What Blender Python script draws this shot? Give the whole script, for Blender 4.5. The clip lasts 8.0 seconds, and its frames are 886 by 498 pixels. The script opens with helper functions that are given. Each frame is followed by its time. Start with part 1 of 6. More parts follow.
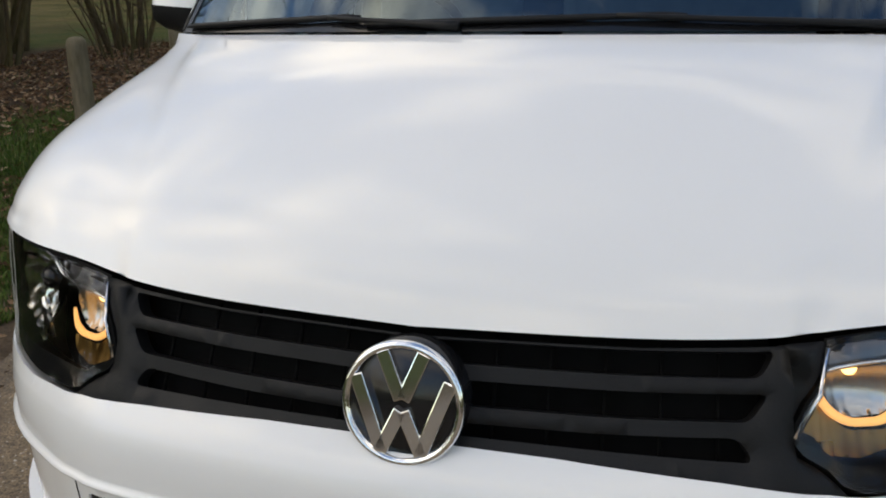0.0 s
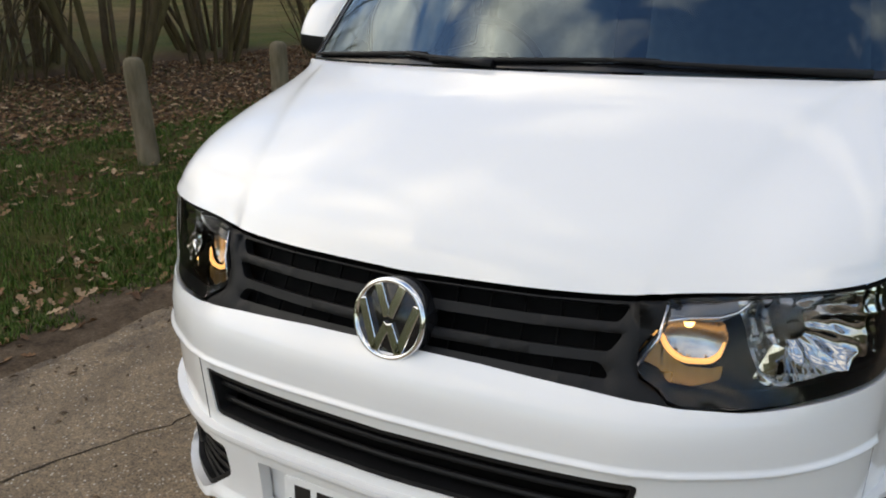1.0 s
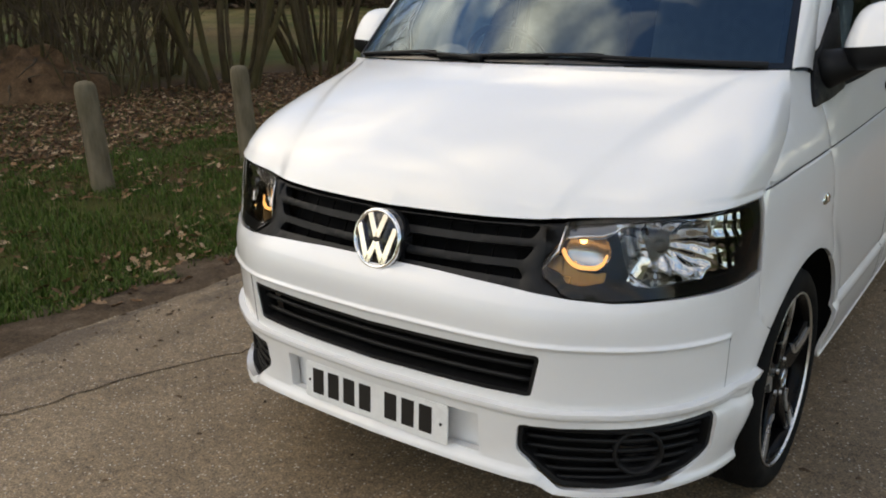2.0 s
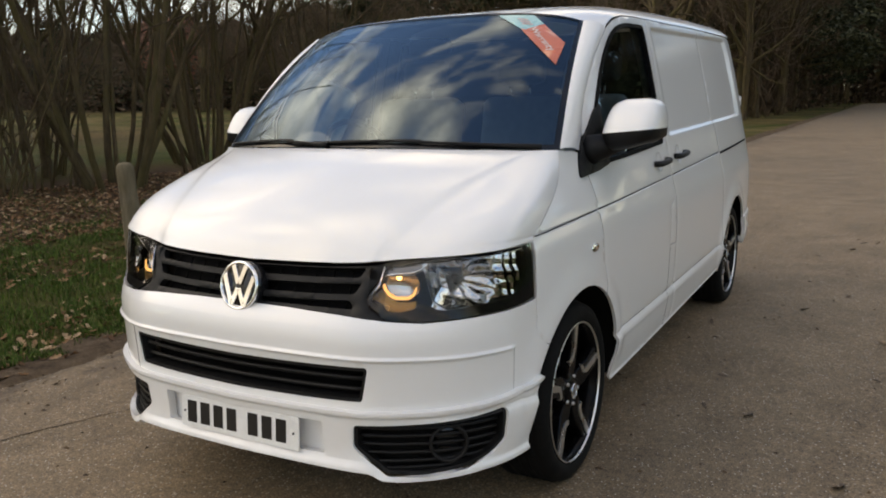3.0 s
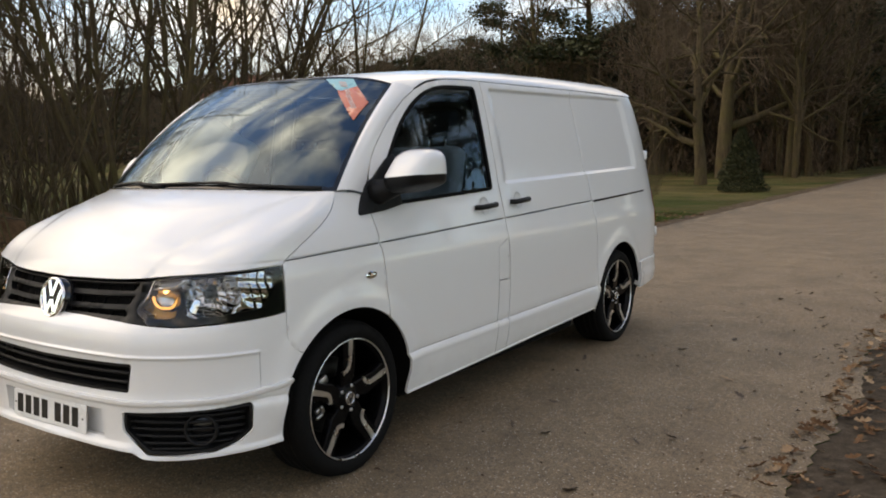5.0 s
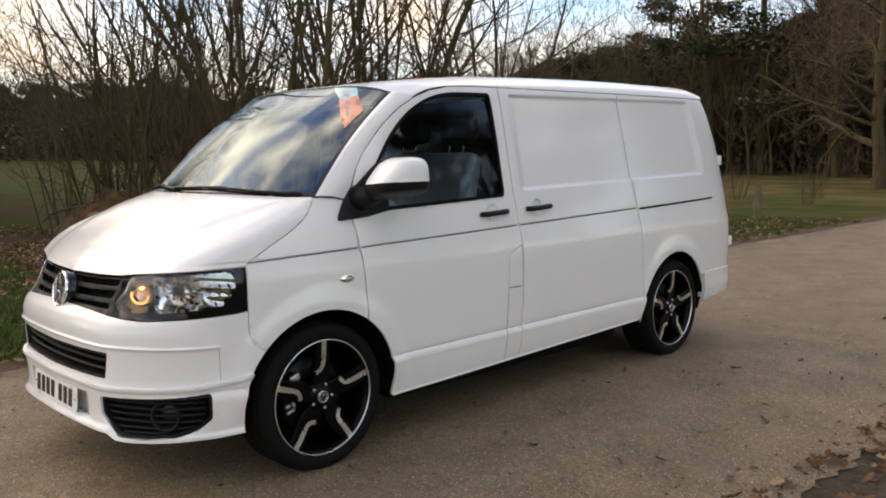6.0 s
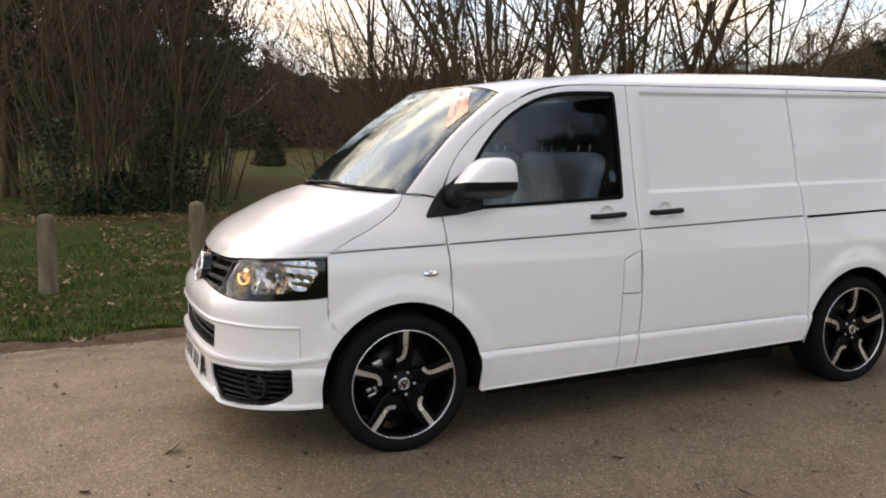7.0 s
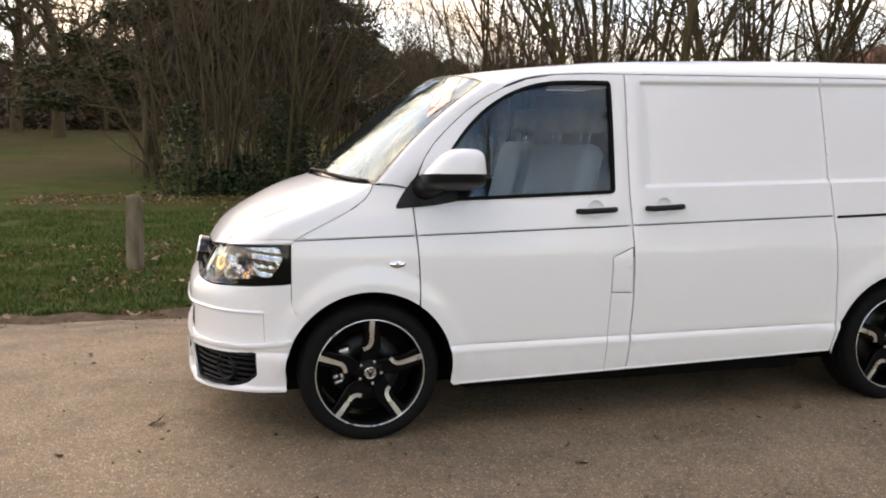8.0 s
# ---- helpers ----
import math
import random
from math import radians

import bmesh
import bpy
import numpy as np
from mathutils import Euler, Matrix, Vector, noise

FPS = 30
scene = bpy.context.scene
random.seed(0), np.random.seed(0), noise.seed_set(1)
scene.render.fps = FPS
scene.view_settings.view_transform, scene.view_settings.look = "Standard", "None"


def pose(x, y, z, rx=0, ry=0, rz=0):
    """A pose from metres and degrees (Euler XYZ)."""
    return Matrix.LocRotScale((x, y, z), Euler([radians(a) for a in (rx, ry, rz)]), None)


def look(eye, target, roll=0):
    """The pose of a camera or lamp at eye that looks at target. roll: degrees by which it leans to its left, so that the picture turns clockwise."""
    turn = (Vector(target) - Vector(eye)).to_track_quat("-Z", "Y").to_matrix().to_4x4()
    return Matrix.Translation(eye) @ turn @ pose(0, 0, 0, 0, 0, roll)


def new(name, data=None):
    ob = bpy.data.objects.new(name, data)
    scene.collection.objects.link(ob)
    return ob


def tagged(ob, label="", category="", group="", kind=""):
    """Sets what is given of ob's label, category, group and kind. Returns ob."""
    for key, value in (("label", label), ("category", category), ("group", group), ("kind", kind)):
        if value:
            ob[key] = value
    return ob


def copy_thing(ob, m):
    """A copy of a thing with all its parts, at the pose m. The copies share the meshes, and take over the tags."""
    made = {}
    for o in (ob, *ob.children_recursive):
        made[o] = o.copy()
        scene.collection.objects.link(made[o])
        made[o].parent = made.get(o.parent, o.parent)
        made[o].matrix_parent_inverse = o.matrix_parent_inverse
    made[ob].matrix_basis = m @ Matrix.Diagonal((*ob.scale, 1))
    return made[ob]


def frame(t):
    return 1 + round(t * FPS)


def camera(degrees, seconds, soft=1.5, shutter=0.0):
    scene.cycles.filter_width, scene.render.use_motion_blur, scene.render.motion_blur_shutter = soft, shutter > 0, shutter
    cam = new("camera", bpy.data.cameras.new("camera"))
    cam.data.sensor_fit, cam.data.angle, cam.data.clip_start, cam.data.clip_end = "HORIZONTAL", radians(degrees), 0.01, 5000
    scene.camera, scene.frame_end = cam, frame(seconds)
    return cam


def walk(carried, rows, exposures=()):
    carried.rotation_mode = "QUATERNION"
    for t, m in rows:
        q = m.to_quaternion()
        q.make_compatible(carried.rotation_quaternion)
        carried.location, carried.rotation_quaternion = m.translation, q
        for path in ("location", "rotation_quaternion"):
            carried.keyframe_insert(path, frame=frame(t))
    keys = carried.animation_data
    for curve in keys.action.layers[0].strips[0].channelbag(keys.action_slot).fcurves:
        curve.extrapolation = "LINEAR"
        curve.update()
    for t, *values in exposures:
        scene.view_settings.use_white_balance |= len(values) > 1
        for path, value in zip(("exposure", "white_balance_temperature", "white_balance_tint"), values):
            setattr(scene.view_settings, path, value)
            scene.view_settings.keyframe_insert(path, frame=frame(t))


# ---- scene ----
cam = camera(56.7, 8.0, soft=1.9)
PATH = [
    (0, (0.312, -1.685, 1.353), (-0.212, 0.137, 0.718), -1.2),
    (0.5, (0.563, -1.845, 1.391), (-0.144, -0.074, 0.785), -1.2),
    (1, (0.82, -2.035, 1.46), (-0.117, -0.382, 0.836), -1.0),
    (1.2, (0.907, -2.142, 1.461), (-0.108, -0.537, 0.836), -0.6),
    (2.3, (1.593, -2.464, 1.44), (0.431, -0.941, 0.865), -1.5),
    (2.5, (1.692, -2.54, 1.449), (0.599, -0.949, 0.925), -1.6),
    (3, (1.897, -2.789, 1.425), (0.93, -1.075, 1.067), -1.4),
    (3.5, (2.149, -2.944, 1.415), (1.205, -1.2, 1.16), -1.3),
    (4, (2.537, -2.954, 1.353), (1.459, -1.285, 1.121), -1.2),
    (4.5, (2.829, -2.845, 1.269), (1.715, -1.2, 1.039), -1.0),
    (4.7, (2.96, -2.763, 1.311), (1.852, -1.114, 1.085), -1.0),
    (5.8, (3.723, -2.261, 1.411), (2.402, -0.774, 1.205), -0.8),
    (6, (3.852, -2.121, 1.403), (2.424, -0.738, 1.183), -0.7),
    (6.5, (4.122, -1.75, 1.415), (2.516, -0.579, 1.193), -0.4),
    (7, (4.419, -1.385, 1.441), (2.606, -0.574, 1.203), 0.1),
    (7.5, (4.562, -1.035, 1.478), (2.660, -0.478, 1.2135), 0.6),
    (8, (4.652, -0.609, 1.469), (2.732, -0.121, 1.195), 0.7),
]
EXPOSURE = [(0.0, 0.58, 8450, 10), (0.5, 0.79, 8450, 10), (1.0, 0.85, 8450, 10), (2.5, 0.80, 9350, 12), (3.5, 0.84, 9500, 14), (4.5, 0.84, 9600, 14),
            (6.0, 1.03, 9700, 18), (6.5, 1.10, 9700, 20), (7.0, 1.25, 9750, 20), (7.5, 1.41, 9800, 20), (8.0, 1.52, 9800, 20)]
walk(cam, [(t, look(eye, target, roll)) for t, eye, target, roll in PATH], EXPOSURE)

# ---- light: a bright, broken winter sky with a weak, veiled sun ----
SUN_AZ, SUN_EL = radians(200.0), radians(32.0)     # direction towards the sun, from +x turning to +y
world = bpy.data.worlds.new("sky")
scene.world = world
world.use_nodes = True
wn, wl = world.node_tree.nodes, world.node_tree.links
wn.clear()
w_out, w_bg = wn.new("ShaderNodeOutputWorld"), wn.new("ShaderNodeBackground")
w_sky = wn.new("ShaderNodeTexSky")
w_sky.sky_type, w_sky.sun_disc = "NISHITA", False
w_sky.sun_elevation, w_sky.sun_rotation = SUN_EL, radians(90.0) - SUN_AZ
w_sky.air_density, w_sky.dust_density, w_sky.ozone_density = 1.0, 0.4, 2.0
w_co, w_map = wn.new("ShaderNodeTexCoord"), wn.new("ShaderNodeMapping")
w_map.inputs["Scale"].default_value = (1.0, 1.6, 3.2)
w_map.inputs["Rotation"].default_value = (0.0, 0.0, 0.6)
w_n1, w_n2 = wn.new("ShaderNodeTexNoise"), wn.new("ShaderNodeTexNoise")
w_n1.inputs["Scale"].default_value, w_n1.inputs["Detail"].default_value = 2.1, 6.0
w_n1.inputs["Distortion"].default_value = 0.35
w_n2.inputs["Scale"].default_value, w_n2.inputs["Detail"].default_value = 5.0, 4.0
w_r1, w_r2 = wn.new("ShaderNodeValToRGB"), wn.new("ShaderNodeValToRGB")
w_r1.color_ramp.elements[0].position, w_r1.color_ramp.elements[1].position = 0.40, 0.67
w_r2.color_ramp.elements[0].color = (6.1, 6.1, 6.0, 1)
w_r2.color_ramp.elements[1].color = (13.4, 13.2, 12.7, 1)
w_r2.color_ramp.elements[0].position, w_r2.color_ramp.elements[1].position = 0.34, 0.66
w_mix = wn.new("ShaderNodeMix")
w_mix.data_type = "RGBA"
wl.new(w_co.outputs["Generated"], w_map.inputs["Vector"])
wl.new(w_map.outputs["Vector"], w_n1.inputs["Vector"])
wl.new(w_map.outputs["Vector"], w_n2.inputs["Vector"])
w_sep, w_sq, w_sub = wn.new("ShaderNodeSeparateXYZ"), wn.new("ShaderNodeMath"), wn.new("ShaderNodeMath")
w_sq.operation, w_sq.inputs[1].default_value = "POWER", 2.0
w_sub.operation, w_sub.inputs[1].default_value, w_sub.inputs[2].default_value = "MULTIPLY_ADD", -0.115, 0.0     # clouds stand thinner overhead
wl.new(w_co.outputs["Generated"], w_sep.inputs["Vector"])
wl.new(w_sep.outputs["Z"], w_sq.inputs[0])
wl.new(w_sq.outputs["Value"], w_sub.inputs[0])
# the veiled sun brightens and thickens the cloud about it
w_dot, w_pos, w_near, w_glow = wn.new("ShaderNodeVectorMath"), wn.new("ShaderNodeMath"), wn.new("ShaderNodeMath"), wn.new("ShaderNodeMath")
w_dot.operation = "DOT_PRODUCT"
w_dot.inputs[1].default_value = (math.cos(SUN_AZ) * math.cos(SUN_EL), math.sin(SUN_AZ) * math.cos(SUN_EL), math.sin(SUN_EL))
w_pos.operation, w_pos.inputs[1].default_value = "MAXIMUM", 0.0
w_near.operation, w_near.inputs[1].default_value = "POWER", 3.0
w_glow.operation, w_glow.inputs[1].default_value, w_glow.inputs[2].default_value = "MULTIPLY_ADD", 0.4, 1.0
w_cov = wn.new("ShaderNodeMath")
w_cov.operation, w_cov.inputs[1].default_value = "MULTIPLY_ADD", 0.085
wl.new(w_co.outputs["Generated"], w_dot.inputs[0])
wl.new(w_dot.outputs["Value"], w_pos.inputs[0])
wl.new(w_pos.outputs["Value"], w_near.inputs[0])
wl.new(w_near.outputs["Value"], w_glow.inputs[0])
wl.new(w_near.outputs["Value"], w_cov.inputs[0])
wl.new(w_n1.outputs["Fac"], w_cov.inputs[2])
wl.new(w_cov.outputs["Value"], w_sub.inputs[2])
w_sepz = wn.new("ShaderNodeSeparateXYZ")
wl.new(w_co.outputs["Generated"], w_sepz.inputs["Vector"])
w_lit = wn.new("ShaderNodeVectorMath")
w_lit.operation = "SCALE"
wl.new(w_r2.outputs["Color"], w_lit.inputs["Vector"])
# cloud bases stand darker towards the horizon
w_low, w_both = wn.new("ShaderNodeMapRange"), wn.new("ShaderNodeMath")
w_low.inputs["From Min"].default_value, w_low.inputs["From Max"].default_value = 0.05, 0.65
w_low.inputs["To Min"].default_value, w_low.inputs["To Max"].default_value = 0.44, 1.30
w_both.operation = "MULTIPLY"
wl.new(w_sepz.outputs["Z"], w_low.inputs["Value"])
wl.new(w_glow.outputs["Value"], w_both.inputs[0])
wl.new(w_low.outputs["Result"], w_both.inputs[1])
wl.new(w_both.outputs["Value"], w_lit.inputs["Scale"])
wl.new(w_sub.outputs["Value"], w_r1.inputs["Fac"])
wl.new(w_n2.outputs["Fac"], w_r2.inputs["Fac"])
wl.new(w_r1.outputs["Color"], w_mix.inputs["Factor"])
w_blue = wn.new("ShaderNodeMix")
w_blue.data_type, w_blue.blend_type = "RGBA", "MULTIPLY"
w_blue.inputs["Factor"].default_value, w_blue.inputs["B"].default_value = 1.0, (1.0, 1.30, 1.62, 1)
wl.new(w_sky.outputs["Color"], w_blue.inputs["A"])
wl.new(w_blue.outputs["Result"], w_mix.inputs["A"])
wl.new(w_lit.outputs["Vector"], w_mix.inputs["B"])
wl.new(w_mix.outputs["Result"], w_bg.inputs["Color"])
wl.new(w_bg.outputs["Background"], w_out.inputs["Surface"])
w_bg.inputs["Strength"].default_value = 0.115
sun_data = bpy.data.lights.new("sun", "SUN")
sun_data.energy, sun_data.angle, sun_data.color = 0.24, radians(48.0), (1.0, 0.90, 0.75)
sun = new("sun", sun_data)
sun.matrix_world = look((30 * math.cos(SUN_AZ), 30 * math.sin(SUN_AZ), 20), (30 * math.cos(SUN_AZ) - math.cos(SUN_AZ) * math.cos(SUN_EL), 30 * math.sin(SUN_AZ) - math.sin(SUN_AZ) * math.cos(SUN_EL), 20 - math.sin(SUN_EL)))

# ---- small tools ----
from mathutils.geometry import delaunay_2d_cdt


def lerp(a, b, t):
    return a + (b - a) * t


def smooth(a, b, v):
    t = min(1.0, max(0.0, (v - a) / (b - a)))
    return t * t * (3 - 2 * t)


def spline(points):
    """A monotone cubic through (x, y) points; flat beyond its ends in slope."""
    xs, ys = [float(p[0]) for p in points], [float(p[1]) for p in points]
    n = len(xs)
    h = [xs[i + 1] - xs[i] for i in range(n - 1)]
    d = [(ys[i + 1] - ys[i]) / h[i] for i in range(n - 1)]
    m = [d[0]] + [0.0] * (n - 2) + [d[-1]]
    for i in range(1, n - 1):
        if d[i - 1] * d[i] > 0:
            a, b = 2 * h[i] + h[i - 1], h[i] + 2 * h[i - 1]
            m[i] = (a + b) / (a / d[i - 1] + b / d[i])

    def f(x):
        if x <= xs[0]:
            return ys[0] + m[0] * (x - xs[0])
        if x >= xs[-1]:
            return ys[-1] + m[-1] * (x - xs[-1])
        i = 0
        while x > xs[i + 1]:
            i += 1
        t = (x - xs[i]) / h[i]
        return ((1 + 2 * t) * (1 - t) ** 2 * ys[i] + t * (1 - t) ** 2 * h[i] * m[i]
                + t * t * (3 - 2 * t) * ys[i + 1] + t * t * (t - 1) * h[i] * m[i + 1])
    return f


def link_mesh(name, mesh, material, parent=None, label=""):
    ob = new(name, mesh)
    if material is not None and not mesh.materials:
        mesh.materials.append(material)
    if parent is not None:
        ob.parent = parent
    return tagged(ob, label)


def part(name, bm, material, parent=None, label="", flat=False):
    mesh = bpy.data.meshes.new(name)
    for f in bm.faces:
        f.smooth = not flat
    bm.to_mesh(mesh)
    bm.free()
    return link_mesh(name, mesh, material, parent, label)


def raw_part(name, verts, faces, material, parent=None, label="", flat=False):
    mesh = bpy.data.meshes.new(name)
    mesh.from_pydata([tuple(v) for v in verts], [], faces)
    mesh.polygons.foreach_set("use_smooth", [not flat] * len(mesh.polygons))
    mesh.update()
    return link_mesh(name, mesh, material, parent, label)


def empty(name, label, category, group="", kind="", at=(0, 0, 0)):
    ob = new(name)
    ob.location = at
    return tagged(ob, label, category, group, kind)


def inside(poly, pts):
    """Which of the points (n, 2) lie in the polygon."""
    poly, pts = np.asarray(poly, float), np.asarray(pts, float)
    x, y, hit = pts[:, 0], pts[:, 1], np.zeros(len(pts), bool)
    a = poly[-1]
    for b in poly:
        if a[1] != b[1]:
            hit ^= ((b[1] > y) != (a[1] > y)) & (x < (a[0] - b[0]) * (y - b[1]) / (a[1] - b[1]) + b[0])
        a = b
    return hit


def dense(poly, step):
    out = []
    for a, b in zip(poly, list(poly[1:]) + [poly[0]]):
        n = max(1, int(math.ceil(math.hypot(b[0] - a[0], b[1] - a[1]) / step)))
        out += [(lerp(a[0], b[0], i / n), lerp(a[1], b[1], i / n)) for i in range(n)]
    return out


def rounded(poly, r, n=4):
    """The polygon with its corners rounded by r."""
    out, k = [], len(poly)
    for i in range(k):
        p, a, b = Vector(poly[i]), Vector(poly[i - 1]), Vector(poly[(i + 1) % k])
        ra, rb = min(r, (a - p).length * 0.45), min(r, (b - p).length * 0.45)
        s, e = p + (a - p).normalized() * ra, p + (b - p).normalized() * rb
        for j in range(n + 1):
            t = j / n
            out.append(tuple(s * (1 - t) ** 2 + p * 2 * t * (1 - t) + e * t * t))
    return out


def panel(name, outline, place, material, parent, label="", holes=(), step=0.03, rows=(), thick=0.012, mirror=False, roll=0.0015):
    """A sheet of metal or plastic: a flat outline, with holes, laid on the surface place(u, v), with a turned-in rim."""
    loops = [dense(outline, step)] + [dense(h, step * 0.7) for h in holes]
    pts, edges = [], []
    for loop in loops:
        k = len(pts)
        pts += loop
        edges += [(k + i, k + (i + 1) % len(loop)) for i in range(len(loop))]
    rim = np.array(pts)
    lo, hi = rim.min(0), rim.max(0)
    us = np.arange(lo[0] + step / 2, hi[0], step)
    vs = sorted(list(np.arange(lo[1] + step / 2, hi[1], step)) + [r for r in rows])
    grid = np.array([(u, v) for v in vs for u in us]) if len(us) and len(vs) else np.zeros((0, 2))
    if len(grid):
        ok = inside(loops[0], grid)
        for h in loops[1:]:
            ok &= ~inside(h, grid)
        grid = grid[ok]
    if len(grid):
        gap = np.sqrt(((grid[:, None] - rim[None]) ** 2).sum(-1)).min(1)
        grid = grid[gap > step * 0.3]
    allp = [Vector(p) for p in pts] + [Vector(p) for p in grid.tolist()]
    v2, _, faces, _, _, _ = delaunay_2d_cdt(allp, edges, [], 0, 1e-6)
    centres = np.array([[sum(v2[i][0] for i in f) / 3, sum(v2[i][1] for i in f) / 3] for f in faces])
    ok = inside(loops[0], centres)
    for h in loops[1:]:
        ok &= ~inside(h, centres)
    faces = [f for f, k in zip(faces, ok) if k]
    co = np.array([place(v[0], v[1]) for v in v2], float)
    if mirror:
        co[:, 0] *= -1
        faces = [tuple(reversed(f)) for f in faces]
    tri = np.array(faces)
    nrm = np.cross(co[tri[:, 1]] - co[tri[:, 0]], co[tri[:, 2]] - co[tri[:, 0]])
    vn = np.zeros_like(co)
    for c in range(3):
        np.add.at(vn, tri[:, c], nrm)
    vn /= np.maximum(np.linalg.norm(vn, axis=1, keepdims=True), 1e-12)
    count = {}
    for f in faces:
        for a, b in ((f[0], f[1]), (f[1], f[2]), (f[2], f[0])):
            count[(a, b)] = 1
    border = [e for e in count if (e[1], e[0]) not in count]
    on_rim = sorted({i for e in border for i in e})
    co[on_rim] -= roll * vn[on_rim]
    verts, n = [tuple(c) for c in co], len(co)
    top = {i: n + k for k, i in enumerate(on_rim)}
    low = {i: n + len(on_rim) + k for k, i in enumerate(on_rim)}
    verts += [tuple(co[i]) for i in on_rim] + [tuple(co[i] - thick * vn[i]) for i in on_rim]
    faces = [tuple(f) for f in faces]
    if thick > 0:
        faces += [(top[b], top[a], low[a], low[b]) for a, b in border]
    return raw_part(name, verts, faces, material, parent, label)


def sheet(name, place, nu, nv, material, parent, label="", flip=False):
    """A curved sheet from place(u, v), u and v from 0 to 1."""
    verts = [place(i / nu, j / nv) for j in range(nv + 1) for i in range(nu + 1)]
    w = nu + 1
    faces = [(j * w + i, j * w + i + 1, (j + 1) * w + i + 1, (j + 1) * w + i) for j in range(nv) for i in range(nu)]
    if flip:
        faces = [tuple(reversed(f)) for f in faces]
    return raw_part(name, verts, faces, material, parent, label)


def tube_into(verts, faces, pts, radii, sides=6, cap=True):
    """Adds a tapered tube along pts to plain lists."""
    k = len(verts)
    up = Vector((0.3, 0.2, 0.93))
    for i, p in enumerate(pts):
        p = Vector(p)
        d = Vector(pts[min(i + 1, len(pts) - 1)]) - Vector(pts[max(i - 1, 0)])
        d.normalize()
        a = d.cross(up)
        if a.length < 1e-3:
            a = d.cross(Vector((1, 0, 0)))
        a.normalize()
        b = d.cross(a)
        for j in range(sides):
            t = 2 * math.pi * j / sides
            verts.append(tuple(p + (a * math.cos(t) + b * math.sin(t)) * radii[i]))
    for i in range(len(pts) - 1):
        for j in range(sides):
            q = (j + 1) % sides
            faces.append((k + i * sides + q, k + i * sides + j, k + (i + 1) * sides + j, k + (i + 1) * sides + q))
    if cap:
        faces.append(tuple(k + j for j in range(sides)))
        faces.append(tuple(k + (len(pts) - 1) * sides + j for j in reversed(range(sides))))


def rod(name, pts, radii, material, parent=None, label="", sides=10):
    verts, faces = [], []
    if not isinstance(radii, (list, tuple)):
        radii = [radii] * len(pts)
    tube_into(verts, faces, pts, radii, sides)
    return raw_part(name, verts, faces, material, parent, label)


def box_into(bm, size, m, bevel=0.0, segments=2):
    made = bmesh.ops.create_cube(bm, size=1.0, matrix=m @ Matrix.Diagonal((*size, 1)))
    if bevel:
        edges = list({e for v in made["verts"] for e in v.link_edges})
        bmesh.ops.bevel(bm, geom=edges, offset=bevel, segments=segments, affect="EDGES", profile=0.5)


def block(name, size, m, material, parent=None, label="", bevel=0.01, segments=2):
    bm = bmesh.new()
    box_into(bm, size, m, bevel, segments)
    return part(name, bm, material, parent, label)


def revolve(name, profile, n, material, parent, label="", m=None, closed=False):
    """A turned shape round the x axis: profile of (x, r)."""
    verts, faces, k = [], [], len(profile)
    for i in range(n):
        t = 2 * math.pi * i / n
        for x, r in profile:
            v = Vector((x, r * math.cos(t), r * math.sin(t)))
            verts.append(tuple(m @ v) if m is not None else tuple(v))
    for i in range(n):
        q = (i + 1) % n
        for j in range(k if closed else k - 1):
            w = (j + 1) % k
            faces.append((i * k + j, i * k + w, q * k + w, q * k + j))
    return raw_part(name, verts, faces, material, parent, label)


def prism(name, poly, depth, m, material, parent, label="", bevel=0.0):
    """A flat outline (in x, y of m) given a depth along z of m."""
    bm = bmesh.new()
    f = bm.faces.new([bm.verts.new(m @ Vector((p[0], p[1], 0))) for p in poly])
    ext = bmesh.ops.extrude_face_region(bm, geom=[f])
    up = (m.to_3x3() @ Vector((0, 0, 1))).normalized() * depth
    bmesh.ops.translate(bm, vec=up, verts=[v for v in ext["geom"] if isinstance(v, bmesh.types.BMVert)])
    bmesh.ops.recalc_face_normals(bm, faces=bm.faces)
    if bevel:
        tops = [e for e in bm.edges if all((v.co - m.translation).dot(up.normalized()) > abs(depth) * 0.9 for v in e.verts)]
        bmesh.ops.bevel(bm, geom=tops, offset=bevel, segments=2, affect="EDGES", profile=0.5)
    return part(name, bm, material, parent, label, flat=True)


# ---- materials ----
def material(name):
    m = bpy.data.materials.new(name)
    m.use_nodes = True
    n, l = m.node_tree.nodes, m.node_tree.links
    return m, n, l, n["Principled BSDF"]


def noise_node(n, l, scale, detail=4.0, rough=0.55, coord="Object", stretch=None):
    co, tx = n.new("ShaderNodeTexCoord"), n.new("ShaderNodeTexNoise")
    tx.inputs["Scale"].default_value, tx.inputs["Detail"].default_value, tx.inputs["Roughness"].default_value = scale, detail, rough
    if stretch:
        mp = n.new("ShaderNodeMapping")
        mp.inputs["Scale"].default_value = stretch
        l.new(co.outputs[coord], mp.inputs["Vector"])
        l.new(mp.outputs["Vector"], tx.inputs["Vector"])
    else:
        l.new(co.outputs[coord], tx.inputs["Vector"])
    return tx


def ramp_node(n, l, source, stops):
    r = n.new("ShaderNodeValToRGB")
    e = r.color_ramp.elements
    while len(e) < len(stops):
        e.new(0.5)
    for el, (p, c) in zip(e, stops):
        el.position, el.color = p, (*c, 1) if len(c) == 3 else c
    l.new(source, r.inputs["Fac"])
    return r


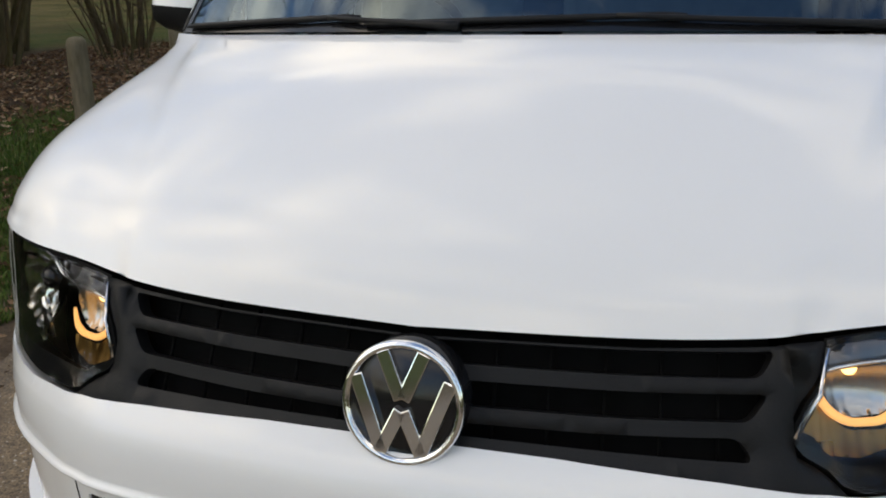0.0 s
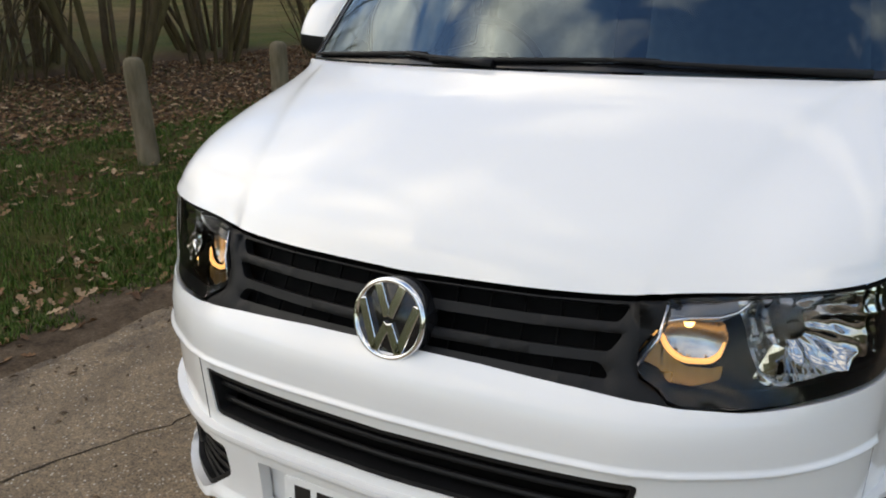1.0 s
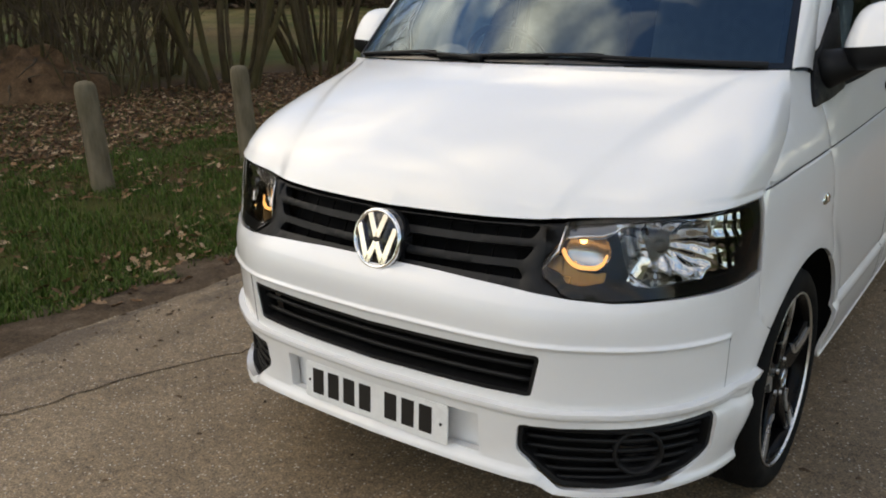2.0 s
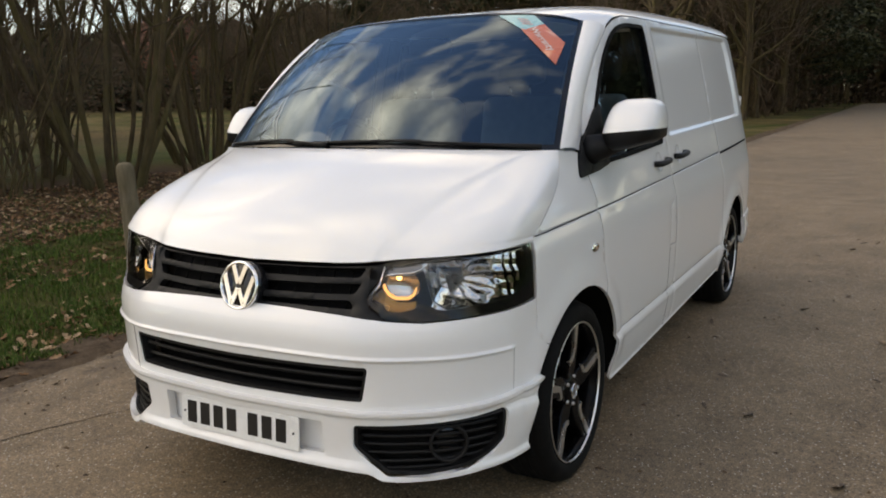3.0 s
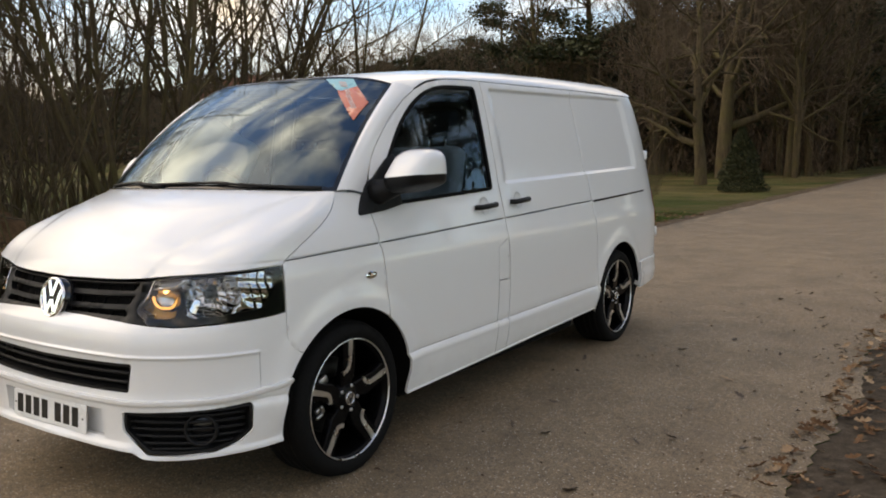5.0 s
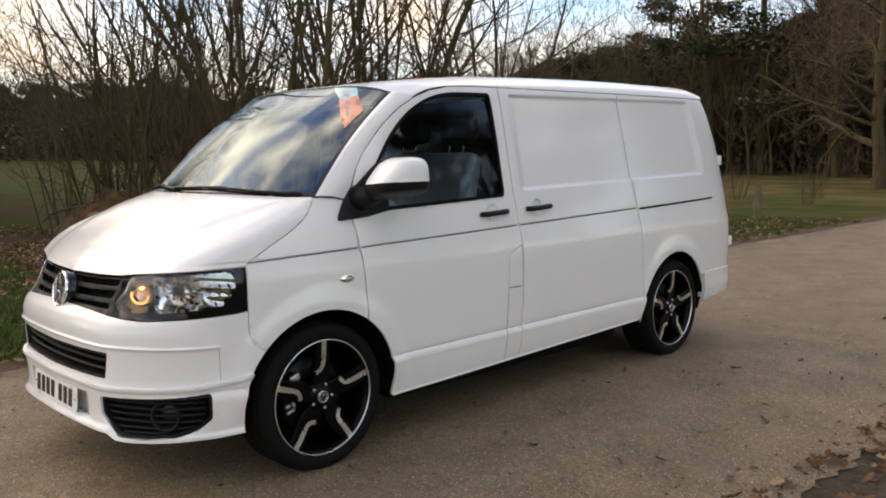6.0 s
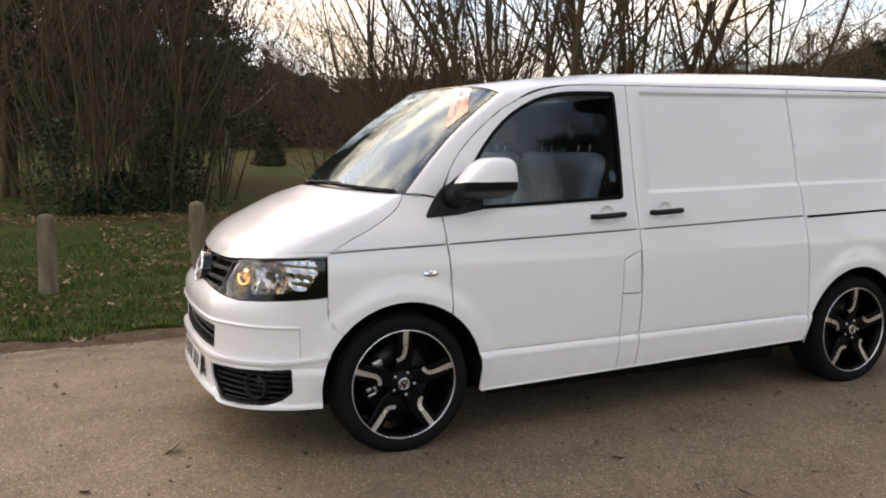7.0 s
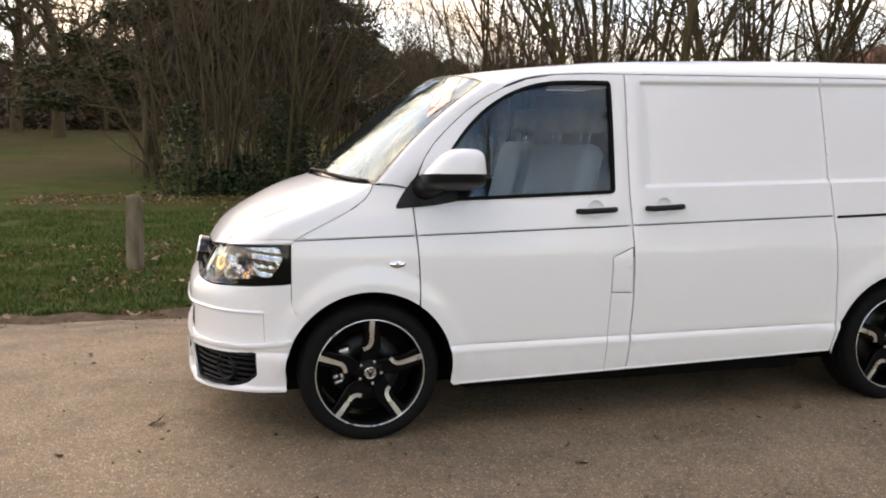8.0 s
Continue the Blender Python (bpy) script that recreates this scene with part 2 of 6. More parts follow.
def mix_node(n, l, fac, a, b, mode="MIX"):
    x = n.new("ShaderNodeMix")
    x.data_type, x.blend_type = "RGBA", mode
    for sock, v in (("Factor", fac), ("A", a), ("B", b)):
        if isinstance(v, (int, float)):
            x.inputs[sock].default_value = v
        elif isinstance(v, tuple):
            x.inputs[sock].default_value = (*v, 1)
        else:
            l.new(v, x.inputs[sock])
    return x.outputs["Result"]


def bump_node(n, l, b, height, strength, distance):
    bp = n.new("ShaderNodeBump")
    bp.inputs["Strength"].default_value, bp.inputs["Distance"].default_value = strength, distance
    l.new(height, bp.inputs["Height"])
    l.new(bp.outputs["Normal"], b.inputs["Normal"])


def simple(name, colour, rough=0.5, metal=0.0, grain=60.0, vary=0.12, bump=0.0, coat=0.0, spec=0.5):
    """A plain material with slight mottling at two scales."""
    m, n, l, b = material(name)
    a = noise_node(n, l, grain)
    c = noise_node(n, l, grain * 0.07, 3)
    lo, hi = tuple(v * (1 - vary) for v in colour), tuple(min(1.0, v * (1 + vary)) for v in colour)
    r1 = ramp_node(n, l, a.outputs["Fac"], [(0.3, lo), (0.7, hi)])
    r2 = ramp_node(n, l, c.outputs["Fac"], [(0.3, (1 - vary,) * 3), (0.7, (1.0,) * 3)])
    l.new(mix_node(n, l, 1.0, r1.outputs["Color"], r2.outputs["Color"], "MULTIPLY"), b.inputs["Base Color"])
    rr = ramp_node(n, l, c.outputs["Fac"], [(0.3, (max(0.02, rough * 0.85),) * 3), (0.7, (min(1.0, rough * 1.15),) * 3)])
    l.new(rr.outputs["Color"], b.inputs["Roughness"])
    b.inputs["Metallic"].default_value = metal
    b.inputs["Coat Weight"].default_value = coat
    b.inputs["Coat Roughness"].default_value = 0.05
    b.inputs["Specular IOR Level"].default_value = spec
    if bump:
        bump_node(n, l, b, a.outputs["Fac"], 0.6, bump)
    return m


def paint_material():
    m, n, l, b = material("white_paint")
    fine, dirt = noise_node(n, l, 220.0, 2), noise_node(n, l, 1.6, 8, 0.7)
    r = ramp_node(n, l, dirt.outputs["Fac"], [(0.15, (0.775, 0.770, 0.757)), (0.85, (0.805, 0.802, 0.792))])
    sep, co = n.new("ShaderNodeSeparateXYZ"), n.new("ShaderNodeTexCoord")
    l.new(co.outputs["Object"], sep.inputs["Vector"])
    # road dust on the lower flanks, in blotches
    up = ramp_node(n, l, sep.outputs["Z"], [(0.22, (1, 1, 1)), (0.50, (0, 0, 0))])
    spot = ramp_node(n, l, noise_node(n, l, 14.0, 6).outputs["Fac"], [(0.40, (0, 0, 0)), (0.75, (0.14,) * 3)])
    dust = mix_node(n, l, 1.0, up.outputs["Color"], spot.outputs["Color"], "MULTIPLY")
    l.new(mix_node(n, l, dust, r.outputs["Color"], (0.42, 0.38, 0.32)), b.inputs["Base Color"])
    rr = ramp_node(n, l, dirt.outputs["Fac"], [(0.1, (0.30,) * 3), (0.9, (0.36,) * 3)])
    l.new(rr.outputs["Color"], b.inputs["Roughness"])
    b.inputs["Coat Weight"].default_value, b.inputs["Coat Roughness"].default_value = 0.9, 0.06
    b.inputs["Specular IOR Level"].default_value = 0.3
    bump_node(n, l, b, fine.outputs["Fac"], 0.08, 0.0004)
    return m


def glass_material(name, tint, rough=0.0, ior=1.5, gloss=(1.0, 1.0, 1.0)):
    m, n, l, b = material(name)
    n.remove(b)
    out = n["Material Output"]
    tr, gl, mx, fr = n.new("ShaderNodeBsdfTransparent"), n.new("ShaderNodeBsdfGlossy"), n.new("ShaderNodeMixShader"), n.new("ShaderNodeFresnel")
    tr.inputs["Color"].default_value = (*tint, 1)
    gl.inputs["Roughness"].default_value = rough
    gl.inputs["Color"].default_value = (*gloss, 1)
    fr.inputs["IOR"].default_value = ior
    l.new(fr.outputs["Fac"], mx.inputs["Fac"])
    l.new(tr.outputs["BSDF"], mx.inputs[1])
    l.new(gl.outputs["BSDF"], mx.inputs[2])
    l.new(mx.outputs["Shader"], out.inputs["Surface"])
    return m


def glow_material(name, colour, strength):
    m, n, l, b = material(name)
    b.inputs["Base Color"].default_value = (*colour, 1)
    b.inputs["Emission Color"].default_value = (*colour, 1)
    b.inputs["Emission Strength"].default_value = strength
    return m


def road_material():
    m, n, l, b = material("worn_asphalt")
    big, mid = noise_node(n, l, 0.35, 5), noise_node(n, l, 2.2, 6, 0.65)
    vor, co = n.new("ShaderNodeTexVoronoi"), n.new("ShaderNodeTexCoord")
    vor.inputs["Scale"].default_value = 95.0
    l.new(co.outputs["Object"], vor.inputs["Vector"])
    fine = noise_node(n, l, 140.0, 3, 0.7)
    base = ramp_node(n, l, mid.outputs["Fac"], [(0.25, (0.140, 0.103, 0.066)), (0.50, (0.210, 0.158, 0.104)), (0.75, (0.278, 0.214, 0.146))])
    wide = ramp_node(n, l, big.outputs["Fac"], [(0.30, (0.80, 0.78, 0.76)), (0.70, (1.12, 1.08, 1.02))])
    c1 = mix_node(n, l, 1.0, base.outputs["Color"], wide.outputs["Color"], "MULTIPLY")
    sp = ramp_node(n, l, fine.outputs["Fac"], [(0.34, (0.30, 0.30, 0.31)), (0.50, (0.95, 0.95, 0.95)), (0.64, (1.60, 1.55, 1.46))])
    grit = ramp_node(n, l, noise_node(n, l, 34.0, 5, 0.75).outputs["Fac"], [(0.32, (0.62, 0.61, 0.60)), (0.50, (1.0, 1.0, 1.0)), (0.68, (1.38, 1.35, 1.30))])
    c1 = mix_node(n, l, 0.85, c1, grit.outputs["Color"], "MULTIPLY")
    c2 = mix_node(n, l, 0.9, c1, sp.outputs["Color"], "MULTIPLY")
    # pale stone chips in the wearing course
    chip = n.new("ShaderNodeTexWhiteNoise")
    l.new(vor.outputs["Color"], chip.inputs["Vector"])
    pick = ramp_node(n, l, chip.outputs["Value"], [(0.80, (0, 0, 0)), (0.97, (0.90, 0.90, 0.90))])
    core = ramp_node(n, l, vor.outputs["Distance"], [(0.28, (1, 1, 1)), (0.46, (0, 0, 0))])
    mask = mix_node(n, l, 1.0, pick.outputs["Color"], core.outputs["Color"], "MULTIPLY")
    c3 = mix_node(n, l, mask, c2, (0.55, 0.50, 0.42))
    # dark damp patches
    damp = ramp_node(n, l, noise_node(n, l, 1.1, 7, 0.7).outputs["Fac"], [(0.575, (0, 0, 0)), (0.70, (0.55,) * 3)])
    c4 = mix_node(n, l, damp.outputs["Color"], c3, (0.075, 0.056, 0.040))
    # mud washed in from the verge
    sep, mr = n.new("ShaderNodeSeparateXYZ"), n.new("ShaderNodeMapRange")
    l.new(co.outputs["Object"], sep.inputs["Vector"])
    l.new(sep.outputs["X"], mr.inputs["Value"])
    mr.inputs["From Min"].default_value, mr.inputs["From Max"].default_value = -1.45, -2.15
    wash = ramp_node(n, l, noise_node(n, l, 2.6, 6, 0.62, stretch=(1.6, 0.7, 1)).outputs["Fac"], [(0.46, (0, 0, 0)), (0.58, (0.8,) * 3)])
    edge = mix_node(n, l, 1.0, mr.outputs["Result"], wash.outputs["Color"], "MULTIPLY")
    l.new(mix_node(n, l, edge, c4, (0.060, 0.043, 0.029)), b.inputs["Base Color"])
    b.inputs["Roughness"].default_value = 0.74
    b.inputs["Specular IOR Level"].default_value = 0.34
    bump_node(n, l, b, fine.outputs["Fac"], 0.8, 0.004)
    return m


def soil_material(name, a, b2, c, scale=7.0):
    m, n, l, b = material(name)
    t1, t2 = noise_node(n, l, scale, 7, 0.7), noise_node(n, l, scale * 12, 4, 0.7)
    r = ramp_node(n, l, t1.outputs["Fac"], [(0.28, a), (0.5, b2), (0.74, c)])
    r2 = ramp_node(n, l, t2.outputs["Fac"], [(0.3, (0.6,) * 3), (0.7, (1.3,) * 3)])
    l.new(mix_node(n, l, 1.0, r.outputs["Color"], r2.outputs["Color"], "MULTIPLY"), b.inputs["Base Color"])
    b.inputs["Roughness"].default_value = 0.95
    b.inputs["Specular IOR Level"].default_value = 0.15
    bump_node(n, l, b, t2.outputs["Fac"], 0.9, 0.02)
    return m


def field_material():
    """Short winter turf with worn brown and straw patches."""
    m, n, l, b = material("winter_turf")
    t0, t1, t2 = noise_node(n, l, 0.09, 4), noise_node(n, l, 0.8, 6, 0.65), noise_node(n, l, 28.0, 5, 0.7)
    g = ramp_node(n, l, t1.outputs["Fac"], [(0.30, (0.022, 0.040, 0.006)), (0.52, (0.047, 0.066, 0.011)), (0.75, (0.084, 0.082, 0.020))])
    dry = ramp_node(n, l, t0.outputs["Fac"], [(0.44, (0, 0, 0)), (0.62, (0.75,) * 3)])
    c0 = mix_node(n, l, dry.outputs["Color"], g.outputs["Color"], (0.070, 0.044, 0.020))
    worn = ramp_node(n, l, noise_node(n, l, 0.32, 6, 0.7).outputs["Fac"], [(0.50, (0, 0, 0)), (0.66, (0.7,) * 3)])
    c0 = mix_node(n, l, worn.outputs["Color"], c0, (0.092, 0.056, 0.022))
    # paler straw-coloured turf along the far track
    co2, sep2, far = n.new("ShaderNodeTexCoord"), n.new("ShaderNodeSeparateXYZ"), n.new("ShaderNodeMapRange")
    l.new(co2.outputs["Object"], sep2.inputs["Vector"])
    l.new(sep2.outputs["Y"], far.inputs["Value"])
    far.inputs["From Min"].default_value, far.inputs["From Max"].default_value = 14.0, 24.0
    straw = ramp_node(n, l, noise_node(n, l, 0.22, 6, 0.7).outputs["Fac"], [(0.42, (0.0,) * 3), (0.64, (0.75,) * 3)])
    c0 = mix_node(n, l, mix_node(n, l, 1.0, far.outputs["Result"], straw.outputs["Color"], "MULTIPLY"), c0, (0.190, 0.140, 0.062))
    # leaf litter under the coppice
    co, sep, wob = n.new("ShaderNodeTexCoord"), n.new("ShaderNodeSeparateXYZ"), n.new("ShaderNodeMath")
    l.new(co.outputs["Object"], sep.inputs["Vector"])
    wob.operation, wob.inputs[1].default_value = "MULTIPLY_ADD", 2.6
    l.new(noise_node(n, l, 0.7, 6, 0.65).outputs["Fac"], wob.inputs[0])
    l.new(sep.outputs["X"], wob.inputs[2])
    xa, xb, ya = n.new("ShaderNodeMapRange"), n.new("ShaderNodeMapRange"), n.new("ShaderNodeMapRange")
    for node, a, b2 in ((xa, -4.7, -5.6), (xb, -12.4, -11.0)):
        l.new(wob.outputs["Value"], node.inputs["Value"])
        node.inputs["From Min"].default_value, node.inputs["From Max"].default_value = a, b2
    l.new(sep.outputs["Y"], ya.inputs["Value"])
    ya.inputs["From Min"].default_value, ya.inputs["From Max"].default_value = -0.6, 2.2
    m1 = mix_node(n, l, 1.0, xa.outputs["Result"], xb.outputs["Result"], "MULTIPLY")
    yb = n.new("ShaderNodeMapRange")
    l.new(sep.outputs["Y"], yb.inputs["Value"])
    yb.inputs["From Min"].default_value, yb.inputs["From Max"].default_value = 17.0, 13.0
    m1 = mix_node(n, l, 1.0, m1, yb.outputs["Result"], "MULTIPLY")
    m2 = mix_node(n, l, 1.0, m1, ya.outputs["Result"], "MULTIPLY")
    c1 = mix_node(n, l, m2, c0, (0.072, 0.044, 0.025))
    r2 = ramp_node(n, l, t2.outputs["Fac"], [(0.3, (0.55,) * 3), (0.7, (1.35,) * 3)])
    l.new(mix_node(n, l, 1.0, c1, r2.outputs["Color"], "MULTIPLY"), b.inputs["Base Color"])
    b.inputs["Roughness"].default_value = 0.95
    b.inputs["Specular IOR Level"].default_value = 0.1
    bump_node(n, l, b, t2.outputs["Fac"], 1.0, 0.03)
    return m


def island_material(name, stops, rough=0.8, translucent=0.0):
    """Many small pieces in one mesh, each with its own shade."""
    m, n, l, b = material(name)
    geo = n.new("ShaderNodeNewGeometry")
    r = ramp_node(n, l, geo.outputs["Random Per Island"], stops)
    t = ramp_node(n, l, noise_node(n, l, 40.0, 3).outputs["Fac"], [(0.3, (0.75,) * 3), (0.7, (1.15,) * 3)])
    l.new(mix_node(n, l, 1.0, r.outputs["Color"], t.outputs["Color"], "MULTIPLY"), b.inputs["Base Color"])
    b.inputs["Roughness"].default_value = rough
    b.inputs["Specular IOR Level"].default_value = 0.2
    return m


def bark_material(name, a, b2, moss, amount=0.4):
    m, n, l, b = material(name)
    t1 = noise_node(n, l, 9.0, 6, 0.65, stretch=(1, 1, 0.22))
    t2 = noise_node(n, l, 1.3, 4)
    r = ramp_node(n, l, t1.outputs["Fac"], [(0.3, a), (0.7, b2)])
    k = ramp_node(n, l, t2.outputs["Fac"], [(0.42, (0, 0, 0)), (0.62, (amount,) * 3)])
    l.new(mix_node(n, l, k.outputs["Color"], r.outputs["Color"], moss), b.inputs["Base Color"])
    b.inputs["Roughness"].default_value = 0.92
    b.inputs["Specular IOR Level"].default_value = 0.15
    bump_node(n, l, b, t1.outputs["Fac"], 0.8, 0.02)
    return m


PAINT = paint_material()
BLACK = simple("black_textured_plastic", (0.009, 0.009, 0.0095), 0.50, grain=300, bump=0.0006, spec=0.22)
GLOSSBLACK = simple("gloss_black_plastic", (0.010, 0.010, 0.011), 0.16, grain=40)
DARK = simple("dark_inner_plastic", (0.004, 0.004, 0.004), 0.85, spec=0.1)
RUBBER = simple("tyre_rubber", (0.007, 0.007, 0.007), 0.78, grain=90, vary=0.3, bump=0.001, spec=0.12)
RIMBLACK = simple("gloss_black_alloy", (0.003, 0.003, 0.0033), 0.22, spec=0.10)
MACHINED = simple("machined_alloy", (0.78, 0.78, 0.77), 0.30, metal=1.0, grain=200, vary=0.06)
CHROME = simple("chrome", (0.86, 0.86, 0.86), 0.07, metal=1.0, vary=0.03)
REFLECTOR = simple("lamp_reflector", (0.58, 0.58, 0.58), 0.06, metal=1.0, vary=0.03)
IRON = simple("dull_brake_iron", (0.035, 0.034, 0.033), 0.5, metal=0.6)
SATIN = simple("satin_lamp_chrome", (0.58, 0.58, 0.57), 0.24, metal=1.0, vary=0.05)
STEEL = simple("brake_steel", (0.52, 0.51, 0.50), 0.34, metal=1.0)
WINDSCREEN = glass_material("windscreen_glass", (0.34, 0.44, 0.46), 0.0, 1.95, (0.72, 0.89, 1.0))
SIDEGLASS = glass_material("side_glass", (0.66, 0.76, 0.80), 0.0, 1.56, (0.66, 0.86, 1.0))
LENS = glass_material("headlamp_lens", (0.93, 0.94, 0.95), 0.0, 1.42)
AMBERGLOW = glow_material("lit_bulb", (1.0, 0.62, 0.25), 2.5)
AMBERLIT = glow_material("lit_light_guide", (1.0, 0.55, 0.20), 0.60)
AMBERREFLECTION = simple("amber_reflection", (0.30, 0.16, 0.05), 0.30, metal=1.0, vary=0.1)
REDLENS = simple("red_tail_lens", (0.30, 0.008, 0.006), 0.12)
SEATCLOTH = simple("grey_seat_cloth", (0.30, 0.33, 0.36), 0.85, grain=400, vary=0.2)
DASH = simple("charcoal_dash_plastic", (0.035, 0.037, 0.040), 0.55, grain=300)
TRIM = simple("pale_grey_trim", (0.34, 0.36, 0.36), 0.7)
BULKHEAD = simple("dark_grey_bulkhead", (0.026, 0.029, 0.033), 0.8)
PLATE = simple("white_plate", (0.80, 0.80, 0.78), 0.30, vary=0.04)
PLATEINK = simple("plate_black", (0.012, 0.012, 0.012), 0.35)
TEAL = simple("teal_sticker", (0.24, 0.52, 0.54), 0.30, vary=0.05, coat=1.0)
ORANGE = simple("orange_sticker", (0.62, 0.16, 0.075), 0.30, vary=0.05, coat=1.0)
STICKERINK = simple("sticker_white_ink", (0.75, 0.72, 0.68), 0.5, vary=0.03)
STICKERRED = simple("sticker_pale_ink", (0.55, 0.42, 0.40), 0.5, vary=0.03)
ROAD = road_material()
SOIL = soil_material("leaf_mould_soil", (0.050, 0.034, 0.021), (0.112, 0.078, 0.050), (0.200, 0.150, 0.103))
EARTH = soil_material("bare_brown_earth", (0.050, 0.028, 0.015), (0.135, 0.078, 0.041), (0.23, 0.140, 0.078), 3.5)
MUD = soil_material("dark_mud", (0.040, 0.030, 0.021), (0.100, 0.075, 0.052), (0.185, 0.143, 0.102), 11.0)
TURF = field_material()
GRASS = island_material("grass_blades", [(0.0, (0.026, 0.055, 0.007)), (0.45, (0.053, 0.101, 0.013)), (0.85, (0.092, 0.140, 0.024)), (1.0, (0.18, 0.15, 0.07))], 0.7)
LEAVES = island_material("fallen_leaves", [(0.0, (0.080, 0.040, 0.020)), (0.4, (0.17, 0.088, 0.043)), (0.75, (0.28, 0.160, 0.082)), (1.0, (0.46, 0.33, 0.21))], 0.75)
LEAFONE = simple("dry_leaf", (0.30, 0.19, 0.10), 0.7, grain=80, vary=0.3)
LEAFDARK = simple("dark_dry_leaf", (0.105, 0.070, 0.045), 0.8, grain=80, vary=0.3)
POSTWOOD = bark_material("weathered_post_wood", (0.085, 0.066, 0.042), (0.240, 0.195, 0.135), (0.100, 0.100, 0.045), 0.4)
BARK = bark_material("mossy_bark", (0.046, 0.033, 0.019), (0.125, 0.092, 0.053), (0.095, 0.085, 0.028), 0.5)
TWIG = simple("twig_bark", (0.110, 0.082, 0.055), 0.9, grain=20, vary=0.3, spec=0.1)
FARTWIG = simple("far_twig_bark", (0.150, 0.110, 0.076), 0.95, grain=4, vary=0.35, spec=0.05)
BIRCH = bark_material("pale_birch_bark", (0.15, 0.13, 0.10), (0.38, 0.35, 0.30), (0.06, 0.05, 0.04), 0.6)
NEEDLES = island_material("dark_evergreen", [(0.0, (0.018, 0.023, 0.010)), (0.5, (0.040, 0.046, 0.018)), (1.0, (0.075, 0.075, 0.032))], 0.7)
IVY = island_material("ivy_leaves", [(0.0, (0.012, 0.024, 0.010)), (0.6, (0.024, 0.046, 0.018)), (1.0, (0.050, 0.075, 0.030))], 0.45)
SCRUB = island_material("brown_scrub", [(0.0, (0.044, 0.029, 0.018)), (0.6, (0.095, 0.063, 0.039)), (1.0, (0.165, 0.112, 0.071))], 0.9)
BRICKRED = simple("far_red_brick", (0.34, 0.10, 0.055), 0.9, grain=8, vary=0.2)
ROOFTILE = simple("far_roof_tile", (0.22, 0.075, 0.045), 0.9, grain=8, vary=0.2)

SMOKED = simple("smoked_trim", (0.16, 0.16, 0.165), 0.22, metal=0.8)
# grey of the rods that paint the shade inside the flank's groove
GROOVESHADE = simple("groove_shade_grey", (0.075, 0.075, 0.075), 0.8, spec=0.1)
SEAL = simple("black_seal_rubber", (0.006, 0.006, 0.006), 0.75, spec=0.10)

# ---- the van: nose towards -y, wheelbase 3.0 m, front axle at y = 0 ----
van = empty("van", "white lowered panel van with black alloy wheels, parked on the track", "van")

CONTOUR = [(0, -0.857), (0.25, -0.848), (0.40, -0.836), (0.495, -0.821), (0.520, -0.811), (0.545, -0.803), (0.60, -0.775), (0.70, -0.712), (0.79, -0.619), (0.852, -0.500),
           (0.876, -0.37), (0.892, -0.20), (0.905, 0.10), (0.915, 0.60), (0.918, 1.3), (0.918, 2.5), (0.910, 3.2), (0.895, 3.6), (0.865, 3.8), (0.815, 3.92), (0.76, 3.96)]
_s = [0.0]
for _a, _b in zip(CONTOUR, CONTOUR[1:]):
    _s.append(_s[-1] + math.hypot(_b[0] - _a[0], _b[1] - _a[1]))
con_x, con_y = spline([(s, p[0]) for s, p in zip(_s, CONTOUR)]), spline([(s, p[1]) for s, p in zip(_s, CONTOUR)])
S_END = _s[-1]
_ss = np.linspace(0, S_END, 3000)
_sx, _sy = np.array([con_x(s) for s in _ss]), np.array([con_y(s) for s in _ss])
_front = _sy < 0.2


def s_of_y(y):
    return float(np.interp(y, _sy, _ss))


def s_of_x(x):
    return float(np.interp(x, _sx[_front], _ss[_front]))


FRONT_OUT = spline([(0.15, -0.030), (0.205, -0.004), (0.235, 0.006), (0.27, 0.000), (0.34, -0.012), (0.44, -0.006),
                    (0.56, -0.004), (0.632, -0.002), (0.70, -0.003), (0.735, -0.010), (0.757, -0.024),
                    (0.775, -0.040), (0.787, -0.052), (0.815, -0.066), (0.87, -0.088), (0.925, -0.116), (0.97, -0.15)])
SIDE_OUT = spline([(0.15, -0.060), (0.24, -0.036), (0.27, -0.028), (0.30, -0.023), (0.36, -0.010), (0.414, -0.003), (0.430, 0.000), (0.443, -0.002), (0.454, -0.009), (0.461, -0.015), (0.467, -0.0105), (0.53, -0.004),
                   (0.69, 0.002), (0.80, 0.003), (0.92, -0.002), (0.99, -0.016), (1.10, -0.036), (1.20, -0.056), (1.5, -0.112), (1.75, -0.170), (1.80, -0.186)])


def swage(y):
    return 0.992 + 0.0283 * y


def box_fall(y, z, y0, y1, z0, z1, w):
    """1 inside a rectangle, falling to 0 over w outside of it."""
    return smooth(y0 - w, y0, y) * smooth(y1 + w, y1, y) * smooth(z0 - w, z0, z) * smooth(z1 + w, z1, z)


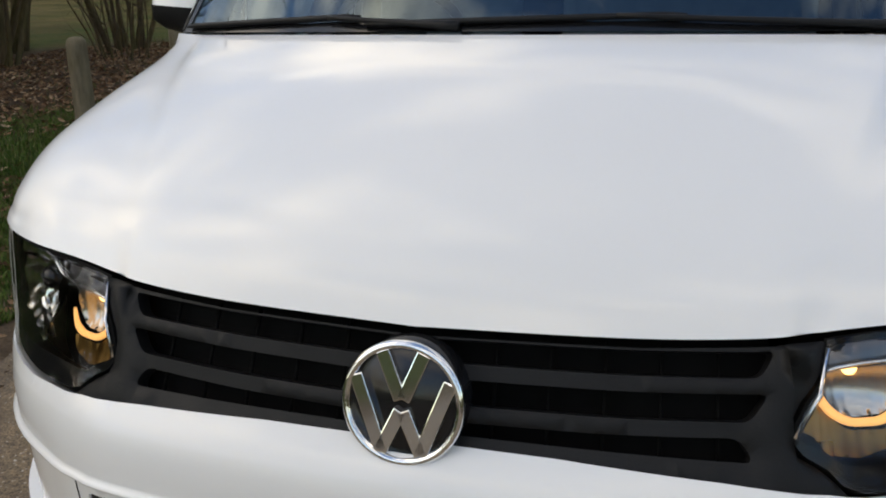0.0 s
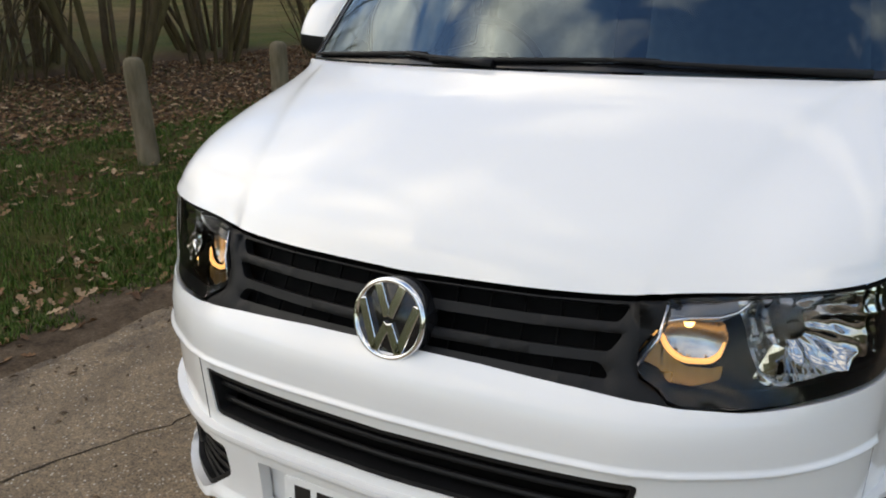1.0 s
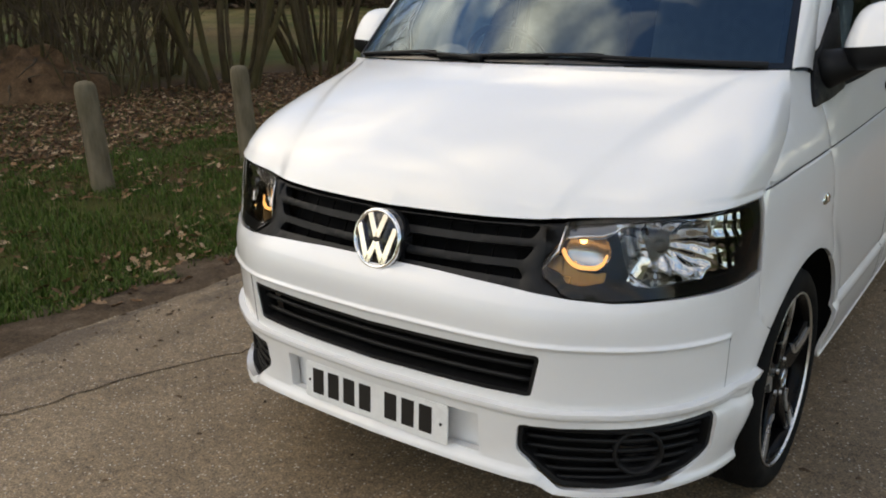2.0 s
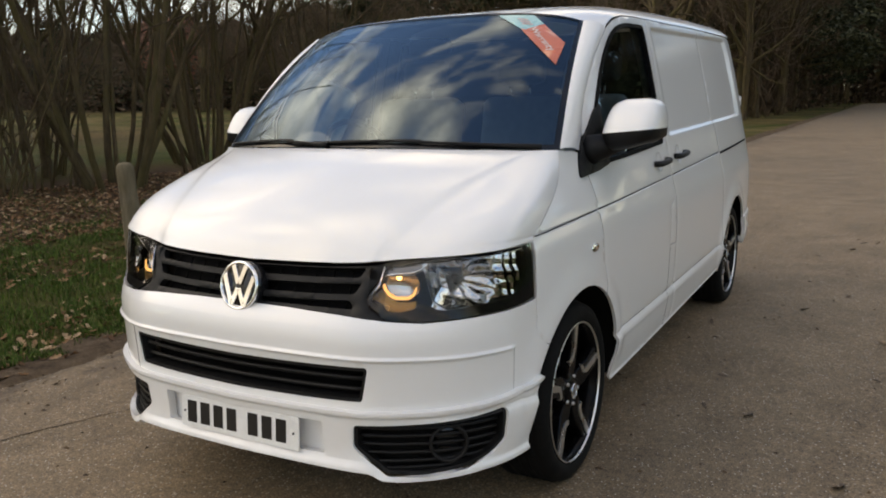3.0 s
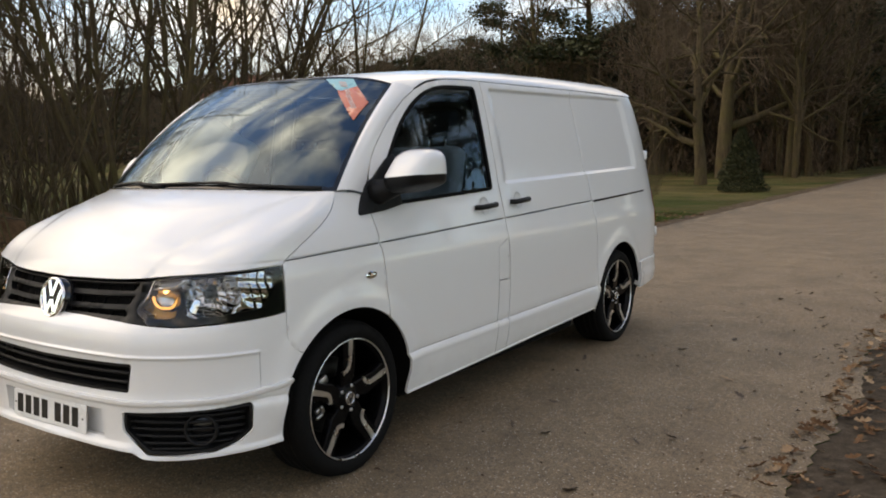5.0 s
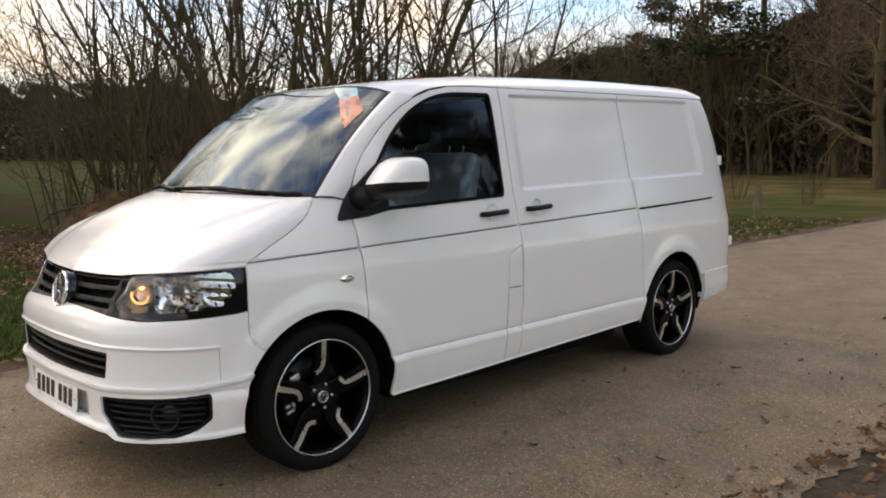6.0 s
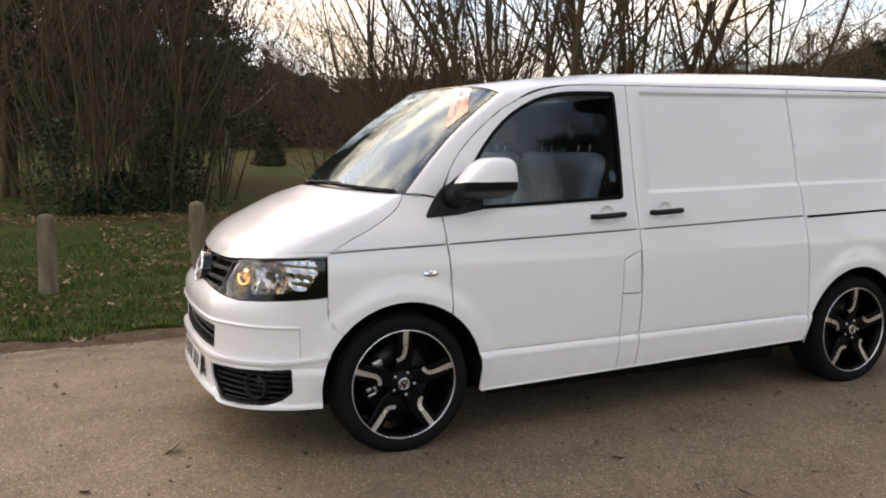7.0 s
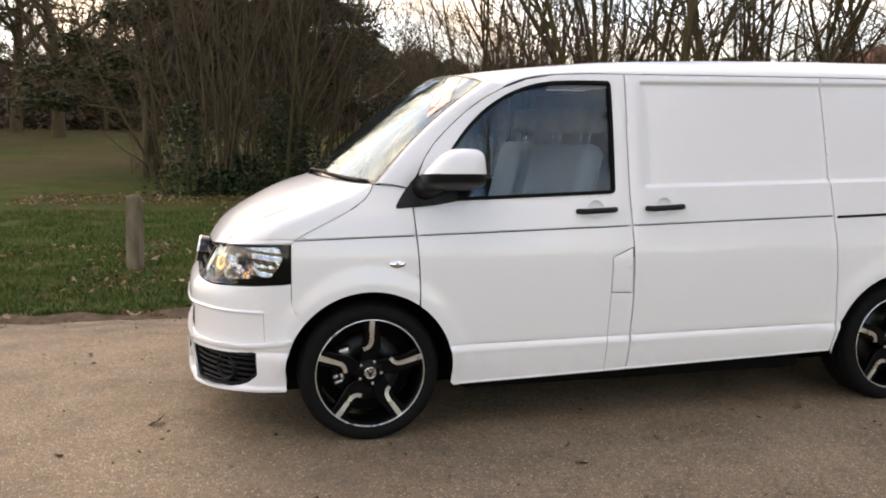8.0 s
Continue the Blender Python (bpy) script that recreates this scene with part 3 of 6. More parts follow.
def body(s, z, extra=0.0):
    """The van's skin at the contour length s and height z (its x > 0 half)."""
    x, y = con_x(abs(s)), con_y(abs(s))
    e = 1e-3
    tx, ty = con_x(abs(s) + e) - con_x(max(0, abs(s) - e)), con_y(abs(s) + e) - con_y(max(0, abs(s) - e))
    k = math.hypot(tx, ty)
    nx, ny = ty / k, -tx / k
    front = 1 - smooth(0.50, 0.99, abs(s))
    lift = z
    if y > 0.3:
        lift = z - 0.008 * (y - 0.3) * smooth(0.3, 0.4, z) * smooth(0.9, 0.7, z)
    ridge = (0.009 * smooth(0.640, 0.647, z) * (1 - smooth(0.651, 0.656, z)) + 0.0035 * smooth(0.640, 0.650, z) * (1 - smooth(0.70, 0.74, z))) * (1 - smooth(0.985, 1.005, abs(s)))
    d = ridge + front * FRONT_OUT(z) + (1 - front) * SIDE_OUT(lift)
    if y > -0.45:
        for yc in (0.0, 2.975):
            r = math.hypot(y - yc, z - 0.338)
            d += 0.014 * (1 - smooth(0.425, 0.52, r)) * smooth(0.30, 0.42, z)
        # the front pillar leans in; a groove runs along the flank
        d -= 0.042 * (1 - smooth(-0.05, 0.65, y)) * smooth(1.0, 1.24, z)
        if -0.36 < y < 2.53:
            d -= 0.011 * lerp(0.25, 1.0, smooth(-0.36, -0.05, y)) * max(0.0, 1 - (abs(z - swage(y)) / 0.0062) ** 6)
        top = 1.735 + 0.018 * (y - 1.3)
        d -= 0.018 * box_fall(y, z, 1.43, 3.40 + 0.12 * (1.75 - z), 1.235 + 0.022 * (y - 1.4), top, 0.020) if y > 1.36 else 0.0
    d += extra
    return (math.copysign(1, s) * (x + nx * d) if s else 0.0, y + ny * d, z)


def side(y, z):
    return body(s_of_y(y), z)


def side_out(extra):
    return lambda y, z: body(s_of_y(y), z, extra)


def front_xz(x, z, extra=0.0):
    return body(math.copysign(s_of_x(abs(x)), x) if x else 0.0, z, extra)


ARCH_F, ARCH_R = (0.0, 0.338, 0.402), (2.972, 0.338, 0.404)


def arc(c, a0, a1, n=18, grow=0.0):
    return [(c[0] + (c[2] + grow) * math.cos(radians(lerp(a0, a1, i / n))), c[1] + (c[2] + grow) * math.sin(radians(lerp(a0, a1, i / n)))) for i in range(n + 1)]


BONNET_EDGE = [(-0.368, 0.972), (-0.345, 0.990), (-0.273, 1.030), (-0.137, 1.096), (-0.070, 1.134), (-0.024, 1.168), (0.005, 1.205), (0.018, 1.236)]
G = 0.0032                                   # half of a shut line

fender = [(-0.368 + G, 0.965), (-0.370 + G, 0.70), (-0.362, 0.655), (-0.338, 0.625), (-0.296, 0.607)]
fender += arc(ARCH_F, 137, 55.4)
fender += [(0.2345 - G, 0.730), (0.231 - G, 0.84), (0.219 - G, 1.0), (0.206 - G, 1.13), (0.198 - G, 1.212), (0.13, 1.226)]
fender += [(y + 0.004, z - 0.003) for y, z in reversed(BONNET_EDGE)]
DOOR_REAR = [(1.327, 0.298), (1.335, 0.45), (1.342, 0.62), (1.343, 0.80), (1.333, 1.02), (1.324, 1.20), (1.322, 1.5), (1.328, 1.788)]
DOOR_TOP = [(1.15, 1.785), (0.95, 1.775), (0.80, 1.748), (0.68, 1.705), (0.58, 1.655), (0.48, 1.585), (0.39, 1.505), (0.32, 1.43), (0.272, 1.36), (0.242, 1.285)]
door = [(0.242 + G, 1.285), (0.204 + G, 1.205), (0.206 + G, 1.13), (0.219 + G, 1.0), (0.231 + G, 0.84), (0.2345 + G, 0.730)]
door += arc(ARCH_F, 54.0, -10, 14) + [(0.402, 0.262)]
door += [(1.327 - G, 0.290)] + [(y - G, z) for y, z in DOOR_REAR[1:]] + DOOR_TOP
_arch = spline([(0.36, 1.335), (0.43, 1.440), (0.54, 1.566), (0.66, 1.652), (0.78, 1.706), (0.92, 1.737), (1.05, 1.744), (1.235, 1.748)])
WINDOW = rounded([(0.395, 1.165), (1.238, 1.197), (1.240, 1.748)] + [(y, _arch(y)) for y in (1.16, 1.08, 1.0, 0.93, 0.86, 0.80, 0.74, 0.68, 0.62, 0.56, 0.50, 0.45, 0.40, 0.36)], 0.022, 3)
FLAP = rounded([(1.336, 0.928), (1.220, 0.876), (1.216, 0.692), (1.338, 0.689)], 0.012, 2)


def grown(poly, d):
    c = np.mean(np.array(poly), 0)
    out = []
    n = len(poly)
    area = sum(poly[i - 1][0] * poly[i][1] - poly[i][0] * poly[i - 1][1] for i in range(n))
    for i in range(n):
        a, b = Vector(poly[i - 1]), Vector(poly[(i + 1) % n])
        t = (b - a).normalized()
        nrm = Vector((t.y, -t.x)) * (1 if area > 0 else -1)
        out.append(tuple(Vector(poly[i]) + nrm * d))
    return out


slide = [(1.327 + G, 0.2905)] + [(2.552 - G, 0.3253), (2.562 - G, 0.45), (2.554 - G, 0.72), (2.530 - G, 1.0), (2.514 - G, 1.25), (2.504 - G, 1.54), (2.496 - G, 1.804)]
slide += [(y + G, z) for y, z in reversed(DOOR_REAR[1:])]
REAR_EDGE = [(3.895, 0.545), (3.895, 0.75), (3.885, 1.07), (3.85, 1.35), (3.76, 1.62), (3.70, 1.765), (3.67, 1.816)]
quarter = [(2.552 + G, 0.325), (2.554 + G, 0.329)] + arc(ARCH_R, 186, 31, 26) + [(3.40, 0.545)] + REAR_EDGE
quarter += [(2.496 + G, 1.804), (2.504 + G, 1.54), (2.514 + G, 1.25), (2.530 + G, 1.0), (2.554 + G, 0.72), (2.562 + G, 0.45)]

flank_rows = []
for k in (-0.0075, -0.0062, -0.0048, 0.0048, 0.0062, 0.0075):
    flank_rows.append(k)


def flank(y, v):
    """v is the height above the groove's line, so that rows of points follow the groove."""
    return side(y, v + swage(y))


def under(poly):
    return [(y, z - swage(y)) for y, z in dense(poly, 0.03)]


RECESS_ROWS = [0.166 + 0.006 * k for k in range(9)] + [0.676 + 0.008 * k for k in range(8)]
SILL_ROWS = [-0.598 + 0.0045 * k for k in range(17)]
BOWL_R = 0.047


def bowl_ring(y0, z0, k=1.0):
    return [(y0 + k * BOWL_R * math.cos(t), z0 + k * BOWL_R * math.sin(t)) for t in np.linspace(0, 2 * math.pi, 28, endpoint=False)]


for flip in (False, True):
    panel("front_wing", under(fender), flank, PAINT, van, rows=flank_rows, step=0.028, mirror=flip)
    front_door = panel("cab_door", under(door), flank, PAINT, van, "white cab door with a dark window" if not flip else "", holes=[under(WINDOW), under(bowl_ring(1.137, 1.110))] + ([under(FLAP)] if not flip else []), rows=flank_rows + SILL_ROWS, step=0.03, mirror=flip)
    if not flip:
        rod("door_seam", [body(s_of_y(lerp(1.216, 1.203, k)), lerp(0.688, 0.292, k), -0.0006) for k in np.linspace(0, 1, 40)], 0.0017, SMOKED, front_door, sides=5)
        panel("fuel_flap", under(grown(FLAP, -0.0050)), flank, PAINT, front_door, step=0.03)
    panel("sliding_door" if not flip else "side_panel", under(slide), flank, PAINT, van, holes=[] if flip else [under(bowl_ring(1.514, 1.121))], rows=flank_rows + SILL_ROWS + RECESS_ROWS, step=0.03, mirror=flip)
    panel("rear_quarter", under(quarter), flank, PAINT, van, rows=flank_rows + RECESS_ROWS, step=0.032, mirror=flip)
    # dark rod at the bottom of the flank's groove, standing for its shade
    for ya, yb, owner in ((-0.350, 0.205, van), (0.226, 1.325, front_door), (1.340, 2.518, van)):
        groove_line = [body(s_of_y(y), swage(y) - 0.001, 0.0045) for y in np.linspace(ya, yb, max(8, int((yb - ya) / 0.03)))]
        rod("groove_shade", [(-p[0] if flip else p[0], p[1], p[2]) for p in groove_line], 0.0022, GROOVESHADE, owner, sides=6)
    # a dark rod paints the shade of the sill's crease; rolled flange along its foot
    for ya, yb, owner in ((0.475, 1.322, front_door), (1.345, 2.545, van)):
        crease = [body(s_of_y(y), 0.4612 + 0.008 * (y - 0.3), -0.0002) for y in np.linspace(ya, yb, 40)]
        rod("sill_crease_shade", [(-p[0] if flip else p[0], p[1], p[2]) for p in crease], 0.0015, SMOKED, owner, sides=5)
    flange = [(p[0] - 0.004, p[1], p[2]) for p in (side(y, 0.2905 + 0.0283 * (y - 1.327) - 0.003 * (y < 0.44)) for y in np.linspace(0.408, 2.542, 60))]
    rod("sill_flange", [(-p[0] if flip else p[0], p[1], p[2]) for p in flange], 0.0075, PAINT, van, sides=8)
    # cab window: glass, black seal and the black mirror sail
    panel("window_glass", under(grown(WINDOW, 0.004)), lambda y, v: body(s_of_y(y), v + swage(y), -0.010), SIDEGLASS, front_door, step=0.06, thick=0.0, mirror=flip, roll=0.0)
    panel("window_seal", under(grown(WINDOW, 0.006)), lambda y, v: body(s_of_y(y), v + swage(y), 0.006), SEAL, front_door, holes=[under(grown(WINDOW, -0.011))], step=0.014, thick=0.018, mirror=flip, roll=0.0)
    sail = [(0.128, 1.128), (0.30, 1.140), (0.42, 1.160), (0.42, 1.40), (0.36, 1.37), (0.262, 1.290), (0.21, 1.262), (0.155, 1.190), (0.124, 1.140)]
    panel("mirror_sail", rounded(sail, 0.012, 3), side_out(0.014), BLACK, front_door, step=0.03, thick=0.02, mirror=flip, roll=0.004)
    # rail slot of the sliding door, with its dark channel
    slot = [(2.545, swage(2.545) - 0.012), (3.56, swage(3.56) - 0.010), (3.56, swage(3.56) + 0.002), (2.545, swage(2.545) + 0.002)]
    if not flip:
        panel("rail_slot", slot, side_out(0.004), DARK, van, step=0.012, thick=0.006)
    # door handles in their dished bowls
    for y0, z0 in ((1.137, 1.108), (1.514, 1.119)):
        if flip and y0 > 1.3:
            continue
        sx = -1 if flip else 1
        def dish(y, z, a=y0, b=z0 + 0.002):
            k = min(1.0, math.hypot(y - a, z - b) / BOWL_R)
            return body(s_of_y(y), z, -0.016 * (1 - k * k) ** 0.7)
        panel("handle_bowl", bowl_ring(y0, z0 + 0.002, 1.01), dish, PAINT, front_door if y0 < 1.3 else van, step=0.008, thick=0.0, mirror=flip, roll=0.0)
        a, b = Vector(side(y0 - 0.104, z0 - 0.003)), Vector(side(y0 + 0.104, z0 + 0.004))
        out = Vector((0.030, 0, 0))
        pts = [a + out * 0.1, a + out * 0.55 + Vector((0, 0.010, 0)), a + out + Vector((0, 0.03, 0)), (a + b) / 2 + out * 1.1, b + out - Vector((0, 0.03, 0)), b + out * 0.55 - Vector((0, 0.010, 0)), b + out * 0.1]
        pts = [(sx * p.x, p.y, p.z) for p in pts]
        rod("door_handle", pts, [0.013, 0.0145, 0.0145, 0.0145, 0.0145, 0.0145, 0.013], BLACK, front_door if y0 < 1.3 else van, sides=10)
    # side repeater
    rep = [(0.124 + 0.038 * math.cos(t), 0.867 + 0.0165 * math.sin(t)) for t in np.linspace(0, 2 * math.pi, 24, endpoint=False)]
    panel("side_repeater", rep, side_out(0.007), CHROME, van, "clear oval side repeater", step=0.012, thick=0.010, mirror=flip, roll=0.004)
    rep = [(0.124 + 0.010 * math.cos(t), 0.867 + 0.006 * math.sin(t)) for t in np.linspace(0, 2 * math.pi, 16, endpoint=False)]
    panel("repeater_bulb", rep, side_out(0.0085), simple("amber_bulb", (0.50, 0.33, 0.22), 0.3) if not flip else bpy.data.materials["amber_bulb"], van, step=0.012, thick=0.002, mirror=flip)

# ---- roof, windscreen and pillars ----
ROOF_MID = spline([(0.50, 1.786), (0.65, 1.808), (0.82, 1.830), (1.05, 1.855), (1.25, 1.874), (1.5, 1.889), (2.0, 1.910), (2.6, 1.926), (3.72, 1.938)])
CANT = spline([(0.55, 1.640), (0.62, 1.682), (0.70, 1.722), (0.80, 1.757), (0.95, 1.779), (1.15, 1.789), (1.336, 1.792), (2.49, 1.808), (3.67, 1.820)])


def roof(a, b):
    """a: across, -1 to 1; b: along, 0 at the windscreen's head to 1 at the back."""
    k = abs(a)
    ye, ym = lerp(0.620, 3.655, b), lerp(0.500, 3.72, b)
    ze = CANT(ye)
    xe = side(ye, min(ze, 1.80))[0] - 0.002
    zm = ROOF_MID(ym)
    drop = 0.055 * max(0.0, (b - 0.965) / 0.035) ** 2
    z = ze + (zm - ze) * max(0.0, 1 - k ** 4.2) ** 0.66
    return (math.copysign(xe * k, a), lerp(ym, ye, k * k), z - drop * (1 - k ** 4))


EDGE_A = 0.905
sheet("roof_skin", lambda u, v: roof(math.copysign(1 - (1 - abs(2 * u - 1)) ** 1.6, 2 * u - 1), v), 64, 70, PAINT, van)


def screen_base(u):
    return Vector((0.800 * u, 0.040 - 0.225 * (1 - abs(u) ** 2.2), 1.236 + 0.016 * (1 - u * u)))


def screen(u, v, out=0.0):
    """The windscreen: u across, -1 to 1; v up its height."""
    lo, hi = screen_base(u), Vector(roof(EDGE_A * u, 0.0))
    p = lo.lerp(hi, v)
    bulge = 0.030 * math.sin(math.pi * v) + out
    return p + Vector((0.10 * u, -0.62, 0.78)).normalized() * bulge


def strip(name, f, nu, nv, mat, label="", flip=False, parent=van):
    return sheet(name, lambda u, v: tuple(f(u, v)), nu, nv, mat, parent, label, flip)


windscreen = strip("windscreen", lambda u, v: screen(2 * u - 1, v, -0.002), 40, 20, WINDSCREEN, "raked tinted windscreen")


def band(u, v):
    """Black ceramic border of the glass, u once round it."""
    w = 0.012
    q = u * 4
    k, t = int(min(q, 3.9999)), q - int(min(q, 3.9999))
    cs = [(-1, 0), (1, 0), (1, 1), (-1, 1)]
    a, b = cs[k], cs[(k + 1) % 4]
    x, y = lerp(a[0], b[0], t), lerp(a[1], b[1], t)
    ix, iy = x * (1 - 2.2 * w * v), 0.5 + (y - 0.5) * (1 - (4.5 * w if y < 0.5 else 2.6 * w) * v)
    return screen(ix, iy, 0.001)


strip("screen_border", band, 96, 1, GLOSSBLACK, "", False, windscreen)

_dt = [(0.198, 1.216), (0.238, 1.290)] + [p for p in reversed(DOOR_TOP[:-1])]
_dt = [(y - 0.002, z + 0.0028) for y, z in _dt if y <= 0.70] 
_acc = [0.0]
for _a, _b in zip(_dt, _dt[1:]):
    _acc.append(_acc[-1] + math.hypot(_b[0] - _a[0], _b[1] - _a[1]))
pil_y, pil_z = spline([(a / _acc[-1], p[0]) for a, p in zip(_acc, _dt)]), spline([(a / _acc[-1], p[1]) for a, p in zip(_acc, _dt)])


def pillar(u, v):
    """From the glass edge (u 0) to the door frame (u 1), v up."""
    g = screen(1.0, v, 0.004)
    d = Vector(side(pil_y(v), pil_z(v)))
    p = g.lerp(d, u)
    return p + Vector((0.55, -0.62, 0.45)).normalized() * 0.020 * math.sin(math.pi * u) ** 0.8


strip("front_pillar", pillar, 8, 30, PAINT)
strip("front_pillar", lambda u, v: Vector((-pillar(u, v).x, pillar(u, v).y, pillar(u, v).z)), 8, 30, PAINT, "", True)


# ---- bonnet ----
BON_FRONT_Z = spline([(0.0, 0.916), (0.30, 0.922), (0.50, 0.932), (0.66, 0.946), (0.78, 0.958), (0.875, 0.970)])
MID = spline([(0.0, 0.0), (0.05, 0.135), (0.14, 0.297), (0.38, 0.572), (0.70, 0.838), (1.0, 1.0)])
be_acc = [0.0]
for _a, _b in zip(BONNET_EDGE, BONNET_EDGE[1:]):
    be_acc.append(be_acc[-1] + math.hypot(_b[0] - _a[0], _b[1] - _a[1]))
be_y, be_z = spline([(a / be_acc[-1], p[0]) for a, p in zip(be_acc, BONNET_EDGE)]), spline([(a / be_acc[-1], p[1]) for a, p in zip(be_acc, BONNET_EDGE)])
KX, KSPLIT = 0.485, 0.62
S_K, S_E = s_of_x(KX), s_of_y(-0.368)


def bon_front(a):
    """The bonnet's front edge, a from 0 at the middle to 1 at its outer corner."""
    s = S_K * a / KSPLIT if a < KSPLIT else lerp(S_K, S_E, (a - KSPLIT) / (1 - KSPLIT))
    x = con_x(s)
    return Vector(body(s, BON_FRONT_Z(x if s < S_E * 0.98 else 0.875)))


def bonnet(a, v):
    k = abs(a)
    m0, m1 = bon_front(0.0), screen_base(0.0) + Vector((0, -0.018, -0.004))
    mid = Vector((0, lerp(m0.y, m1.y, v), lerp(m0.z, m1.z, MID(v))))
    k0, k1 = bon_front(KSPLIT), screen_base(0.88) + Vector((0, -0.016, -0.004))
    crease = Vector((lerp(k0.x, k1.x, v ** 0.9), lerp(k0.y, k1.y, v), lerp(k0.z, k1.z, lerp(MID(v), v, 0.10)) + 0.003 * math.sin(math.pi * v)))
    ev = v
    edge = Vector(side(be_y(ev), be_z(ev)))
    if k <= KSPLIT:
        t = k / KSPLIT
        p = mid.lerp(crease, 0)
        p = Vector((crease.x * t, lerp(mid.y, crease.y, t * t), lerp(mid.z, crease.z, t ** 2.2)))
        fr = bon_front(k)
        base = Vector((k0.x * t, lerp(m0.y, k0.y, t * t), lerp(m0.z, k0.z, t ** 2.2)))
    else:
        t = (k - KSPLIT) / (1 - KSPLIT)
        p = crease.lerp(edge, t)
        fr = bon_front(k)
        base = k0.lerp(Vector(side(be_y(0), be_z(0))), t)
        swell = 0.011 * math.sin(math.pi * t ** 1.5) * smooth(0.0, 0.35, v) * (1 - v)
        p += Vector((0.45, -0.25, 0.85)).normalized() * swell
    p += (fr - base) * (1 - v * v if k > KSPLIT else (1 - v) ** 1.6)
    if k > KSPLIT:
        t = (k - KSPLIT) / (1 - KSPLIT)
        p.z -= 0.0035 * smooth(0.0, 0.14, t) * (1 - t) * smooth(0.0, 0.05, v) * (1 - smooth(0.9, 1.0, v))
    return Vector((math.copysign(p.x, a), p.y, p.z))


def soft_bonnet(a, v):
    """The bonnet with its two creases rounded over."""
    w = 0.020 * (1 - smooth(0.04, 0.14, abs(abs(a) - KSPLIT)))
    if w < 1e-4:
        return bonnet(a, v)
    p = Vector((0, 0, 0))
    for k in (-1.0, -0.6, -0.2, 0.2, 0.6, 1.0):
        p += bonnet(math.copysign(abs(a) + w * k, a), v) / 6
    q = bonnet(a, v)
    return q.lerp(p, smooth(0.0, 0.05, v))


strip("bonnet", lambda u, v: soft_bonnet(2 * u - 1, v ** 1.35), 150, 56, PAINT, "broad white bonnet with two raised creases")
strip("bonnet_lip", lambda u, v: bonnet(2 * u - 1, 0.0) + Vector((0, 0.030 * v, -0.006 * v)), 96, 2, PAINT, "", True)

# ---- bumper and spoiler ----
SB = s_of_y(-0.370)


def fr(x, z):
    """Front outline points in contour length from x."""
    return (math.copysign(s_of_x(abs(x)), x) if x else 0.0, z)


def both(pts):
    """A closed outline from its x > 0 half, given from the top middle round to the bottom middle."""
    return [(s, z) for s, z in pts] + [(-s, z) for s, z in reversed(pts) if abs(s) > 1e-9]


S_ARCH = s_of_y(-0.296)
top_half = [fr(0, 0.784), fr(0.2, 0.782), fr(0.40, 0.775), fr(0.50, 0.769), fr(0.57, 0.763), fr(0.66, 0.758), fr(0.76, 0.764), (SB - 0.03, 0.776), (SB, 0.781)]
bumper_half = top_half + [(SB, 0.70), (SB + 0.008, 0.655), (SB + 0.03, 0.627), (S_ARCH - 0.004, 0.605)]
bumper_half += [(s_of_y(y), z) for y, z in arc(ARCH_F, 139, 156, 5)] + [(s_of_y(-0.372), 0.480), fr(0.80, 0.462), fr(0.5, 0.456), fr(0, 0.456)]
INTAKE = [(s, z) for x, z in ((0.2, 0.6175), (0.4, 0.621), (0.497, 0.623), (0.5045, 0.619), (0.506, 0.611), (0.487, 0.520), (0.482, 0.512), (0.472, 0.509), (0.38, 0.5065), (0.2, 0.503)) for s, z in (fr(x, z),)]
INTAKE = [(0, 0.616)] + INTAKE + [(0, 0.5015)] + [(-s, z) for s, z in reversed(INTAKE)]


def skin(extra):
    return lambda s, z: body(s, z, extra)


RIDGES = [0.634, 0.6395, 0.643, 0.647, 0.651, 0.6535, 0.6565, 0.661, 0.667, 0.735, 0.757]
bumper = panel("front_bumper", both(bumper_half), skin(0.0), PAINT, van, "white front bumper with a full-width air intake", holes=[INTAKE], rows=RIDGES, step=0.03, thick=0.02)
FOG = [fr(0.455, 0.436), fr(0.65, 0.444), fr(0.842, 0.458), fr(0.842, 0.345), fr(0.815, 0.302), fr(0.76, 0.280), fr(0.66, 0.272), fr(0.555, 0.280), fr(0.448, 0.358)]
FOG_R = rounded(FOG, 0.016, 3)
FOG_L = [(-s, z) for s, z in FOG_R]
PLATE_REC = rounded([fr(0.345, 0.326), fr(0.345, 0.434), fr(-0.345, 0.434), fr(-0.345, 0.326)], 0.006, 2)
S_SP = s_of_y(-0.372)
spoiler_half = [fr(0, 0.479), fr(0.5, 0.482), fr(0.80, 0.491), (S_SP - 0.08, 0.506), (S_SP, 0.518)]
spoiler_half += [(s_of_y(y), z) for y, z in arc(ARCH_F, 154, 176, 6)] + [(s_of_y(-0.396), 0.270), (s_of_y(-0.40), 0.266), fr(0.80, 0.263), fr(0.70, 0.260), fr(0.60, 0.260), fr(0.545, 0.266), fr(0.50, 0.286), fr(0.25, 0.289), fr(0, 0.290)]
SP_TOP = spline([(0.0, 0.479), (s_of_x(0.5), 0.482), (s_of_x(0.80), 0.491), (S_SP - 0.08, 0.506), (S_SP, 0.518)])
SP_FOOT = spline([(0.0, 0.290), (s_of_x(0.50), 0.286), (s_of_x(0.545), 0.266), (s_of_x(0.60), 0.260), (s_of_x(0.80), 0.263), (s_of_y(-0.40), 0.266)])


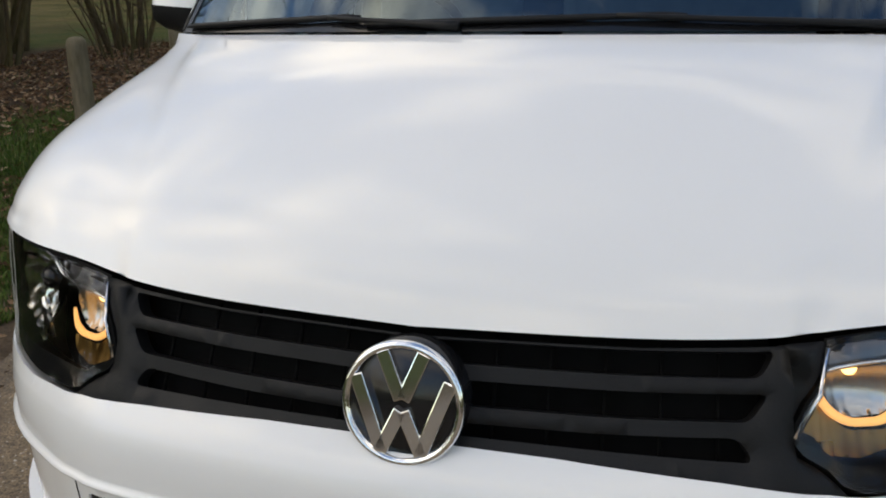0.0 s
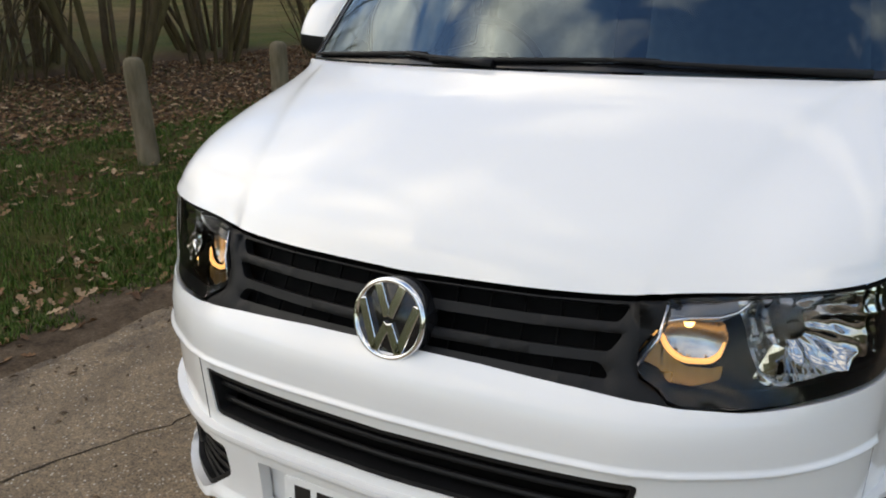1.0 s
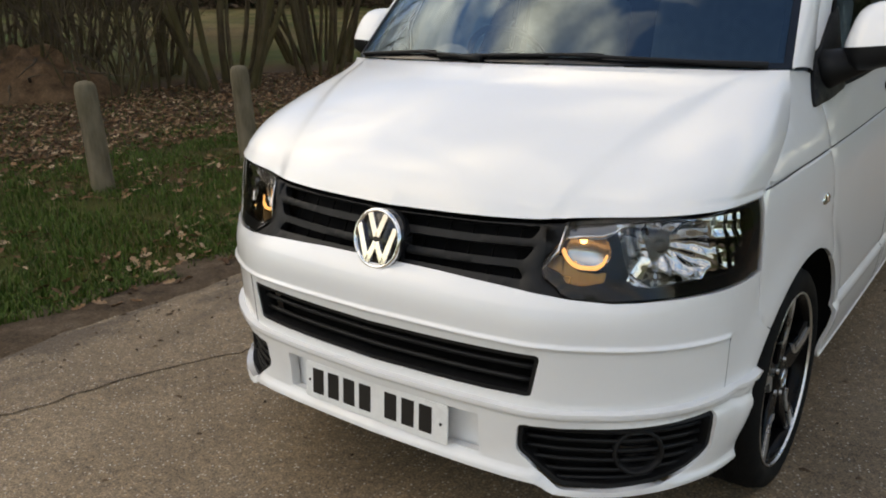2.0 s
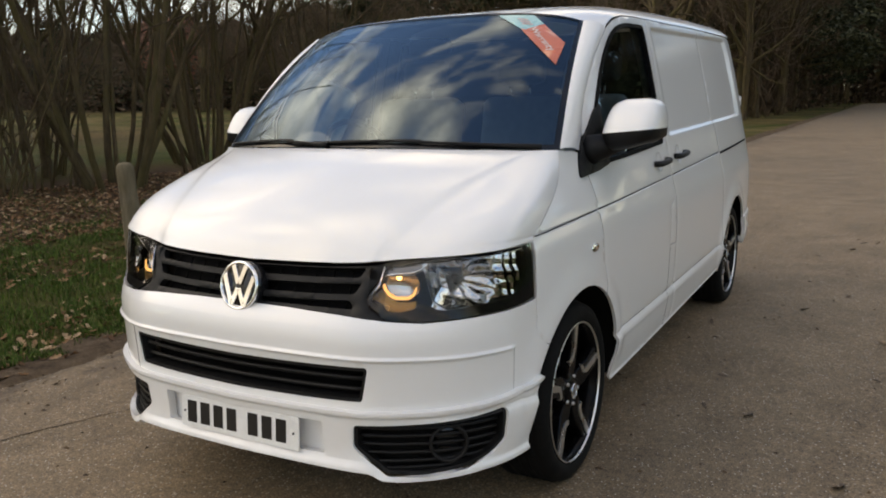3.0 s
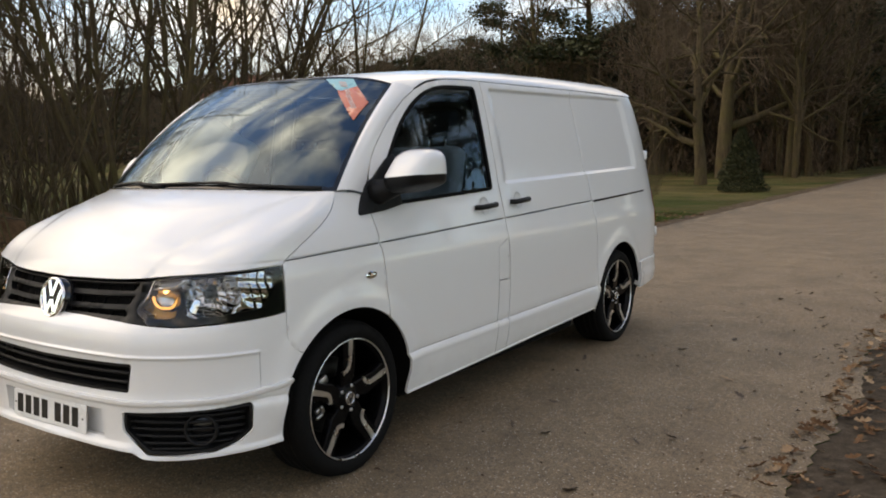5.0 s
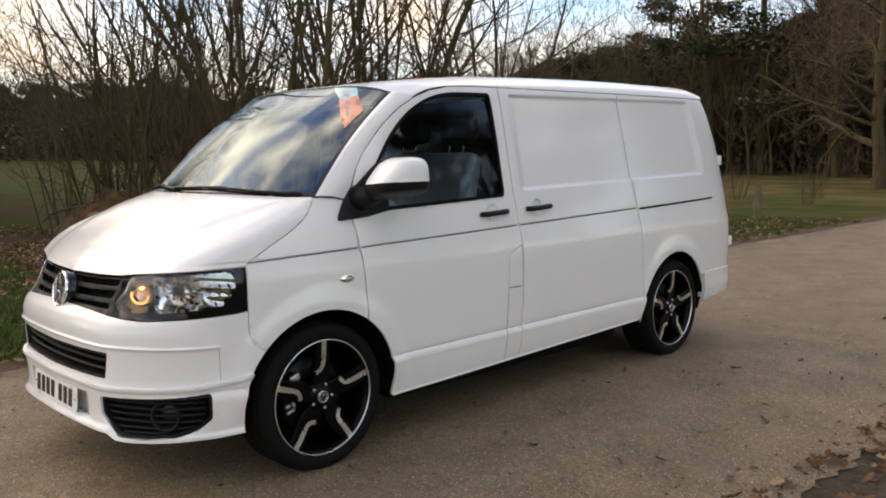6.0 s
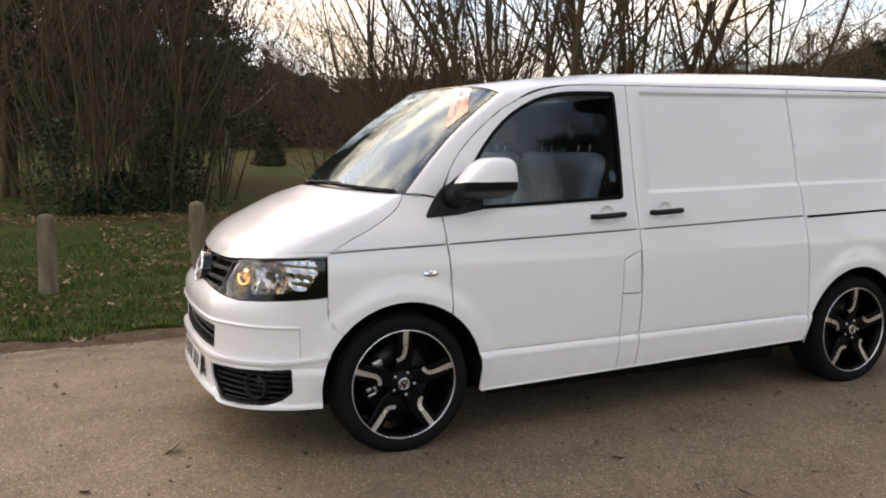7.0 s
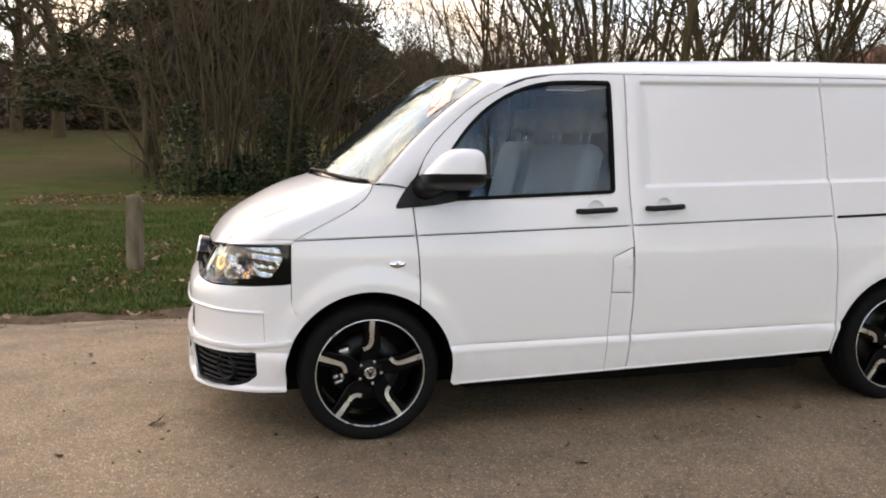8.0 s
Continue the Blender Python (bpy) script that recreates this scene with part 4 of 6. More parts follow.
def spoiler_skin(s, z):
    """The spoiler stands proud of the bumper, with a ledge along its top and a lip along its foot."""
    top, foot = SP_TOP(abs(s)), SP_FOOT(abs(s))
    ledge = 0.012 * smooth(top - 0.024, top - 0.012, z)
    lip = 0.011 * (1 - smooth(foot + 0.014, foot + 0.026, z))
    return body(s, z, 0.010 + ledge + lip)


spoiler = panel("front_spoiler", both(spoiler_half), spoiler_skin, PAINT, van, "white deep front spoiler", holes=[FOG_R, FOG_L, PLATE_REC],
                rows=[0.266, 0.272, 0.278, 0.284, 0.291, 0.298, 0.306, 0.314, 0.450, 0.456, 0.461, 0.466, 0.471, 0.476, 0.481, 0.486, 0.491, 0.497, 0.503], step=0.024, thick=0.03)
panel("plate_recess", grown(PLATE_REC, 0.01), skin(-0.026), PAINT, spoiler, step=0.04, thick=0.0)
# air intake: dark back, frame and three bars
panel("intake_back", grown(INTAKE, 0.02), skin(-0.085), DARK, bumper, step=0.06, thick=0.0)
panel("intake_surround", grown(INTAKE, 0.001), skin(-0.004), BLACK, bumper, holes=[grown(INTAKE, -0.012)], step=0.03, thick=0.05)
for z in (0.537, 0.574):
    w = 0.47 + (z - 0.5) * 0.25
    pts = [front_xz(x, z - 0.006 * (1 - (x / w) ** 2) + 0.006, -0.030) for x in np.linspace(-w, w, 30)]
    rod("intake_bar", pts, 0.0075, BLACK, bumper, sides=8)
for sg in (1, -1):
    rod("bumper_seam", [body(sg * (0.998 + 0.004 * (0.645 - z) / 0.15), z, -0.0006) for z in np.linspace(0.484, 0.645, 10)], 0.0009, SMOKED, bumper, sides=6)
for sg in (-1,):
    rod("bumper_seam", [front_xz(sg * (0.532 - 0.012 * (0.64 - z) / 0.16), z, -0.0004) for z in np.linspace(0.478, 0.640, 10)], 0.0018, DARK, bumper, sides=6)
# fog lamp grilles
for sg in (1, -1):
    hole = FOG_R if sg > 0 else FOG_L
    fog_grille = panel("fog_grille", hole, skin(0.000), BLACK, van, "ribbed black fog lamp grille", holes=[grown(hole, -0.012)], step=0.03, thick=0.05)
    panel("grille_back", grown(hole, 0.01), skin(-0.045), DARK, fog_grille, step=0.05, thick=0.0)
    for z, x0, x1 in ((0.420, 0.455, 0.832), (0.394, 0.458, 0.832), (0.366, 0.462, 0.832), (0.338, 0.475, 0.830), (0.311, 0.505, 0.815), (0.290, 0.545, 0.79)):
        pts = [front_xz(sg * x, z, -0.022) for x in np.linspace(x0, x1, 14)]
        rod("grille_rib", pts, 0.0058, BLACK, fog_grille, sides=6)
    c = Vector(front_xz(sg * 0.725, 0.362, -0.014))
    n = Vector((sg * 0.62, -0.78, 0))
    turn = n.to_track_quat("X", "Z").to_matrix().to_4x4()
    revolve("fog_lamp_ring", [(-0.035, 0.064), (0.000, 0.064), (0.005, 0.059), (0.000, 0.053), (-0.030, 0.048)], 24, BLACK, fog_grille, "", Matrix.Translation(c) @ turn)
    revolve("fog_lamp_cover", [(-0.022, 0.001), (-0.024, 0.035), (-0.032, 0.050)], 20, GLOSSBLACK, fog_grille, "", Matrix.Translation(c) @ turn)

# ---- radiator grille and badge ----
grille_half = [fr(0, 0.904), fr(0.30, 0.910), fr(0.50, 0.921), fr(0.540, 0.924), fr(0.546, 0.920), fr(0.494, 0.811), fr(0.552, 0.764), fr(0.50, 0.766), fr(0.40, 0.772), fr(0.2, 0.779), fr(0, 0.781)]
SLOTS = []
for sg in (1, -1):
    for x0, xa, xb, za, zb in ((0.02, 0.470, 0.448, 0.914, 0.884), (0.02, 0.460, 0.434, 0.867, 0.834), (0.02, 0.420, 0.440, 0.816, 0.792)):
        q = [fr(x0, za - 0.012), fr(x0, zb - 0.010 + (0.010 if zb < 0.8 else 0)), fr(xb * 0.6, zb - 0.006 + (0.006 if zb < 0.8 else 0)), fr(xb, zb), fr(xa, za), fr(xa * 0.6, za - 0.007)]
        SLOTS.append(rounded([(sg * abs(s), z) for s, z in q], 0.012, 3))
grille = panel("radiator_grille", both(grille_half), skin(-0.006), BLACK, van, "black slatted radiator grille with a round chrome badge", holes=SLOTS, step=0.020, thick=0.024, roll=0.006)
panel("grille_back", [fr(0.50, 0.91), fr(-0.50, 0.91), fr(-0.50, 0.745), fr(0.50, 0.745)], skin(-0.060), DARK, grille, step=0.05, thick=0.0)
for sg in (1, -1):
    for x in np.linspace(0.11, 0.40, 5):
        a, b = front_xz(sg * x, 0.765, -0.048), front_xz(sg * x, 0.90, -0.048)
        rod("grille_fin", [a, b], 0.003, DARK, grille, sides=4)

face = Matrix.Translation((0.002, -0.803, 0.835)) @ Euler((radians(78), 0, 0)).to_matrix().to_4x4() @ Matrix.Scale(0.925, 4)
to_face = face @ Matrix.Rotation(radians(-90), 4, "Y")
revolve("badge_disc", [(-0.05, 0.088), (0.0, 0.088), (0.004, 0.084), (0.004, 0.001)], 40, GLOSSBLACK, grille, "", to_face)
revolve("badge_ring", [(0.004, 0.0890), (0.010, 0.0885), (0.0135, 0.084), (0.0125, 0.079), (0.004, 0.0765)], 48, CHROME, grille, "chrome badge ring", to_face)


def bar2(a, b, w):
    a, b = Vector(a), Vector(b)
    t = (b - a).normalized()
    n = Vector((-t.y, t.x)) * w / 2
    return [a - n, b - n, b + n, a + n]


for a, b in (((-0.030, 0.073), (-0.002, 0.006)), ((0.030, 0.073), (0.002, 0.006)), ((-0.068, 0.036), (-0.028, -0.070)), ((0.068, 0.036), (0.028, -0.070)), ((-0.030, -0.070), (-0.002, -0.010)), ((0.030, -0.070), (0.002, -0.010))):
    prism("badge_strut", [tuple(p) for p in bar2(a, b, 0.0200)], 0.008, face @ Matrix.Translation((0, 0, 0.003)), CHROME, grille, bevel=0.0015)

# ---- number plate ----
pm = Matrix.Translation((0, -0.8545, 0.378)) @ Euler((radians(86), 0, 0)).to_matrix().to_4x4()
plate = prism("number_plate", rounded([(-0.26, -0.0555), (0.26, -0.0555), (0.26, 0.0555), (-0.26, 0.0555)], 0.008, 3), 0.004, pm, PLATE, van, "white plate with seven dark bars", bevel=0.001)
for k in (0, 1, 2, 3, 4.55, 5.55, 6.55):
    x = -0.212 + k * 0.0605
    prism("plate_bar", [(x - 0.019, -0.0375), (x + 0.024, -0.0375), (x + 0.024, 0.0395), (x - 0.019, 0.0395)], 0.0008, pm @ Matrix.Translation((0, 0, 0.0041)), PLATEINK, plate)
for x in (-0.243, 0.238):
    prism("plate_screw", [(x + 0.0045 * math.cos(t), 0.0045 * math.sin(t)) for t in np.linspace(0, 6.283, 10, endpoint=False)], 0.002, pm @ Matrix.Translation((0, 0, 0.0041)), PLATEINK, plate)

# ---- headlamps ----
HL = [fr(0.551, 0.926), fr(0.64, 0.937), fr(0.74, 0.949), (SB - 0.10, 0.957), (SB - 0.004, 0.966), (SB - 0.004, 0.786), (SB - 0.06, 0.777), fr(0.76, 0.768), fr(0.66, 0.761), fr(0.575, 0.763), fr(0.548, 0.771), fr(0.498, 0.811)]
for flip in (False, True):
    sx = -1 if flip else 1
    lamp = panel("headlamp", grown(HL, 0.004), lambda s, z: body(s, z, -0.085 * smooth(0.0, 0.05, min(z - 0.755, 0.99 - z) + 0.03) - 0.006), SEAL, van, "clear headlamp with a lit amber side light", step=0.03, thick=0.0, mirror=flip)
    panel("lens", HL, skin(-0.004), LENS, lamp, step=0.03, thick=0.0, mirror=flip, roll=0.0)
    panel("bezel", HL, skin(-0.009), SEAL, lamp, holes=[rounded([fr(0.556, 0.918), fr(0.66, 0.932), fr(0.76, 0.946), (SB - 0.052, 0.954), (SB - 0.034, 0.890), (SB - 0.090, 0.812), fr(0.72, 0.790), fr(0.56, 0.786), fr(0.506, 0.815)], 0.02, 3)], step=0.03, thick=0.03, mirror=flip)
    # the main beam's bowl, its chrome broken into flutes
    def main_bowl(s, z):
        u, w = (s - S_MAIN) / 0.112, (z - 0.872) / 0.085
        rho, ang = math.hypot(u, w), math.atan2(w, u)
        flute = 0.0035 * abs(math.sin(9.0 * u + 0.9 * math.sin(3 * w))) + 0.0045 * abs(math.sin(5.5 * ang + 1.5 * rho)) + 0.003 * abs(math.sin(7.0 * w + u))
        return body(s, z, -0.014 - 0.058 * max(0.06, 1 - 0.78 * rho * rho) - flute)
    S_MAIN = s_of_x(0.768)
    region = [fr(0.668, 0.930), fr(0.74, 0.943), (SB - 0.046, 0.957), (SB - 0.028, 0.890), (SB - 0.085, 0.804), fr(0.74, 0.786), fr(0.700, 0.790)]
    panel("reflector", rounded(region, 0.01, 2), main_bowl, REFLECTOR, lamp, "fluted chrome reflector", step=0.0048, thick=0.0, mirror=flip, roll=0.0)
    c = Vector(body(S_MAIN, 0.872, -0.072))
    n = Vector((0.52, -0.84, 0.12)).normalized()
    turn = n.to_track_quat("X", "Z").to_matrix().to_4x4()
    mm = Matrix.Diagonal((sx, 1, 1, 1)) @ Matrix.Translation(c) @ turn
    revolve("bulb_shield", [(-0.02, 0.024), (0.012, 0.022), (0.024, 0.014), (0.027, 0.0005)], 18, GLOSSBLACK, lamp, "", mm)
    # inner side: fluted indicator bowl, lit guide and bulb
    S_IND = s_of_x(0.600)

    def inner_bowl(s, z):
        u, w = (s - S_IND) / 0.088, (z - 0.842) / 0.050
        rho = math.hypot(u, w)
        return body(s, z, min(-0.030, -0.034 - 0.036 * (1 - 0.8 * rho * rho)) - 0.0025 * abs(math.sin(s * 230)))
    region = [fr(0.540, 0.884), fr(0.60, 0.893), fr(0.648, 0.892), fr(0.662, 0.866), fr(0.660, 0.836), fr(0.642, 0.818), fr(0.606, 0.812), fr(0.580, 0.824), fr(0.556, 0.840), fr(0.522, 0.852)]
    panel("indicator_reflector", rounded(region, 0.01, 2), inner_bowl, SATIN, lamp, "fluted chrome indicator reflector", step=0.006, thick=0.0, mirror=flip, roll=0.0)
    guide = [body(s_of_x(x), z, -0.036) for x, z in ((0.514, 0.866), (0.532, 0.858), (0.552, 0.845), (0.572, 0.830), (0.596, 0.820), (0.620, 0.820), (0.641, 0.832), (0.651, 0.854))]
    gs = [spline([(k, p[q]) for k, p in enumerate(guide)]) for q in range(3)]
    guide = [tuple(g(k * 7 / 28) for g in gs) for k in range(29)]
    rod("light_guide", [(sx * p[0], p[1], p[2]) for p in guide], [0.003] + [0.0056] * 22 + [0.005, 0.0045, 0.004, 0.0035, 0.003, 0.002], AMBERLIT, lamp, "glowing amber light guide", sides=8)
    # amber panel under the guide; its colour stands for the guide's reflection on black
    reflection_area = [fr(0.512, 0.846), fr(0.556, 0.834), fr(0.592, 0.808), fr(0.630, 0.806), fr(0.650, 0.812), fr(0.644, 0.788), fr(0.60, 0.778), fr(0.558, 0.783), fr(0.510, 0.816)]
    panel("amber_reflection_panel", rounded(reflection_area, 0.006, 2), lambda s, z: body(s, z, -0.042 - 0.002 * abs(math.sin(s * 160))), AMBERREFLECTION, lamp, "panel coloured as the light guide's amber reflection", step=0.008, thick=0.0, mirror=flip, roll=0.0)
    c = Vector(body(s_of_x(0.600), 0.880, -0.044))
    bm = bmesh.new()
    bmesh.ops.create_icosphere(bm, subdivisions=2, radius=0.0095, matrix=Matrix.Translation((sx * c.x, c.y, c.z)))
    part("side_light_bulb", bm, AMBERGLOW, lamp, "lit amber bulb")
    # chrome wing between the bowls and a bright edge by the grille
    wing = [fr(0.690, 0.796), fr(0.722, 0.800), fr(0.740, 0.850), fr(0.722, 0.858)]
    panel("chrome_wing", rounded(wing, 0.006, 2), skin(-0.030), CHROME, lamp, step=0.02, thick=0.004, mirror=flip)
    panel("brow", rounded([fr(0.557, 0.914), fr(0.66, 0.928), fr(0.70, 0.932), fr(0.672, 0.905), fr(0.640, 0.890), fr(0.542, 0.884)], 0.008, 2), skin(-0.026), SMOKED, lamp, step=0.02, thick=0.004, mirror=flip)
    rod("brow_strip", [tuple(Vector((sx, 1, 1)) * Vector(body(s_of_x(x), z, -0.017))) for x, z in ((0.540, 0.886), (0.565, 0.891), (0.60, 0.896), (0.64, 0.900), (0.665, 0.909), (0.682, 0.922), (0.692, 0.934))], 0.0032, CHROME, lamp, sides=6)
    rod("edge_strip", [tuple(Vector((sx, 1, 1)) * Vector(body(s_of_x(x), z, -0.008))) for x, z in ((0.505, 0.818), (0.528, 0.864), (0.553, 0.916))], 0.0034, CHROME, lamp, sides=6)
# ---- door mirrors ----
def mirror_shell(sx):
    m = None
    # stacked rounded sections from the lower edge to the crown: height, x range, y range
    cap = [(1.286, 0.870, 1.126, 0.226, 0.457), (1.302, 0.871, 1.126, 0.232, 0.456), (1.330, 0.878, 1.124, 0.250, 0.453), (1.360, 0.886, 1.119, 0.272, 0.450), (1.382, 0.896, 1.110, 0.292, 0.445), (1.398, 0.914, 1.094, 0.314, 0.436), (1.408, 0.944, 1.066, 0.338, 0.418), (1.411, 0.985, 1.03, 0.366, 0.395)]
    low = [(1.214, 0.935, 1.060, 0.280, 0.436), (1.221, 0.908, 1.098, 0.246, 0.450), (1.244, 0.886, 1.122, 0.222, 0.457), (1.2875, 0.868, 1.125, 0.222, 0.456)]
    for name, rows, mat in (("cap", cap, PAINT), ("lower_shell", low, BLACK)):
        verts, faces, n = [], [], 28
        for z, x0, x1, y0, y1 in rows:
            for j in range(n):
                t = 2 * math.pi * j / n
                c, s = math.cos(t), math.sin(t)
                x = (x0 + x1) / 2 + (x1 - x0) / 2 * math.copysign(abs(c) ** 0.55, c)
                y = (y0 + y1) / 2 + (y1 - y0) / 2 * math.copysign(abs(s) ** 0.6, s)
                if sx > 0:
                    x, y = 0.868 + (x - 0.868) * 0.86, 0.206 + (y - 0.206) * 1.24
                else:
                    x = 0.885 + (x - 0.90) * 0.64
                verts.append((sx * x, y, z + lerp(0.08, 0.26, smooth(1.27, 1.21, z)) * (x - 0.93) * smooth(1.40, 1.28, z)))
        for i in range(len(rows) - 1):
            for j in range(n):
                q = (j + 1) % n
                f = (i * n + j, i * n + q, (i + 1) * n + q, (i + 1) * n + j)
                faces.append(f if sx > 0 else tuple(reversed(f)))
        if name == "cap":
            faces.append(tuple(range((len(rows) - 1) * n, len(rows) * n)))
        else:
            faces.append(tuple(reversed(range(n))))
        if m is None:
            m = raw_part("door_mirror", verts, faces, mat, van, "white-capped door mirror with a black lower shell")
        else:
            raw_part(name, verts, faces, mat, m)
    pts = [(0.815, 0.27, 1.215), (0.86, 0.285, 1.228), (0.91, 0.31, 1.243), (0.96, 0.33, 1.252)]
    rod("arm", [(sx * p[0], p[1], p[2]) for p in pts], [0.066, 0.054, 0.042, 0.030], BLACK, m, sides=14)
    block("mirror_glass", (0.11 if sx > 0 else 0.075, 0.004, 0.08), Matrix.Translation((sx * (0.985 if sx > 0 else 0.958), 0.503 if sx > 0 else 0.446, 1.318)), CHROME, m, bevel=0.001)


mirror_shell(1)
mirror_shell(-1)


# ---- wheels ----
def wheel(sx, y0, front):
    m = Matrix.Translation((0, y0, 0.338)) @ Matrix.Diagonal((sx, 1, 1, 1))
    w = revolve("wheel", [(0.660, 0.262), (0.68, 0.245), (0.84, 0.240), (0.870, 0.247), (0.878, 0.256), (0.884, 0.2635), (0.880, 0.266)], 64, RIMBLACK, van, "black alloy wheel with machined silver strokes and a low tyre", m)
    tyre = [(0.660, 0.262), (0.652, 0.290), (0.655, 0.318), (0.672, 0.334), (0.70, 0.338), (0.80, 0.3385), (0.855, 0.336), (0.878, 0.328), (0.890, 0.310), (0.893, 0.292), (0.888, 0.274), (0.880, 0.264)]
    revolve("tyre", tyre, 64, RUBBER, w, "low-profile black tyre", m)
    for k in range(4):
        x = 0.70 + 0.043 * k
        revolve("tread_rib", [(x - 0.016, 0.337), (x - 0.014, 0.3405), (x + 0.014, 0.3405), (x + 0.016, 0.337)], 64, RUBBER, w, "", m)
    revolve("rim_lip", [(0.8795, 0.2580), (0.8855, 0.2590), (0.8868, 0.2610), (0.8850, 0.2635)], 72, MACHINED, w, "thin machined rim lip", m)
    revolve("brake_disc", [(0.74, 0.06), (0.765, 0.062), (0.765, 0.165), (0.745, 0.168), (0.742, 0.06)], 40, IRON, w, "", m)
    revolve("back_plate", [(0.70, 0.02), (0.70, 0.238)], 32, DARK, w, "", m)
    revolve("hub", [(0.78, 0.085), (0.845, 0.078), (0.862, 0.062), (0.866, 0.036), (0.868, 0.030)], 32, RIMBLACK, w, "", m)
    revolve("centre_cap", [(0.866, 0.031), (0.872, 0.029), (0.874, 0.020), (0.874, 0.0005)], 28, GLOSSBLACK, w, "", m)
    revolve("cap_ring", [(0.8735, 0.0285), (0.8755, 0.0275), (0.8755, 0.0245), (0.8735, 0.0235)], 28, CHROME, w, "", m)
    plane = m @ Matrix(((0, 0, 1, 0), (1, 0, 0, 0), (0, 1, 0, 0), (0, 0, 0, 1)))      # x, y of an outline become y, z; depth is outwards
    for a, b in (((-0.010, 0.020), (0, 0.002)), ((0.010, 0.020), (0, 0.002)), ((-0.020, 0.008), (-0.008, -0.02)), ((0.020, 0.008), (0.008, -0.02))):
        prism("cap_strut", [tuple(p) for p in bar2(a, b, 0.005)], 0.002, plane @ Matrix.Translation((0, 0, 0.8735)), CHROME, w)
    for k in range(5):
        a0 = radians(88 + 72 * k)
        rot = Matrix.Rotation(a0 - math.pi / 2, 4, "Z")
        # a broad black spoke, in section dished towards the hub
        spoke = [(0.030, 0.060), (0.052, 0.120), (0.046, 0.180), (0.040, 0.248), (-0.046, 0.248), (-0.034, 0.180), (-0.040, 0.120), (-0.046, 0.055)]
        verts, faces = [], []
        for lvl, dx, grow in ((0, 0.0, 1.0), (1, 0.028, 0.94), (2, 0.033, 0.82)):
            for px, py in spoke:
                q = rot @ Vector((px * grow, py, 0))
                depth = lerp(0.832, 0.846, smooth(0.06, 0.25, py)) + dx - 0.004
                verts.append(tuple(m @ Vector((depth, q.x, q.y))))
        n = len(spoke)
        for lvl in range(2):
            for j in range(n):
                q = (j + 1) % n
                faces.append((lvl * n + j, lvl * n + q, (lvl + 1) * n + q, (lvl + 1) * n + j))
        faces.append(tuple(range(2 * n, 3 * n)))
        raw_part("spoke", verts, faces, RIMBLACK, w, flat=True)
        # the machined stroke: straight from the rim, then hooked
        line = [(0.0, 0.258), (0.0, 0.215), (0.001, 0.170), (0.000, 0.150), (-0.006, 0.134), (-0.018, 0.122), (-0.036, 0.113)]
        wid = [0.026, 0.0235, 0.021, 0.0205, 0.020, 0.019, 0.018]
        left, right = [], []
        for i, p in enumerate(line):
            t = (Vector(line[min(i + 1, 6)]) - Vector(line[max(i - 1, 0)])).normalized()
            nn = Vector((-t.y, t.x)) * wid[i] / 2
            left.append(Vector(p) + nn)
            right.append(Vector(p) - nn)
        verts, faces = [], []
        for i in range(7):
            py = line[i][1]
            depth = lerp(0.832, 0.846, smooth(0.06, 0.25, py)) + 0.030
            for p, dd in ((left[i], -0.010), (left[i], 0.0035), (right[i], 0.0035), (right[i], -0.010)):
                q = rot @ Vector((p.x, p.y, 0))
                verts.append(tuple(m @ Vector((depth + dd, q.x, q.y))))
        for i in range(6):
            for j in range(3):
                faces.append((i * 4 + j, i * 4 + j + 1, (i + 1) * 4 + j + 1, (i + 1) * 4 + j))
        faces += [(0, 1, 2, 3), (24, 25, 26, 27)]
        raw_part("machined_stroke", verts, faces, MACHINED, w, flat=True)
        q = rot @ Vector((0.020, 0.052, 0))
        rod("wheel_bolt", [tuple(m @ Vector((0.850, q.x, q.y))), tuple(m @ Vector((0.8685, q.x, q.y)))], 0.0075, STEEL, w, sides=6)
    if front:
        cal = Matrix.Translation((0, y0, 0.338)) @ Matrix.Diagonal((sx, 1, 1, 1))
        caliper = block("caliper", (0.05, 0.075, 0.19), cal @ Matrix.Translation((0.800, -0.138, 0.030)) @ Matrix.Rotation(-0.12, 4, "X"), DARK, w, "dark brake caliper with bare metal lugs", bevel=0.012)
        for y, z, sy, sz in ((-0.118, 0.100, 0.052, 0.034), (-0.136, 0.064, 0.034, 0.026), (-0.100, 0.068, 0.022, 0.028), (-0.160, -0.022, 0.028, 0.020), (-0.130, -0.022, 0.018, 0.034), (-0.146, -0.048, 0.044, 0.016)):
            block("lug", (0.02, sy, sz), cal @ Matrix.Translation((0.824, y, z)) @ Matrix.Rotation(0.35, 4, "X"), STEEL, caliper, bevel=0.006)


for y0, front in ((0.0, True), (3.0, False)):
    wheel(1, y0, front)
    wheel(-1, y0, front)

# wheel housings and underbody
for y0, c in ((0.0, ARCH_F), (2.98, ARCH_R)):
    for sx in (1, -1):
        verts, faces, n = [], [], 30
        for reach in (0, 1):
            for j in range(n + 1):
                t = radians(lerp(-8, 188, j / n))
                y, z = c[0] + 0.413 * math.cos(t), c[1] + 0.413 * math.sin(t)
                verts.append((sx * (side(y, max(z, 0.29))[0] - 0.016 if reach else 0.52), y, z))
        faces = [(j, j + 1, n + 2 + j, n + 1 + j) for j in range(n)]
        verts.append((sx * 0.52, c[0], c[1]))
        faces += [(2 * n + 2, j + 1, j) for j in range(n)]
        raw_part("wheel_housing", verts, faces, DARK, van)
